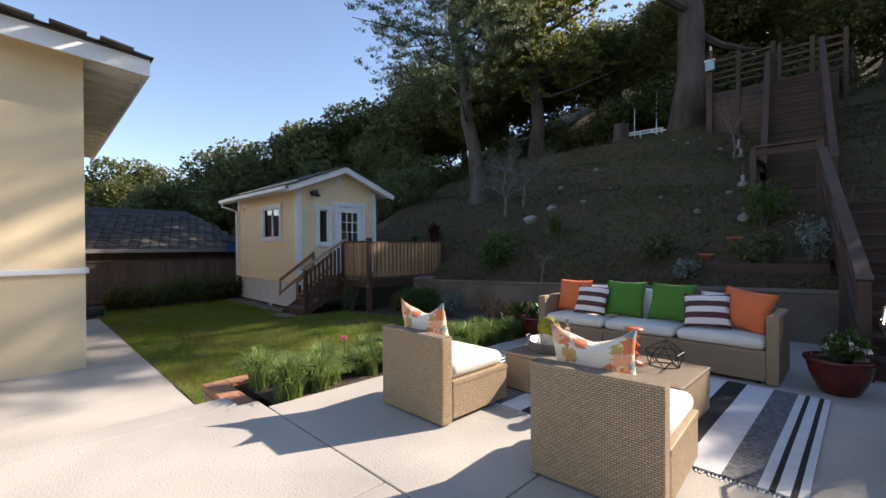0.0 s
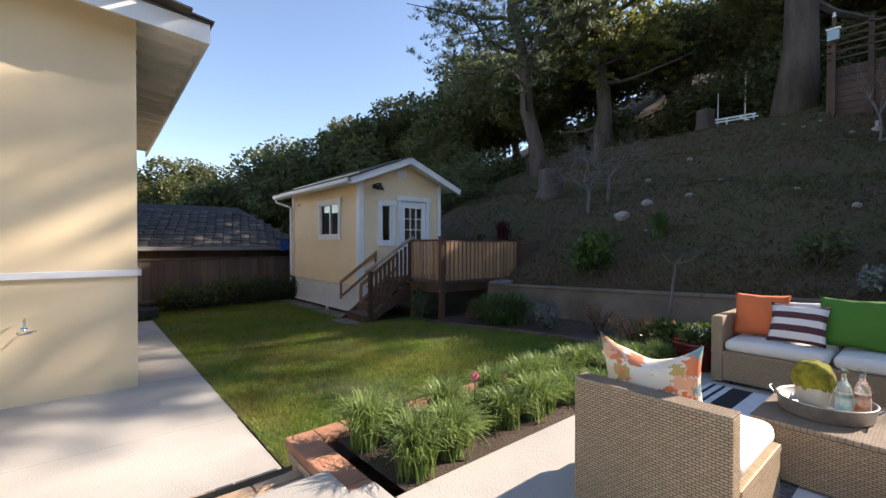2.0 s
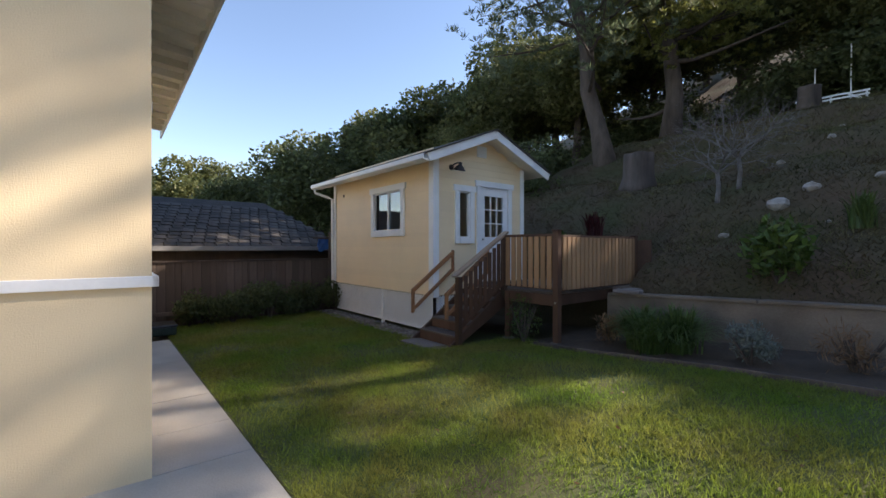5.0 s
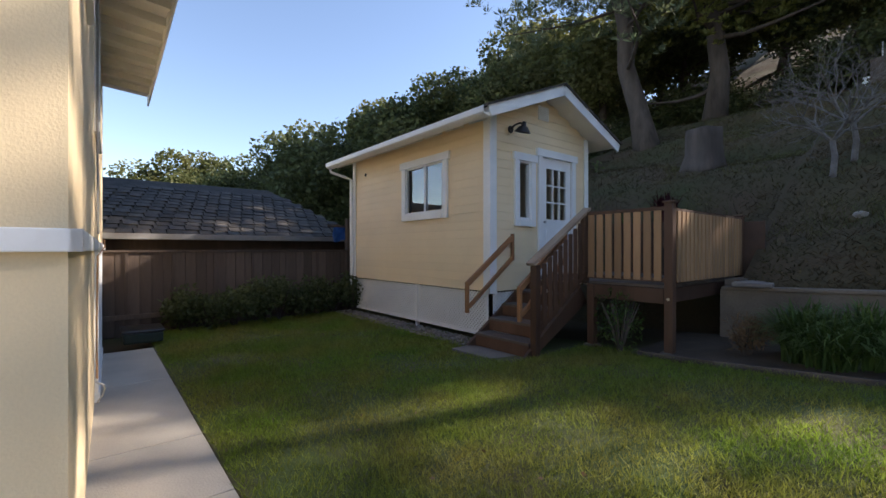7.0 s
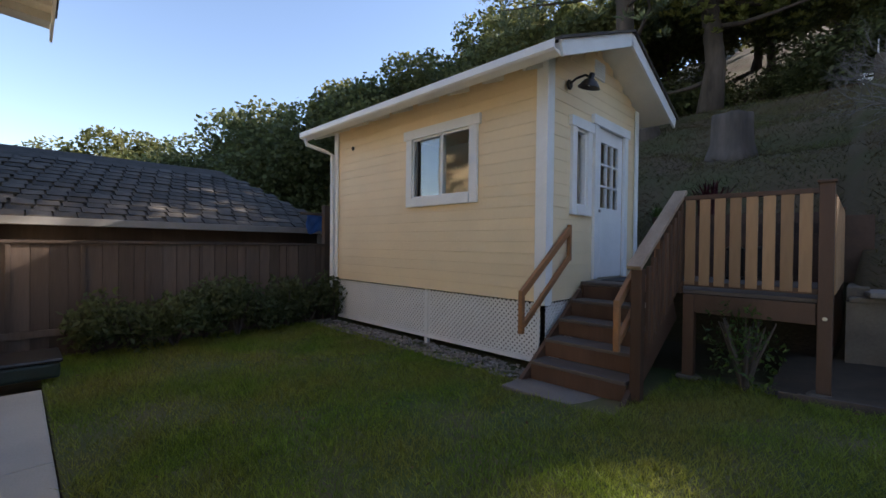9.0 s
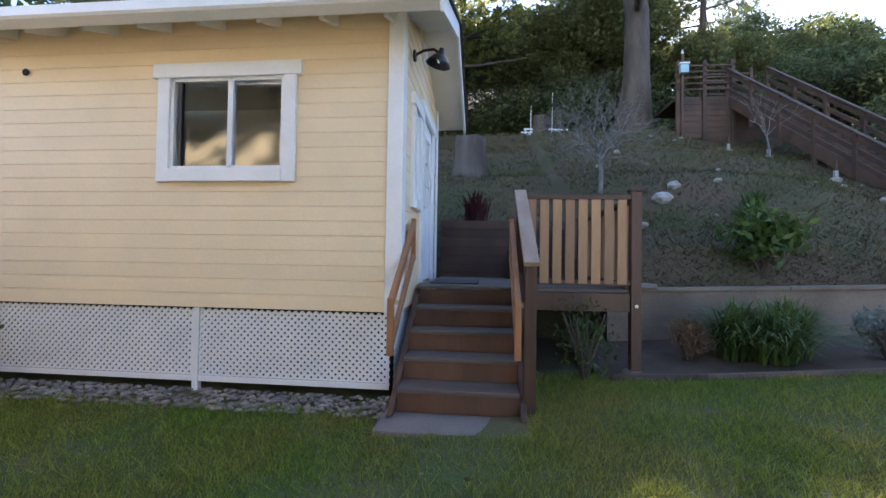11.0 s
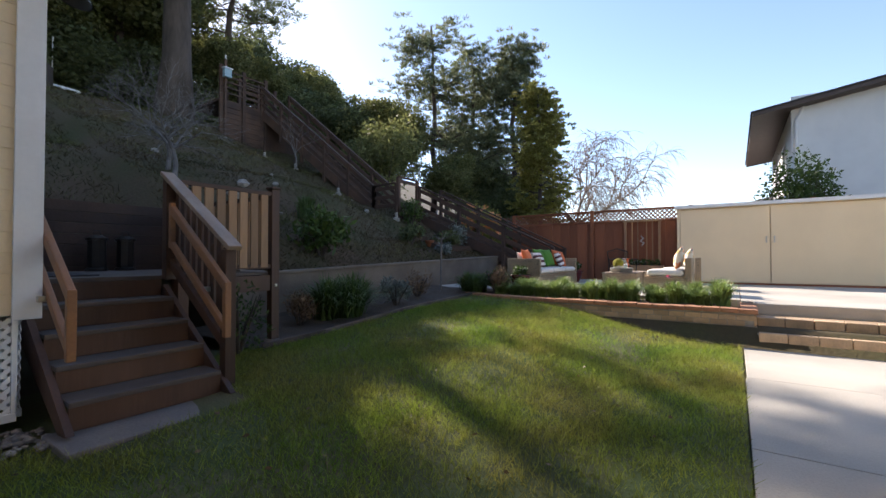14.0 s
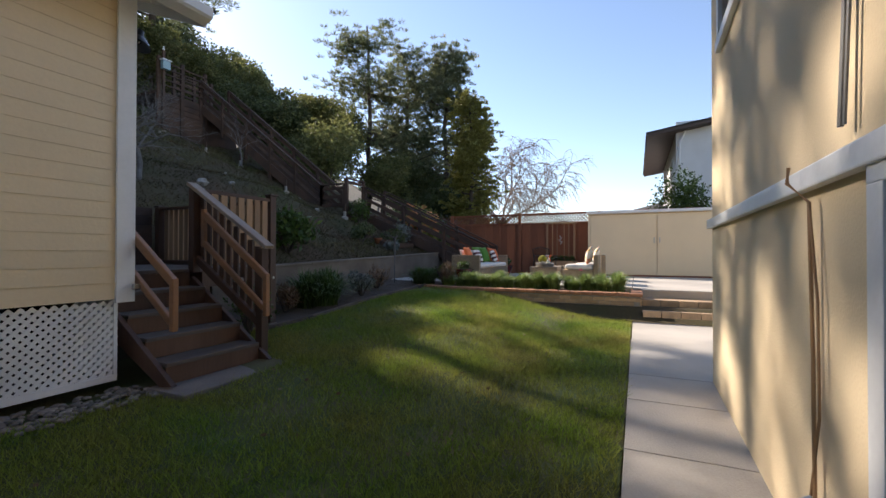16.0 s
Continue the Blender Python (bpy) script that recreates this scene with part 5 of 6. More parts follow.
for x, y, s, lab in ((10.8, -0.22, 0.74, "large glossy dark red glazed pot with white flowers"), (7.6, -0.1, 0.72, "glossy dark red glazed pot with a white-flowered plant")):
    p = thing("glazed_pot", lab, "plant pot", (x, y, PATIO), 0, "glazed pots")
    p.scale = (s, s, s)
    part("pot", lathe([(0.0, 0), (0.17, 0.0), (0.19, 0.02), (0.27, 0.18), (0.31, 0.33), (0.315, 0.38), (0.345, 0.39), (0.345, 0.425), (0.31, 0.43), (0.29, 0.39), (0.0, 0.38)], 32), M["glaze"], p, "", True)

# black steel mesh chair at the patio's edge
mc = thing("mesh_chair", "black steel mesh patio chair", "chair", (11.42, -1.35, PATIO), 80)
for sx in (-1, 1):
    part("side_frame", tube([(sx * 0.27, -0.26, 0.0), (sx * 0.27, -0.25, 0.40), (sx * 0.28, -0.24, 0.62), (sx * 0.28, 0.2, 0.62), (sx * 0.26, 0.26, 0.42), (sx * 0.27, 0.30, 0.0)], 0.014, 8), M["blackmetal"], mc)
part("back_frame", tube([(-0.26, 0.22, 0.42), (-0.27, 0.34, 0.82), (0, 0.37, 0.90), (0.27, 0.34, 0.82), (0.26, 0.22, 0.42)], 0.014, 8), M["blackmetal"], mc)
for nm, p0, p1, p2 in (("seat_mesh", (-0.26, -0.25, 0.42), (0.52, 0, 0), (0, 0.48, 0)), ("back_mesh", (-0.26, 0.23, 0.43), (0.52, 0, 0), (0, 0.12, 0.42))):
    bm = bmesh.new()
    p0, p1, p2 = Vector(p0), Vector(p1), Vector(p2)
    for k in range(19):
        f_ = k / 18
        tube([p0 + p1 * f_, p0 + p1 * f_ + p2], 0.0022, 4, bm)
        tube([p0 + p2 * f_, p0 + p2 * f_ + p1], 0.0022, 4, bm)
    tagged(part(nm, bm, M["blackmetal"], mc), kind="stuff")


# ---- plants ----
rng = np.random.default_rng(7)
M["oakleaf"] = leafy("oak_leaves", (0.125, 0.145, 0.05), (0.20, 0.20, 0.075), 0.45)
M["darkleaf"] = leafy("dark_leaves", (0.085, 0.11, 0.045), (0.13, 0.145, 0.055), 0.4)
M["needle"] = leafy("pine_needles", (0.11, 0.145, 0.08), (0.17, 0.19, 0.10), 0.5)
M["redwoodleaf"] = leafy("conifer_sprays", (0.19, 0.21, 0.06), (0.30, 0.30, 0.09), 0.6)
# lighter copy of the needles: backlight and haze put into the colour
M["farneedle"] = leafy("backlit_tone_needles", (0.13, 0.16, 0.085), (0.21, 0.22, 0.12), 0.55)
M["goldleaf"] = leafy("yellow_green_leaves", (0.32, 0.29, 0.07), (0.24, 0.24, 0.07), 0.5)
M["strap"] = leafy("strap_leaves", (0.19, 0.28, 0.07), (0.27, 0.33, 0.12), 0.35, 0.45)
M["strapdark"] = leafy("dark_strap_leaves", (0.07, 0.12, 0.03), (0.11, 0.16, 0.05), 0.3, 0.45)
M["greyleaf"] = leafy("grey_leaves", (0.20, 0.22, 0.20), (0.14, 0.17, 0.14), 0.25)
M["shrubleaf"] = leafy("shrub_leaves", (0.09, 0.14, 0.03), (0.05, 0.09, 0.02), 0.35, 0.4)
M["redleaf"] = leafy("red_strap_leaves", (0.09, 0.018, 0.022), (0.05, 0.015, 0.02), 0.3)
M["petalwhite"] = leafy("white_petals", (0.75, 0.75, 0.72), (0.6, 0.62, 0.55), 0.3)
M["petalorange"] = leafy("orange_flowers", (0.75, 0.26, 0.10), (0.7, 0.4, 0.2), 0.35)
M["petalpink"] = leafy("pink_petals", (0.75, 0.16, 0.28), (0.8, 0.35, 0.4), 0.3)
M["grass"] = leafy("grass_blades", (0.165, 0.26, 0.03), (0.28, 0.26, 0.06), 0.5, 0.6, 0.45)
M["litter"] = material("dry_litter", (0.10, 0.062, 0.032), 0.95, 0.8, 0.5, 0, 6, tint=(0.045, 0.055, 0.014), island=0.5)
M["dryleaf"] = leafy("dry_twigs", (0.22, 0.13, 0.07), (0.14, 0.09, 0.05), 0.2)


def fast_mesh(name, co, per, mat):
    """A mesh of loose faces with per corners each, from an array (faces * per, 3)."""
    co = np.asarray(co, dtype=np.float32)
    nv = len(co)
    nf = nv // per
    me = bpy.data.meshes.new(name)
    me.vertices.add(nv)
    me.vertices.foreach_set("co", co.ravel())
    me.loops.add(nv)
    me.loops.foreach_set("vertex_index", np.arange(nv, dtype=np.int32))
    me.polygons.add(nf)
    me.polygons.foreach_set("loop_start", np.arange(0, nv, per, dtype=np.int32))
    me.update(calc_edges=True)
    me.validate()
    me.materials.append(mat)
    return me


def unit(n):
    v = rng.normal(size=(n, 3))
    return v / np.linalg.norm(v, axis=1, keepdims=True)


def leaf_faces(pts, length, width, lift=0.0, dirs=None):
    """One rhombic leaf at each point."""
    n = len(pts)
    d = unit(n) if dirs is None else dirs
    d[:, 2] += lift
    d /= np.linalg.norm(d, axis=1, keepdims=True)
    s = np.cross(d, unit(n))
    s /= np.linalg.norm(s, axis=1, keepdims=True) + 1e-9
    L = length * rng.uniform(0.6, 1.25, (n, 1))
    W = width * rng.uniform(0.6, 1.25, (n, 1))
    return np.stack([pts, pts + d * L * 0.5 + s * W, pts + d * L, pts + d * L * 0.5 - s * W], 1).reshape(-1, 3)


def crown_points(n, lobes, r, flat=0.8, shell=0.55):
    """Points in clumps round lobe centres, thicker towards the outside."""
    lobes = np.asarray(lobes, dtype=float)
    which = rng.integers(0, len(lobes), n)
    u = unit(n)
    rad = r * lobes[which, 3] * (shell + (1 - shell) * rng.random(n) ** 0.6)
    p = lobes[which, :3] + u * rad[:, None] * np.array([1, 1, flat])
    return p + rng.normal(size=(n, 3)) * 0.06 * r


def make_lobes(n, rx, ry, rz, z0):
    out = []
    for k in range(n):
        u = unit(1)[0] * rng.random() ** 0.35
        out.append((u[0] * rx, u[1] * ry, z0 + u[2] * rz, rng.uniform(0.7, 1.25)))
    return out


def trunk_mesh(name, height, r, limbs, mat, lean=0.05, seed=0):
    rr = random.Random(seed)
    pts = [(0, 0, -0.6), (0, 0, 0)]
    x = y = 0
    for k in range(1, 8):
        x += rr.uniform(-lean, lean) * height / 7
        y += rr.uniform(-lean, lean) * height / 7
        pts.append((x, y, height * k / 7))
    rad = [r * 1.5, r * 1.3] + [r * (1 - 0.8 * k / 7) for k in range(1, 8)]
    bm = tube(pts, rad, 10)
    tips = []
    for k in range(limbs):
        f = rr.uniform(0.3, 0.98)
        i = min(int(f * 7), 6)
        a, b = Vector(pts[i + 1]), Vector(pts[i + 2])
        base = a.lerp(b, f * 7 - i)
        ang = rr.uniform(0, 6.28)
        ln = height * rr.uniform(0.16, 0.34) * (1.25 - 0.6 * f)
        d = Vector((math.cos(ang), math.sin(ang), rr.uniform(0.0, 0.6)))
        q = base + d * ln * 0.5 + Vector((0, 0, rr.uniform(-0.1, 0.2) * ln))
        e = base + d * ln + Vector((rr.uniform(-.2, .2), rr.uniform(-.2, .2), rr.uniform(0, .3))) * ln
        rb = r * (1 - 0.8 * f) * 0.45
        tube([base, q, e], [rb, rb * 0.6, rb * 0.2], 5, bm)
        tips.append((q, e))
    return bm, tips


oak_meshes = []
for v in range(4):
    lobes = make_lobes(26, 2.6, 2.6, 2.0, 4.2)
    p = crown_points(18000, lobes, 1.15)
    oak_meshes.append((mesh_of(trunk_mesh("trunk", 5.0, 0.22, 12, None, 0.08, v)[0], "trunk", M["bark"]),
                       fast_mesh("crown", leaf_faces(p, 0.165, 0.075), 4, M["oakleaf"] if v % 2 else M["darkleaf"])))


bush_meshes = []
for v in range(2):
    p = crown_points(3600, make_lobes(22, 2.6, 2.6, 2.0, 3.2), 1.15)
    bush_meshes.append((oak_meshes[v][0], fast_mesh("crown", leaf_faces(p, 0.26, 0.085), 4, M["darkleaf"])))


def oak(x, y, z, scale, wide=1.0, v=0, label="dark evergreen oak on the hillside"):
    t = thing("oak_tree", label, "tree", (x, y, z), rng.uniform(0, 360), "hillside oaks")
    t.scale = (scale * wide, scale * wide, scale)
    tr, cr = (bush_meshes[v % 2] if "undergrowth" in label else oak_meshes[v])
    piece("trunk", tr, t, (0, 0, 0))
    piece("crown", cr, t, (0, 0, 0))
    return t


# the wooded slope: tops step down towards the east
for k, (x, y, top) in enumerate((
        (-27.7, 4.8, 8.2), (-31, 8, 9.0), (-22.7, 7.5, 9.0), (-25.5, 10.5, 10.4), (-21.9, 9.6, 10.6), (-20.7, 11.9, 12.2), (-19.4, 14, 13.2), (-16.1, 15.1, 13.4), (-24, 16, 12),
        (-13, 16.5, 14), (-17, 21, 17), (-11, 19, 16), (-13, 26, 19), (-8, 17, 14.0), (-8, 24, 17.5), (-6, 31, 20), (-5, 20, 15.5), (-2, 26, 18.5), (-0.5, 19.5, 14.5), (1.5, 23, 16.5), (2, 30, 20), (4, 19.8, 14.5), (5, 26, 17.5),
        (7.6, 22, 17.5), (8.5, 28, 21), (10.5, 19, 13.1), (11.8, 24, 15.2), (14, 20.5, 13.2), (15.5, 25, 16.1), (6.8, 19.6, 16.3), (18, 20, 12.6), (20.5, 24, 15.4), (22.5, 18.5, 12.6), (25, 22, 15), (16.6, 15.8, 10.8), (18.6, 14.6, 10.8), (14.6, 17, 10.6), (20.5, 10.5, 7.4), (24, 11, 8), (28, 11.5, 8.5), (23.5, 7.2, 5.6), (21.5, 16, 11.5), (21, 23, 13.5),
        (-12, 38, 24), (0, 40, 25), (10, 36, 24), (24, 30, 19.5), (27, 26, 15), (19.5, 33, 21.5), (-12.5, 13, 9.5), (-16, 11, 8.5))):
    g = ground_z(x, y)
    oak(x, y, g, max(top - g, 3.2) / 6.6, 1.15, k % 4)
# low scrub under the trees
for k in range(38):
    x, y = (rng.uniform(-16, 9.5), rng.uniform(16.5, 20)) if k < 26 else (rng.uniform(2.5, 9.5), rng.uniform(17.5, 22))
    t = oak(x, y, ground_z(x, y) - 1.2, rng.uniform(0.45, 0.7), 1.3, k % 4, "dense dark undergrowth shrub below the trees")
    t.name = "undergrowth_shrub"
    tagged(t, category="shrub", group="undergrowth")
for k in range(20):
    x = rng.uniform(-13, -3.6)
    y = rng.uniform(7.0, 12)
    if x > -4.6 and y > 9:
        continue
    t = oak(x, y, ground_z(x, y) - 1.0, rng.uniform(0.4, 0.65), 1.2, k % 4, "dense dark undergrowth shrub below the trees")
    t.name = "undergrowth_shrub"
    tagged(t, category="shrub", group="undergrowth")
# far trees to the west
for x, y, h, v in ((-42, 1.5, 11, 1), (-46, 5, 9, 3), (-33, 4, 6.5, 0), (-29, 8, 7.5, 2), (-38, 9, 9, 1), (-27, 5.5, 5.5, 3), (-50, -3, 9, 0), (-24, 9.5, 7.0, 1)):
    t = oak(x, y, -0.3, h / 6.6, 1.1, v, "distant round-topped green tree")
    t.name = "distant_tree"
    tagged(t, category="tree", group="distant trees")


def cypress(x, y, z, h):
    t = thing("cypress", "narrow dark columnar cypress in the distance", "tree", (x, y, z), 0, "cypresses")
    p = rng.random((1500, 1)) ** 0.8
    a = rng.uniform(0, 6.28, (1500, 1))
    r = h * 0.085 * np.sin(np.clip(p * 2.9 + 0.25, 0, 3.14)) * rng.uniform(0.6, 1.05, (1500, 1))
    pts = np.hstack([np.cos(a) * r, np.sin(a) * r, p * h])
    part("trunk", tube([(0, 0, 0), (0, 0, h * 0.9)], [0.1, 0.03], 6), M["bark"], t)
    ob = new("crown", fast_mesh("crown", leaf_faces(pts, 0.4, 0.08, 0.9), 4, M["darkleaf"]))
    ob.parent = t


cypress(-36, 5.6, -0.3, 8.6)
cypress(-35, 6.6, -0.3, 6.8)
cypress(-26, 11, 3.0, 8.5)


# pines: trunk, limbs and needle tufts
def tuft_points(tips, per, spread_, n):
    pts, dirs = [], []
    for a, b in tips:
        for k in range(per):
            f = rng.random()
            c = np.array(a.lerp(b, f ** 0.6)) + rng.normal(size=3) * spread_
            u = unit(n)
            u[:, 2] = np.abs(u[:, 2]) * 0.8 + 0.1 * u[:, 2]
            pts.append(np.repeat(c[None], n, 0) + u * 0.05)
            dirs.append(u)
    return np.concatenate(pts), np.concatenate(dirs)


def pine(name, label, x, y, z, height, r, limbs, per, needles, spread_, mat, low=0.35, reach=0.24, bend=(0, 0), nl=0.32, nw=0.022, seed=3, dead=6, up=0.25):
    rr = random.Random(seed)
    t = thing(name, label, "tree", (x, y, z))
    pts, rad = [], []
    for k in range(12):
        f = k / 11
        pts.append(Vector((bend[0] * math.sin(f * 1.6) * height + rr.uniform(-.012, .012) * height, bend[1] * f * height + rr.uniform(-.01, .01) * height, f * height - (0.5 if k == 0 else 0))))
        rad.append(r * (1.45 if k == 0 else 1.0 - 0.78 * f))
    part("trunk", tube(pts, rad, 14), M["bark"], t, "thick fissured trunk", True)
    tips = []
    for k in range(limbs + dead):
        f = rr.uniform(low, 0.99) if k < limbs else rr.uniform(low * 0.4, low)
        i = min(int(f * 11), 10)
        base = pts[i].lerp(pts[i + 1], f * 11 - i)
        ang = k * 2.4 + rr.uniform(-.5, .5)
        ln = height * reach * rr.uniform(0.55, 1.15) * (1.25 - 0.75 * f)
        d = Vector((math.cos(ang), math.sin(ang), rr.uniform(-0.15, up)))
        q = base + d * ln * 0.55
        e = q + (d + Vector((rr.uniform(-.4, .4), rr.uniform(-.4, .4), rr.uniform(0.1, 0.5)))) * ln * 0.45
        rb = max(r * (1 - 0.78 * f) * rr.uniform(0.25, 0.42), 0.03)
        bm = tube([base, base.lerp(q, 0.5) + Vector((0, 0, -0.03 * ln)), q, e], [rb, rb * 0.8, rb * 0.55, rb * 0.2], 6)
        if k < limbs:
            for s in range(3):
                d2 = Vector((d.x + rr.uniform(-1, 1), d.y + rr.uniform(-1, 1), rr.uniform(0, .6)))
                st = base.lerp(q, rr.uniform(0.5, 1))
                e2 = st + d2.normalized() * ln * rr.uniform(0.2, 0.4)
                tube([st, e2], [rb * 0.35, rb * 0.1], 4, bm)
                tips.append((st.lerp(e2, 0.4), e2))
            tips.append((q, e))
        part("limb", bm, M["bark"], t)
    p, d = tuft_points(tips, per, spread_, needles)
    ob = new("crown", fast_mesh("crown", leaf_faces(p, nl, nw, 0.25, d), 4, mat))
    ob.parent = t
    tagged(ob, "tufts of dark green needles")
    return t


pine("pine_tree", "huge old pine with a thick grey trunk on the hillside", 6.05, 12.4, ground_z(6.05, 12.4) - 0.1, 25, 0.5, 48, 13, 20, 0.65, M["needle"], 0.33, 0.30, (0.01, 0.0), 0.36, 0.028, 5, 3)
pine("pine_tree", "broad-crowned pine among the hillside woods", 11.6, 19.6, ground_z(11.6, 19.6), 12.0, 0.26, 30, 8, 18, 0.6, M["needle"], 0.5, 0.46, (0.05, 0), 0.36, 0.028, 14, 1, 0.35)
pine("pine_tree", "tall leaning pine with dark needle tufts on the slope", -2.6, 10.9, ground_z(-2.6, 10.9) - 0.2, 18, 0.36, 60, 20, 20, 0.75, M["needle"], 0.24, 0.33, (-0.14, 0.0), 0.32, 0.024, 9, 2)
pine("redwood_tree", "straight reddish conifer with yellow-green lit foliage", -1.8, 14.5, ground_z(-1.8, 14.5) - 0.3, 24, 0.36, 76, 15, 20, 0.6, M["redwoodleaf"], 0.16, 0.17, (0, 0), 0.22, 0.05, 11, 2, 0.05)
# open pines and companions beyond the fence
pine("pine_tree", "tall open-crowned pine beyond the redwood fence", 24.3, 14.0, 1.5, 16.3, 0.27, 28, 10, 22, 0.5, M["farneedle"], 0.42, 0.28, (-0.03, 0), 0.34, 0.028, 21, 4, 0.5)
pine("pine_tree", "tall open-crowned pine beyond the redwood fence", 25.8, 12.2, 1.5, 15.2, 0.25, 28, 10, 22, 0.5, M["farneedle"], 0.38, 0.25, (0.05, 0), 0.34, 0.028, 25, 4, 0.5)
pine("cedar_tree", "dense dark conifer with drooping branches", 26.8, 9.0, 0.6, 15.4, 0.32, 60, 9, 22, 0.45, M["farneedle"], 0.22, 0.22, (0.0, 0), 0.30, 0.03, 31, 2, 0.0)
pine("conifer", "yellow-green upright conifer catching the sun", 21.2, 4.9, 0.3, 9.8, 0.16, 50, 10, 24, 0.3, M["goldleaf"], 0.18, 0.17, (0.02, 0), 0.16, 0.035, 41, 0, 0.5)


def bare_tree(name, label, x, y, z, h, r, forks, mat, spread_=0.6, droop=0.0, seed=1, levels=4):
    """Leafless branching by repeated forking."""
    rr = random.Random(seed)
    t = thing(name, label, "tree", (x, y, z))
    trunk = tube([(0, 0, -0.2), (0.02 * h, 0, h * 0.15), (0, 0.02 * h, h * 0.3)], [r * 1.2, r, r * 0.85], 8)
    part("trunk", trunk, mat, t)
    bm = bmesh.new()

    def grow(p, d, ln, rad, lev):
        q = p + d * ln * 0.5 + Vector((rr.uniform(-.1, .1), rr.uniform(-.1, .1), rr.uniform(-.05, .1))) * ln
        e = q + (d + Vector((rr.uniform(-.4, .4), rr.uniform(-.4, .4), rr.uniform(-.2, .3) - droop * (4 - lev) * 0.2))).normalized() * ln * 0.5
        tube([p, q, e], [rad, rad * 0.8, rad * 0.55], 4 if lev < 3 else 5, bm)
        if lev:
            for k in range(forks):
                nd = (d + Vector((rr.uniform(-1, 1), rr.uniform(-1, 1), rr.uniform(-.6, .9) - droop * (4 - lev) * 0.35)) * spread_ * 1.3).normalized()
                grow(q.lerp(e, rr.random()), nd, ln * rr.uniform(0.6, 0.85), rad * 0.55, lev - 1)
    for k in range(5):
        a = k * 1.26 + rr.uniform(-.3, .3)
        grow(Vector((0, 0.02 * h, h * 0.28)), Vector((math.cos(a) * spread_, math.sin(a) * spread_, rr.uniform(0.3, 0.9))).normalized(), h * 0.3, r * 0.55, levels)
    part("branch_crown", bm, mat, t)
    return t


bare_tree("fruit_tree", "small bare fruit tree with grey lichened branches", 3.07, 5.23, ground_z(3.07, 5.23), 2.2, 0.045, 3, M["palebark"], 0.8, 0.1, 2, 4)
bare_tree("fruit_tree", "small bare fruit tree with grey lichened branches", 3.25, 5.95, ground_z(3.25, 5.95), 2.4, 0.045, 3, M["palebark"], 0.75, 0.05, 5, 4)
bare_tree("fruit_tree", "young bare shrub with thin upright stems", 8.35, 8.6, ground_z(8.35, 8.6), 2.2, 0.025, 2, M["palebark"], 0.4, 0.0, 8, 3)
M["willow"] = material("bare_willow", (0.30, 0.22, 0.17), 0.9, 6, 0.3, 0, 30)
bare_tree("willow_tree", "leafless weeping tree beyond the fence", 33.5, 6.4, 0.3, 12.5, 0.2, 5, M["willow"], 0.75, 1.0, 12, 4)


def shrub(name, label, x, y, z, rx, rz, n, leaf, width, mat, lobes=9, lift=0.2, stems=6, flowers=None, nf=0, fsize=0.05, cat="shrub", group=""):
    t = thing(name, label, cat, (x, y, z), 0, group)
    p = crown_points(n, make_lobes(lobes, rx * 0.6, rx * 0.6, rz * 0.28, rz * 0.52), rx * 0.42, rz / rx * 0.75, 0.4)
    p[:, 2] = np.abs(p[:, 2]) + 0.02
    ob = new("foliage", fast_mesh("foliage", leaf_faces(p, leaf, width, lift), 4, mat))
    ob.parent = t
    bm = bmesh.new()
    for k in range(stems):
        a = rng.uniform(0, 6.28)
        tube([(0, 0, -0.03), (math.cos(a) * rx * 0.25, math.sin(a) * rx * 0.25, rz * 0.35), (math.cos(a) * rx * 0.6, math.sin(a) * rx * 0.6, rz * 0.75)], [0.012 + rx * 0.02, 0.01 + rx * 0.012, 0.004], 5, bm)
    part("stem_clump", bm, M["bark"], t)
    if flowers:
        q = p[rng.integers(0, len(p), nf)]
        q = q[q[:, 2] > rz * 0.45]
        f = new("flowers", fast_mesh("flowers", np.concatenate([leaf_faces(q, fsize, fsize * 0.45, 0.6) for _ in range(5)]), 4, flowers))
        f.parent = t
        tagged(f, kind="stuff")
    return t


def strap_mesh(n, length, width, mat, arch=0.9):
    """A clump of arching strap leaves, each of four joined quads."""
    a = rng.uniform(0, 6.28, n)
    L = length * rng.uniform(0.65, 1.15, n)
    tilt = rng.uniform(0.15, 1.0, n) * arch
    base = rng.normal(size=(n, 2)) * length * 0.10
    out = []
    seg = 4
    side = np.stack([-np.sin(a), np.cos(a)], 1)
    prev = None
    for k in range(seg + 1):
        f = k / seg
        reach = L * tilt * f ** 1.5 * 0.75
        up = L * (np.sin(f * (1.2 + tilt * 0.75)) * (1.0 - 0.35 * tilt))
        c = np.stack([base[:, 0] + np.cos(a) * reach, base[:, 1] + np.sin(a) * reach, up], 1)
        w = width * (1 - f ** 3) * 0.5 + 0.0008
        lft = c.copy()
        rgt = c.copy()
        lft[:, :2] += side * w
        rgt[:, :2] -= side * w
        if prev is not None:
            out.append(np.stack([prev[0], prev[1], rgt, lft], 1))
        prev = (lft, rgt)
    return fast_mesh("leaves", np.concatenate(out).reshape(-1, 3), 4, mat)


# pale strap-leaf clumps in the raised planter
straps = [strap_mesh(520, 0.38, 0.008, M["strap"], 1.05) for _ in range(3)]
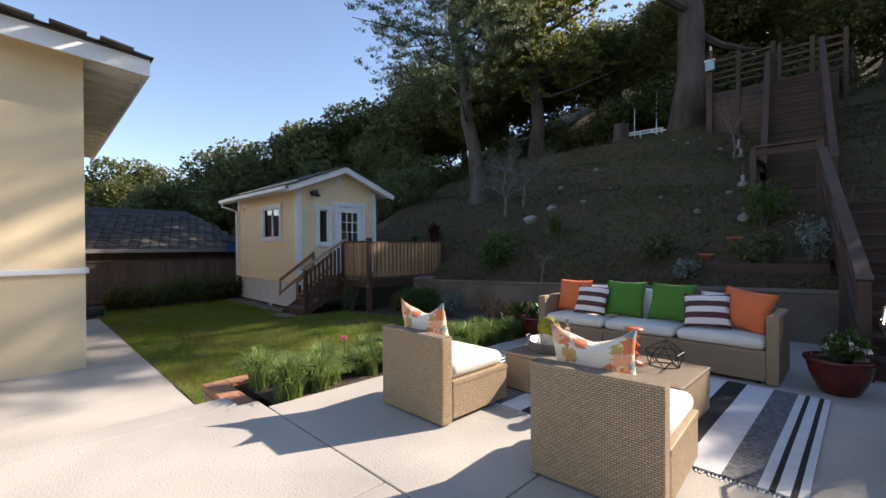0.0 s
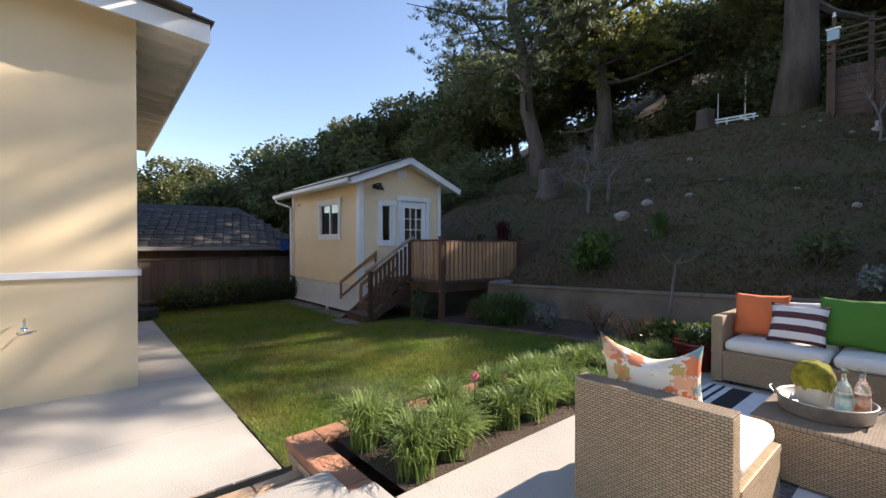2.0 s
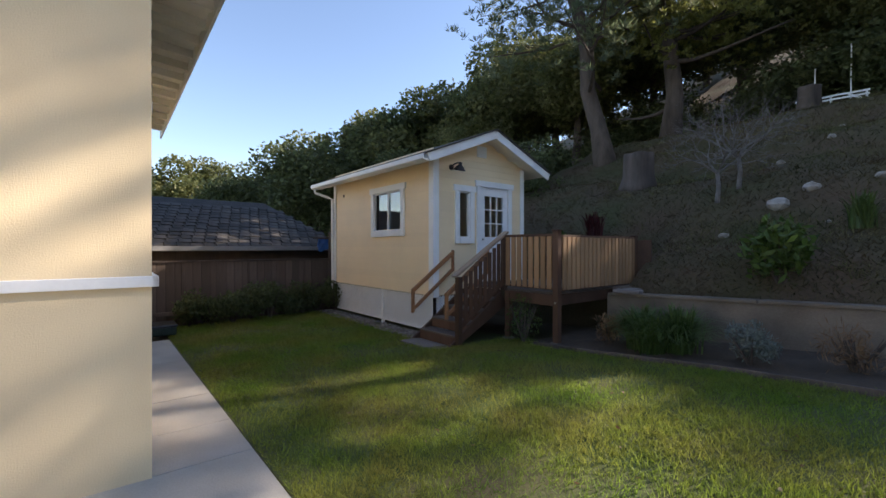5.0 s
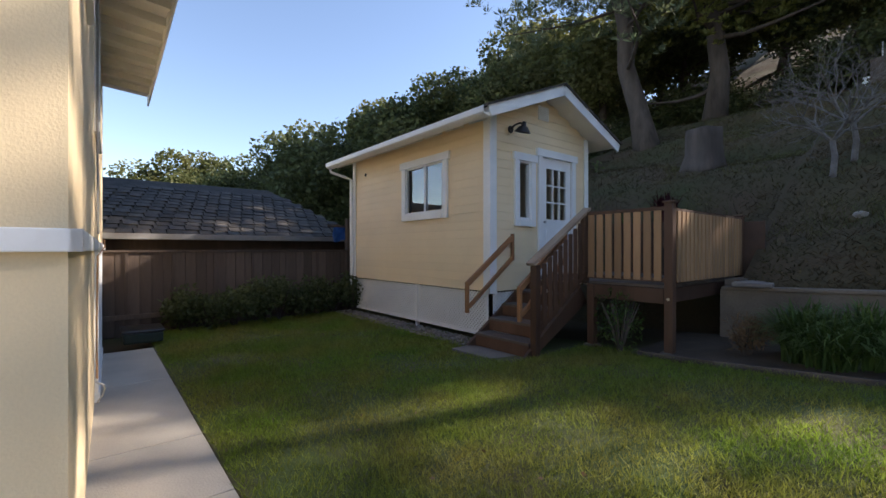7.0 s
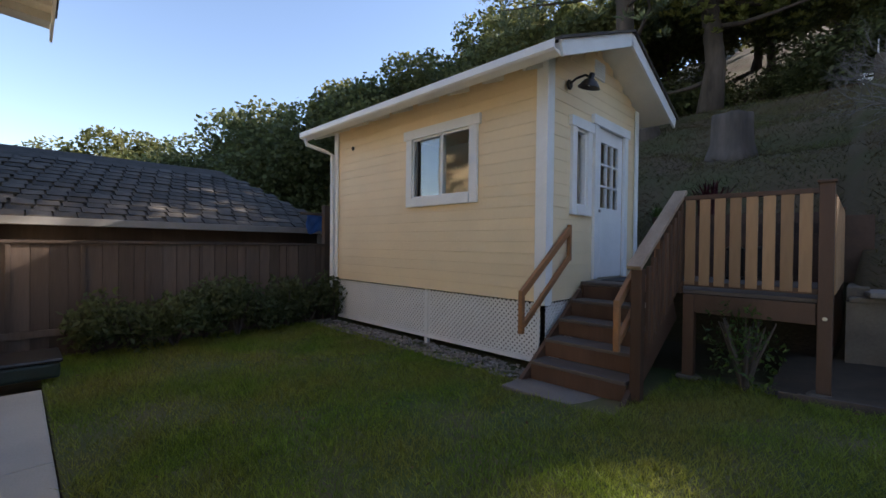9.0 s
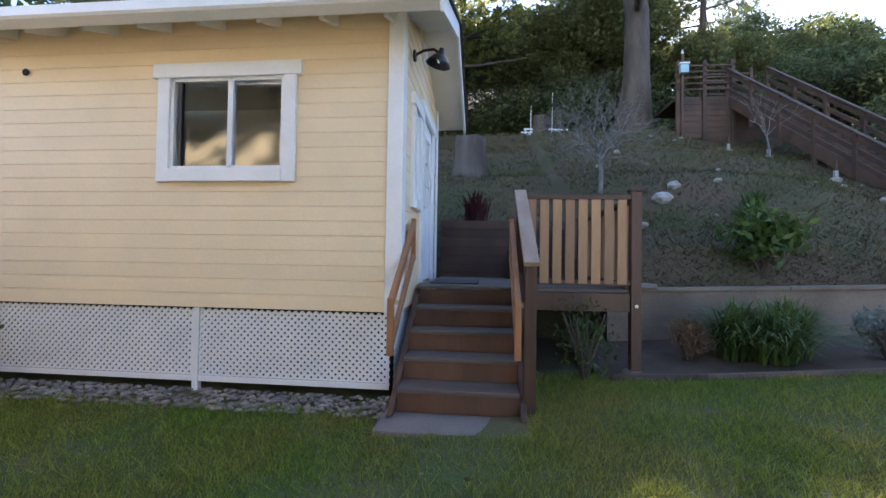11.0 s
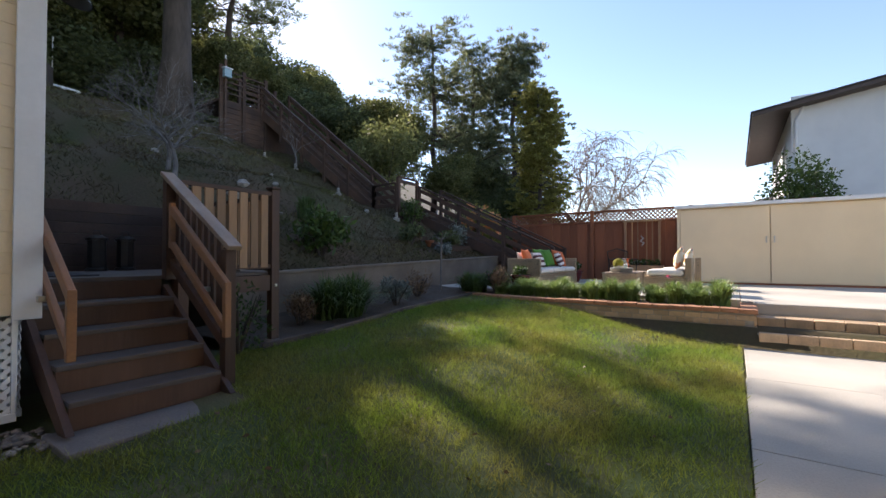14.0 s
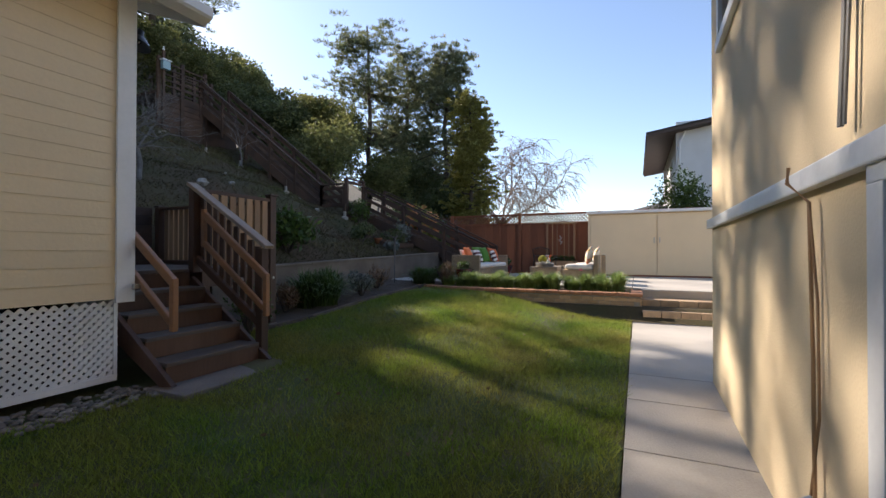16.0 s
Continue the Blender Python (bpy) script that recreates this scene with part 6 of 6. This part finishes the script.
for k in range(26):
    y = -3.7 + (k // 2) * 0.31 + rng.uniform(-.08, .08)
    x = (6.78 if k % 2 else 7.18) + rng.uniform(-.08, .08)
    t = thing("strap_leaf_plant", "pale green strap-leaved clump in the brick planter", "plant", (x, y, PATIO - 0.06), rng.uniform(0, 360), "planter clumps")
    piece("leaves", straps[k % 3], t, (0, 0, 0), size=(1, 1, rng.uniform(0.62, 1.12)))
for x, y, dz in ((7.05, -2.95, 0.36),):
    t = thing("pink_flower", "single pink bloom among the strap leaves", "flower", (x, y, PATIO))
    part("stem", tube([(0, 0, -0.05), (0.01, 0, dz)], 0.004, 5), M["shrubleaf"], t)
    ob = new("petals", fast_mesh("petals", leaf_faces(np.repeat([[0.01, 0, dz]], 40, 0), 0.034, 0.015), 4, M["petalpink"]))
    ob.parent = t
# dark strap clumps below the retaining wall
darkst = [strap_mesh(560, 0.72, 0.020, M["strapdark"], 1.35) for _ in range(2)]
for k, (x, y, s) in enumerate(((3.45, 1.1, 1.0), (3.95, 1.15, 1.0), (3.72, 0.9, 0.9))):
    t = thing("strap_leaf_plant", "large dark green strap-leaved clump below the wall", "plant", (x, y, lawn_z(x, y)), k * 70, "wall bed clumps")
    t.scale = (s, s, s)
    piece("leaves", darkst[k % 2], t, (0, 0, 0))
for x, y, s in ((6.85, 0.75, 0.7), (7.1, 0.6, 0.65), (6.75, 0.5, 0.6)):
    t = thing("strap_leaf_plant", "dark green strap-leaved clump at the planter's end", "plant", (x, y, PATIO - 0.08), x * 50, "planter end clumps")
    t.scale = (s, s, s)
    piece("leaves", darkst[0], t, (0, 0, 0))
shrub("lavender_bush", "silvery grey mounded shrub below the wall", 4.82, 0.98, lawn_z(4.82, 0.98), 0.36, 0.5, 1500, 0.07, 0.012, M["greyleaf"], 7, 0.5)
shrub("dry_shrub", "brown twiggy shrub below the wall", 2.95, 1.1, lawn_z(2.95, 1.1), 0.28, 0.5, 700, 0.10, 0.008, M["dryleaf"], 6, 0.8, 10)
shrub("dry_shrub", "brown twiggy shrub below the wall", 5.7, 1.2, lawn_z(5.7, 1.2), 0.38, 0.55, 500, 0.12, 0.006, M["dryleaf"], 6, 0.8, 14)
shrub("deck_shrub", "thin half-bare shrub under the deck rail", 1.75, 0.55, lawn_z(1.75, 0.5), 0.38, 0.85, 500, 0.06, 0.012, M["shrubleaf"], 6, 0.5, 16)
shrub("flowering_shrub", "green shrub with red blooms in the planter", 7.15, 0.2, PATIO - 0.06, 0.36, 0.48, 1300, 0.07, 0.02, M["shrubleaf"], 7, 0.3, 6, M["petalorange"], 12, 0.05)
shrub("dry_shrub", "sparse seed-headed shrub in the planter", 6.85, 0.1, PATIO - 0.06, 0.34, 0.6, 700, 0.09, 0.008, M["dryleaf"], 7, 0.9, 16)
shrub("rhododendron", "broad-leaved green shrub on the slope above the wall", 4.7, 2.8, hill_z(4.7, 2.8) - 0.05, 0.62, 0.95, 900, 0.17, 0.035, M["shrubleaf"], 9, 0.4, 8)
shrub("hill_shrub", "small green shrub above the retaining wall", 8.1, 3.3, hill_z(8.1, 3.3), 0.5, 0.6, 900, 0.09, 0.025, M["darkleaf"], 7, 0.3)
shrub("grey_shrub", "grey-leaved shrub near the hill stairs", 10.4, 3.3, hill_z(10.4, 3.3), 0.32, 0.75, 700, 0.09, 0.022, M["greyleaf"], 8, 0.4)
shrub("grey_shrub", "low grey-leaved plant above the retaining wall", 8.8, 2.7, hill_z(8.8, 2.7), 0.28, 0.3, 500, 0.08, 0.022, M["greyleaf"], 6, 0.3)
shrub("hill_shrub", "leafy green shrub beside the stair landing", 9.6, 4.45, hill_z(9.6, 4.45), 0.5, 0.95, 1000, 0.10, 0.02, M["shrubleaf"], 9, 0.5, 10)
shrub("hill_shrub", "dark shrub near the wooden planter boxes", 9.6, 3.2, hill_z(9.6, 3.2), 0.5, 0.55, 900, 0.09, 0.025, M["darkleaf"], 8)
shrub("boundary_shrub", "large dense sunlit evergreen shrub beside the hill stairs", 13.4, 9.0, hill_z(13.4, 9.0) - 0.4, 2.1, 3.6, 9000, 0.16, 0.045, M["oakleaf"], 26, 0.4)
shrub("boundary_shrub", "large dark evergreen shrub beside the hill stairs", 15.5, 12.0, hill_z(15.5, 12.0) - 0.4, 2.4, 3.0, 7000, 0.18, 0.05, M["darkleaf"], 26, 0.3)
for k, (x, y, rx, rz, m) in enumerate(((13.9, 6.2, 1.1, 1.9, "shrubleaf"), (15.3, 5.4, 1.2, 2.2, "goldleaf"), (16.8, 4.9, 1.3, 2.2, "oakleaf"), (18.8, 4.6, 1.5, 2.4, "greyleaf"), (21, 4.2, 1.6, 2.4, "oakleaf"), (23.5, 4.0, 1.8, 2.6, "shrubleaf"), (26.5, 4.6, 1.8, 2.6, "oakleaf"), (18, 7.5, 2.0, 3.6, "darkleaf"), (21.5, 9.5, 2.4, 4.6, "darkleaf"), (26, 8.5, 2.6, 4.2, "darkleaf"))):
    shrub("garden_shrub", "garden shrub beyond the redwood fence", x, y, 0.6 + max(0, 13.8 - x) * 0.4, rx, rz, 3000, 0.14, 0.035, M[m], 14, 0.4, 8, M["petalorange"] if k < 2 else None, 90, 0.14, group="garden shrubs")
shrub("flowering_shrub", "tall shrub with coral flower spikes behind the fence", 14.4, 4.6, 0.9, 1.1, 2.5, 2600, 0.16, 0.03, M["goldleaf"], 14, 0.6, 10, M["petalorange"], 220, 0.16)
shrub("citrus_tree", "glossy green leafy tree in front of the white house", 16.2, -5.5, 0.4, 1.35, 4.1, 5000, 0.13, 0.04, M["shrubleaf"], 20, 0.3, 10, cat="tree")
# bushes along the old fence
for k in range(9):
    x, y = -4.45 + rng.uniform(-.1, .25), -3.4 + k * 0.42
    shrub("fence_bush", "dark leafy bush along the weathered fence", x, y, -0.02, rng.uniform(0.4, 0.6), rng.uniform(0.6, 0.95), 1500, 0.10, 0.022, M["darkleaf"], 9, 0.3, 6, group="fence bushes")
# strap plants on the slope
for x, y, m, s, lab in ((0.55, 4.65, "redleaf", 1.1, "dark red spiky cordyline on the slope"), (5.4, 4.2, "strapdark", 0.85, "dark green strap-leaved clump on the slope"), (-0.3, 4.5, "strapdark", 0.6, "dark green strap-leaved clump behind the shed")):
    t = thing("slope_plant", lab, "plant", (x, y, hill_z(x, y)))
    t.scale = (s, s, s)
    piece("leaves", strap_mesh(150, 0.72, 0.03, M[m], 0.8), t, (0, 0, 0))

# stumps, rocks
def stump(x, y, r, h, label):
    t = thing("tree_stump", label, "stump", (x, y, hill_z(x, y)))
    bm = lathe([(r * 1.5, -0.25), (r * 1.28, 0.05), (r * 1.05, h * 0.35), (r, h * 0.8), (r * 1.02, h), (r * 0.9, h + 0.02)], 18)
    for v in bm.verts:
        a = math.atan2(v.co.y, v.co.x)
        k = 1 + 0.14 * math.sin(a * 5 + 1) + 0.10 * noise.noise(v.co * 3)
        v.co.x *= k
        v.co.y *= k
    part("trunk", bm, M["bark"], t, "", True)


stump(0.3, 7.5, 0.38, 1.0, "broad old cut tree stump on the slope")
stump(2.96, 14.3, 0.3, 0.9, "tall cut tree stump near the top of the slope")


def rock(x, y, z, r, mat, label, group=""):
    bm = bmesh.new()
    bmesh.ops.create_icosphere(bm, subdivisions=2, radius=r)
    for v in bm.verts:
        v.co *= 1 + 0.35 * noise.noise(v.co * (1.6 / r) + Vector((x, y, z)))
        v.co.z *= 0.75
    ob = part("rock", bm, mat)
    ob.location = (x, y, z + r * 0.3)
    tagged(ob, label, "rock", group)


rock(4.19, 4.94, hill_z(4.19, 4.94), 0.19, M["stonewhite"], "pale rounded rock on the slope")
rock(4.6, 5.4, hill_z(4.6, 5.4), 0.14, M["stonewhite"], "pale jagged rock on the slope")
for k in range(16):
    x, y = rng.uniform(3, 10), rng.uniform(4, 11)
    rock(x, y, hill_z(x, y), rng.uniform(0.04, 0.10), M["stonewhite"], "small pale stone on the slope", "slope stones")
# river stones along the shed skirt
bm = bmesh.new()
for k in range(1100):
    x, y = rng.uniform(-4.5, 0.05), rng.uniform(-0.42, 0.08) - 0.05
    r = rng.uniform(0.012, 0.032)
    own = bmesh.new()
    bmesh.ops.create_icosphere(own, subdivisions=1, radius=r)
    for v in own.verts:
        v.co = Vector((v.co.x * rng.uniform(.9, 1.4) + x, v.co.y + y, v.co.z * 0.65 + 0.02))
    merge(bm, own)
tagged(part("river_stones", bm, M["riverstone"], None, "", True), "rounded grey river stones along the shed skirt", "gravel", kind="stuff")

# lawn blades and slope cover
def blades(name, n, place, h, w, mat, label, category, flat=0.6):
    p = place(n)
    n = len(p)
    a = rng.uniform(0, 6.28, n)
    tuft = np.sin(p[:, 0] * 23 + 2.5 * np.sin(p[:, 1] * 17)) * np.sin(p[:, 1] * 27 + 2.5 * np.sin(p[:, 0] * 13))
    H = h * rng.uniform(0.35, 1.5, n) * (1 + 0.45 * tuft)
    lean = rng.normal(size=(n, 2)) * flat * H[:, None]
    s = np.stack([np.cos(a), np.sin(a), np.zeros(n)], 1) * w
    tip = p + np.concatenate([lean, H[:, None]], 1)
    ob = new(name, fast_mesh(name, np.stack([p - s, p + s, tip], 1).reshape(-1, 3), 3, mat))
    return tagged(ob, label, category, kind="stuff")


def on_lawn(n):
    x, y = rng.uniform(-4.5, 7.0, n), rng.uniform(-3.91, 0.7, n)
    right = np.array([wall_line(v) for v in y])
    keep = (x < right - 0.02) & ~((x < 1.15) & (y > -0.36)) & ~((x > -0.02) & (x < 1.11) & (y > -0.77)) & ~((x > 2.0) & (y > 0.50 + 0.06 * np.sin(x * 1.7)))
    x, y = x[keep], y[keep]
    thin = np.array([noise.noise((a * 0.9, b * 0.9, 4)) for a, b in zip(x, y)]) + rng.uniform(-0.5, 0.7, len(x)) > -0.2
    x, y = x[thin], y[thin]
    k = np.clip((y + 3.9) / 3.4, 0, 1)
    k = k * k * (3 - 2 * k)
    z = 0.42 * np.clip(x / 7, 0, 1) * k - 0.05 * (1 - k)
    return np.stack([x, y, z - 0.004], 1)


blades("lawn_grass", 420000, on_lawn, 0.046, 0.0034, M["grass"], "short green lawn grass", "grass")


def on_hill(n):
    x, y = rng.uniform(-4, 12, n), 2.35 + rng.random(n) ** 1.4 * 13
    keep = ~((x < 2.6) & (y < 3.5))
    x, y = x[keep], y[keep]
    return np.array([(a, b, hill_z(a, b) - 0.005) for a, b in zip(x, y)])


blades("slope_litter", 110000, on_hill, 0.055, 0.009, M["litter"], "dry grass, needles and moss on the slope", "ground cover", 1.4)
for x, y, s in ((10.8, -0.22, 0.74), (7.6, -0.1, 0.72)):
    shrub("potted_plant", "leafy plant with small white flowers in the glazed pot", x, y, PATIO + 0.36 * s, 0.30 * s, 0.34 * s, 900, 0.07, 0.02, M["shrubleaf"], 7, 0.3, 6, M["petalwhite"], 90, 0.045, "plant", "potted plants")
for k in range(7):
    y = -1.1 - k * 0.17
    shrub("box_plant", "small flowering plant in the wooden box", 12.1, y, PATIO + 0.39, 0.10, 0.2, 160, 0.06, 0.015, M["shrubleaf"], 4, 0.4, 4, M["goldleaf"] if k > 4 else M["petalwhite"], 10, 0.04, "plant", "box plants")


def on_ledges(n):
    x, y = rng.uniform(-2, 11, n), 2.5 + rng.random(n) ** 1.2 * 12
    keep = ~((x < 2.7) & (y < 3.6))
    x, y = x[keep], y[keep]
    k = np.array([noise.noise((a * 0.35, b * 1.1, 9)) + 0.4 * noise.noise((a * 1.7, b * 2.3, 2)) for a, b in zip(x, y)]) > 0.12
    x, y = x[k], y[k]
    return np.array([(a, b, hill_z(a, b) - 0.005) for a, b in zip(x, y)])


M["drygrass"] = leafy("dry_grass", (0.20, 0.16, 0.075), (0.10, 0.12, 0.035), 0.3, 0.7, 0.4)
blades("slope_grass", 90000, on_ledges, 0.10, 0.004, M["drygrass"], "patches of dry and mossy grass on the slope ledges", "grass", 0.8)


# ---- small things on the slope and round the yard ----
def on_slope(x, y):
    return hill_z(x, y)


# raised timber boxes near the hill stairs
for x0, x1, y, h in ((8.75, 9.45, 3.75, 0.2), (8.9, 10.6, 2.95, 0.22)):
    z = on_slope((x0 + x1) / 2, y) - 0.06
    b = thing("planter_box", "dark timber planter box set into the slope", "planter box", (0, 0, 0), 0, "slope planter boxes")
    part("front_board", box(x0, x1, y - 0.02, y + 0.02, z, z + h, None, 0.005), M["hillwood"], b)
    part("back_board", box(x0, x1, y + 0.32, y + 0.36, z + 0.1, z + h + 0.1, None, 0.005), M["hillwood"], b)
    for x in (x0 + 0.02, x1 - 0.02):
        part("side_board", beam((x, y + 0.02, z + h / 2), (x, y + 0.32, z + h / 2 + 0.08), 0.03, h, None, 0.004), M["hillwood"], b)
    part("soil", beam(((x0 + x1) / 2, y + 0.02, z + h - 0.06), ((x0 + x1) / 2, y + 0.32, z + h), x1 - x0 - 0.05, 0.06, None, 0), M["soil"], b)
M["terracotta"] = material("terracotta", (0.36, 0.13, 0.06), 0.85, 8, 0.25, 0.3, 50)
for x, y in ((9.25, 3.95), (10.6, 3.9), (8.95, 3.3)):
    p = thing("terracotta_pot", "small terracotta pot on the slope", "plant pot", (x, y, on_slope(x, y) - 0.02), 0, "terracotta pots")
    part("body", lathe([(0.08, 0), (0.12, 0.16), (0.135, 0.165), (0.135, 0.2), (0.12, 0.2), (0.11, 0.18), (0.0, 0.17)], 18), M["terracotta"], p, "", True)
# white wooden frame and plastic poles high on the slope
wf = thing("low_trestle", "white-painted low timber frame near the top of the slope", "timber frame", (3.35, 15.55, on_slope(3.35, 15.55) + 0.05), 6)
part("top_rail", box(-1.0, 1.0, -0.03, 0.03, 0.40, 0.46, None, 0.006), M["white"], wf)
part("top_rail", box(-1.0, 1.0, 0.6, 0.66, 0.44, 0.50, None, 0.006), M["white"], wf)
for x in (-0.92, 0.0, 0.92):
    part("leg", box(x - 0.03, x + 0.03, -0.03, 0.03, -0.4, 0.40, None, 0.005), M["white"], wf)
part("brace", beam((0.9, 0.0, 0.1), (0.45, 0.0, 0.4), 0.05, 0.07, None, 0.004), M["white"], wf)
part("brace", beam((-0.9, 0.0, 0.1), (-0.5, 0.0, 0.4), 0.05, 0.07, None, 0.004), M["white"], wf)
for x, y, h in ((2.75, 16.4, 1.7), (3.75, 16.5, 2.2)):
    st = thing("garden_stake", "thin pale upright pole on the slope", "stake", (x, y, on_slope(x, y)), 0, "pale poles")
    part("pole", tube([(0, 0, -0.2), (0.02, 0, h)], 0.022, 8), M["white"], st)
    part("cap", lathe([(0.026, 0), (0.026, 0.02), (0.0, 0.025)], 8), M["white"], st).location = (0.02, 0, h)
# post light and bird feeder by the upper landing
pl = thing("bird_feeder", "pale blue hanging box on a post by the landing", "bird feeder", (7.25, 11.05, 7.35))
part("post", box(-0.04, 0.04, 0.05, 0.13, -2.1, 0.95, None, 0.005), M["hillwood"], pl)
part("box", box(-0.13, 0.13, -0.1, 0.05, 0.25, 0.55, None, 0.012), material("pale_blue", (0.32, 0.45, 0.5), 0.5, 6, 0.15, 0.05, 40), pl, "pale blue box")
part("lid", box(-0.16, 0.16, -0.13, 0.06, 0.55, 0.59, None, 0.01), M["white"], pl)
part("finial", lathe([(0.03, 0), (0.05, 0.04), (0.02, 0.09), (0.035, 0.12), (0.0, 0.16)], 12), M["white"], pl).location = (0, 0.09, 0.95)
# white-topped marker posts beside the stairs
for x, y in ((9.25, 4.8), (8.85, 7.0), (8.5, 8.8), (8.2, 10.2), (12.9, 4.4), (13.1, 6.0)):
    mk = thing("marker_post", "short post with a white sleeve beside the stairs", "post", (x, y, on_slope(x, y)), 0, "marker posts")
    part("post", box(-0.03, 0.03, -0.03, 0.03, -0.2, 0.45, None, 0.005), M["hillwood"], mk)
    part("sleeve", box(-0.035, 0.035, -0.035, 0.035, 0.05, 0.22, None, 0.005), M["stonewhite"], mk)
    part("footing", lathe([(0.12, -0.1), (0.11, 0.03), (0.07, 0.06)], 12), M["stonewhite"], mk)
# young staked tree below the wall
yt = thing("young_tree", "young pollarded tree with a few bare shoots by the wall", "tree", (6.7, 1.35, lawn_z(6.7, 1.35)))
part("trunk", tube([(0, 0, -0.05), (0.04, 0.02, 0.5), (0.1, 0.05, 1.15)], [0.018, 0.016, 0.02], 8), M["palebark"], yt)
for a, ln in ((0.2, 0.3), (1.5, 0.22), (2.6, 0.32), (3.9, 0.2), (5.2, 0.28)):
    part("shoot", tube([(0.1, 0.05, 1.13), (0.1 + math.cos(a) * ln * 0.6, 0.05 + math.sin(a) * ln * 0.6, 1.2), (0.1 + math.cos(a) * ln, 0.05 + math.sin(a) * ln, 1.28 + ln * 0.1)], [0.009, 0.007, 0.003], 5), M["palebark"], yt)
# blue cloth over the old fence, by the shed
bc = bmesh.new()
n = 12
g = [[bc.verts.new((0.03 * math.sin(i * 1.3 + j) + 0.02 * j / n, i * 0.05, -j * 0.045 - 0.06 * math.sin(i * 0.9) * j / n)) for i in range(n)] for j in range(9)]
for j in range(8):
    for i in range(n - 1):
        bc.faces.new((g[j][i], g[j][i + 1], g[j + 1][i + 1], g[j + 1][i]))
r = bmesh.ops.solidify(bc, geom=bc.faces[:], thickness=0.01)
cl = part("cloth", bc, material("blue_cloth", (0.07, 0.20, 0.48), 0.8, 6, 0.3, 0.2, 60), None, "", True)
cl.location = (-5.15, -0.15, 1.98)
tagged(cl, "blue cloth hung over a post by the fence", "cloth")
part("hang_rail", box(-5.12, -5.08, -0.3, 1.6, 1.95, 2.0, None, 0.004), M["oldfence"], None)
tagged(bpy.data.objects["hang_rail"], "weathered rail between tall posts by the fence", "rail")
# low box at the far end of the path
hb = thing("hose_box", "low dark green hose box at the end of the path", "hose box", (-3.6, -4.0, 0.0))
part("body", box(-0.3, 0.3, -0.28, 0.22, 0, 0.16, None, 0.03), material("dark_green_plastic", (0.02, 0.035, 0.025), 0.5, 6, 0.2, 0.05, 40), hb)
part("lid", box(-0.32, 0.32, -0.30, 0.24, 0.16, 0.2, None, 0.02), M["blackmetal"], hb)
# loose slab and fallen leaves
for x, y, r, a in ((2.75, 1.95, 0.22, 10), (2.6, 2.3, 0.18, 40)):
    sl = part("loose_stone", box(-r, r, -r * 0.6, r * 0.6, 0, 0.06, None, 0.02), M["slab"])
    sl.matrix_world = pose(x, y + 0.15, rw_top(x) + 0.05, 0, 0, a)
    tagged(sl, "flat loose stone on the wall beside the deck", "stone", "loose stones")
q = np.stack([rng.uniform(-4, 6.2, 160), rng.uniform(-3.7, 0.9, 160), np.zeros(160)], 1)
q = q[~((q[:, 0] < 1.3) & (q[:, 1] > -0.7))]
q[:, 2] = [lawn_z(a, b) + 0.035 for a, b in q[:, :2]]
d = unit(len(q))
d[:, 2] *= 0.15
fl = new("fallen_leaves", fast_mesh("fallen_leaves", leaf_faces(q, 0.045, 0.013, 0, d), 4, M["dryleaf"]))
tagged(fl, "scattered dry fallen leaves on the lawn", "leaves", kind="stuff")
# edging board along the planting bed
for k in range(6):
    x0 = 2.0 + k * 0.84
    y0, y1 = bed_edge(x0), bed_edge(x0 + 0.84)
    e = part("edging_board", beam((x0, y0, lawn_z(x0, y0) + 0.02), (x0 + 0.85, y1, lawn_z(x0 + 0.84, y1) + 0.02), 0.03, 0.1, None, 0.006), M["oldfence"])
    tagged(e, "weathered bender-board edging of the bed", "edging", "bed edging")
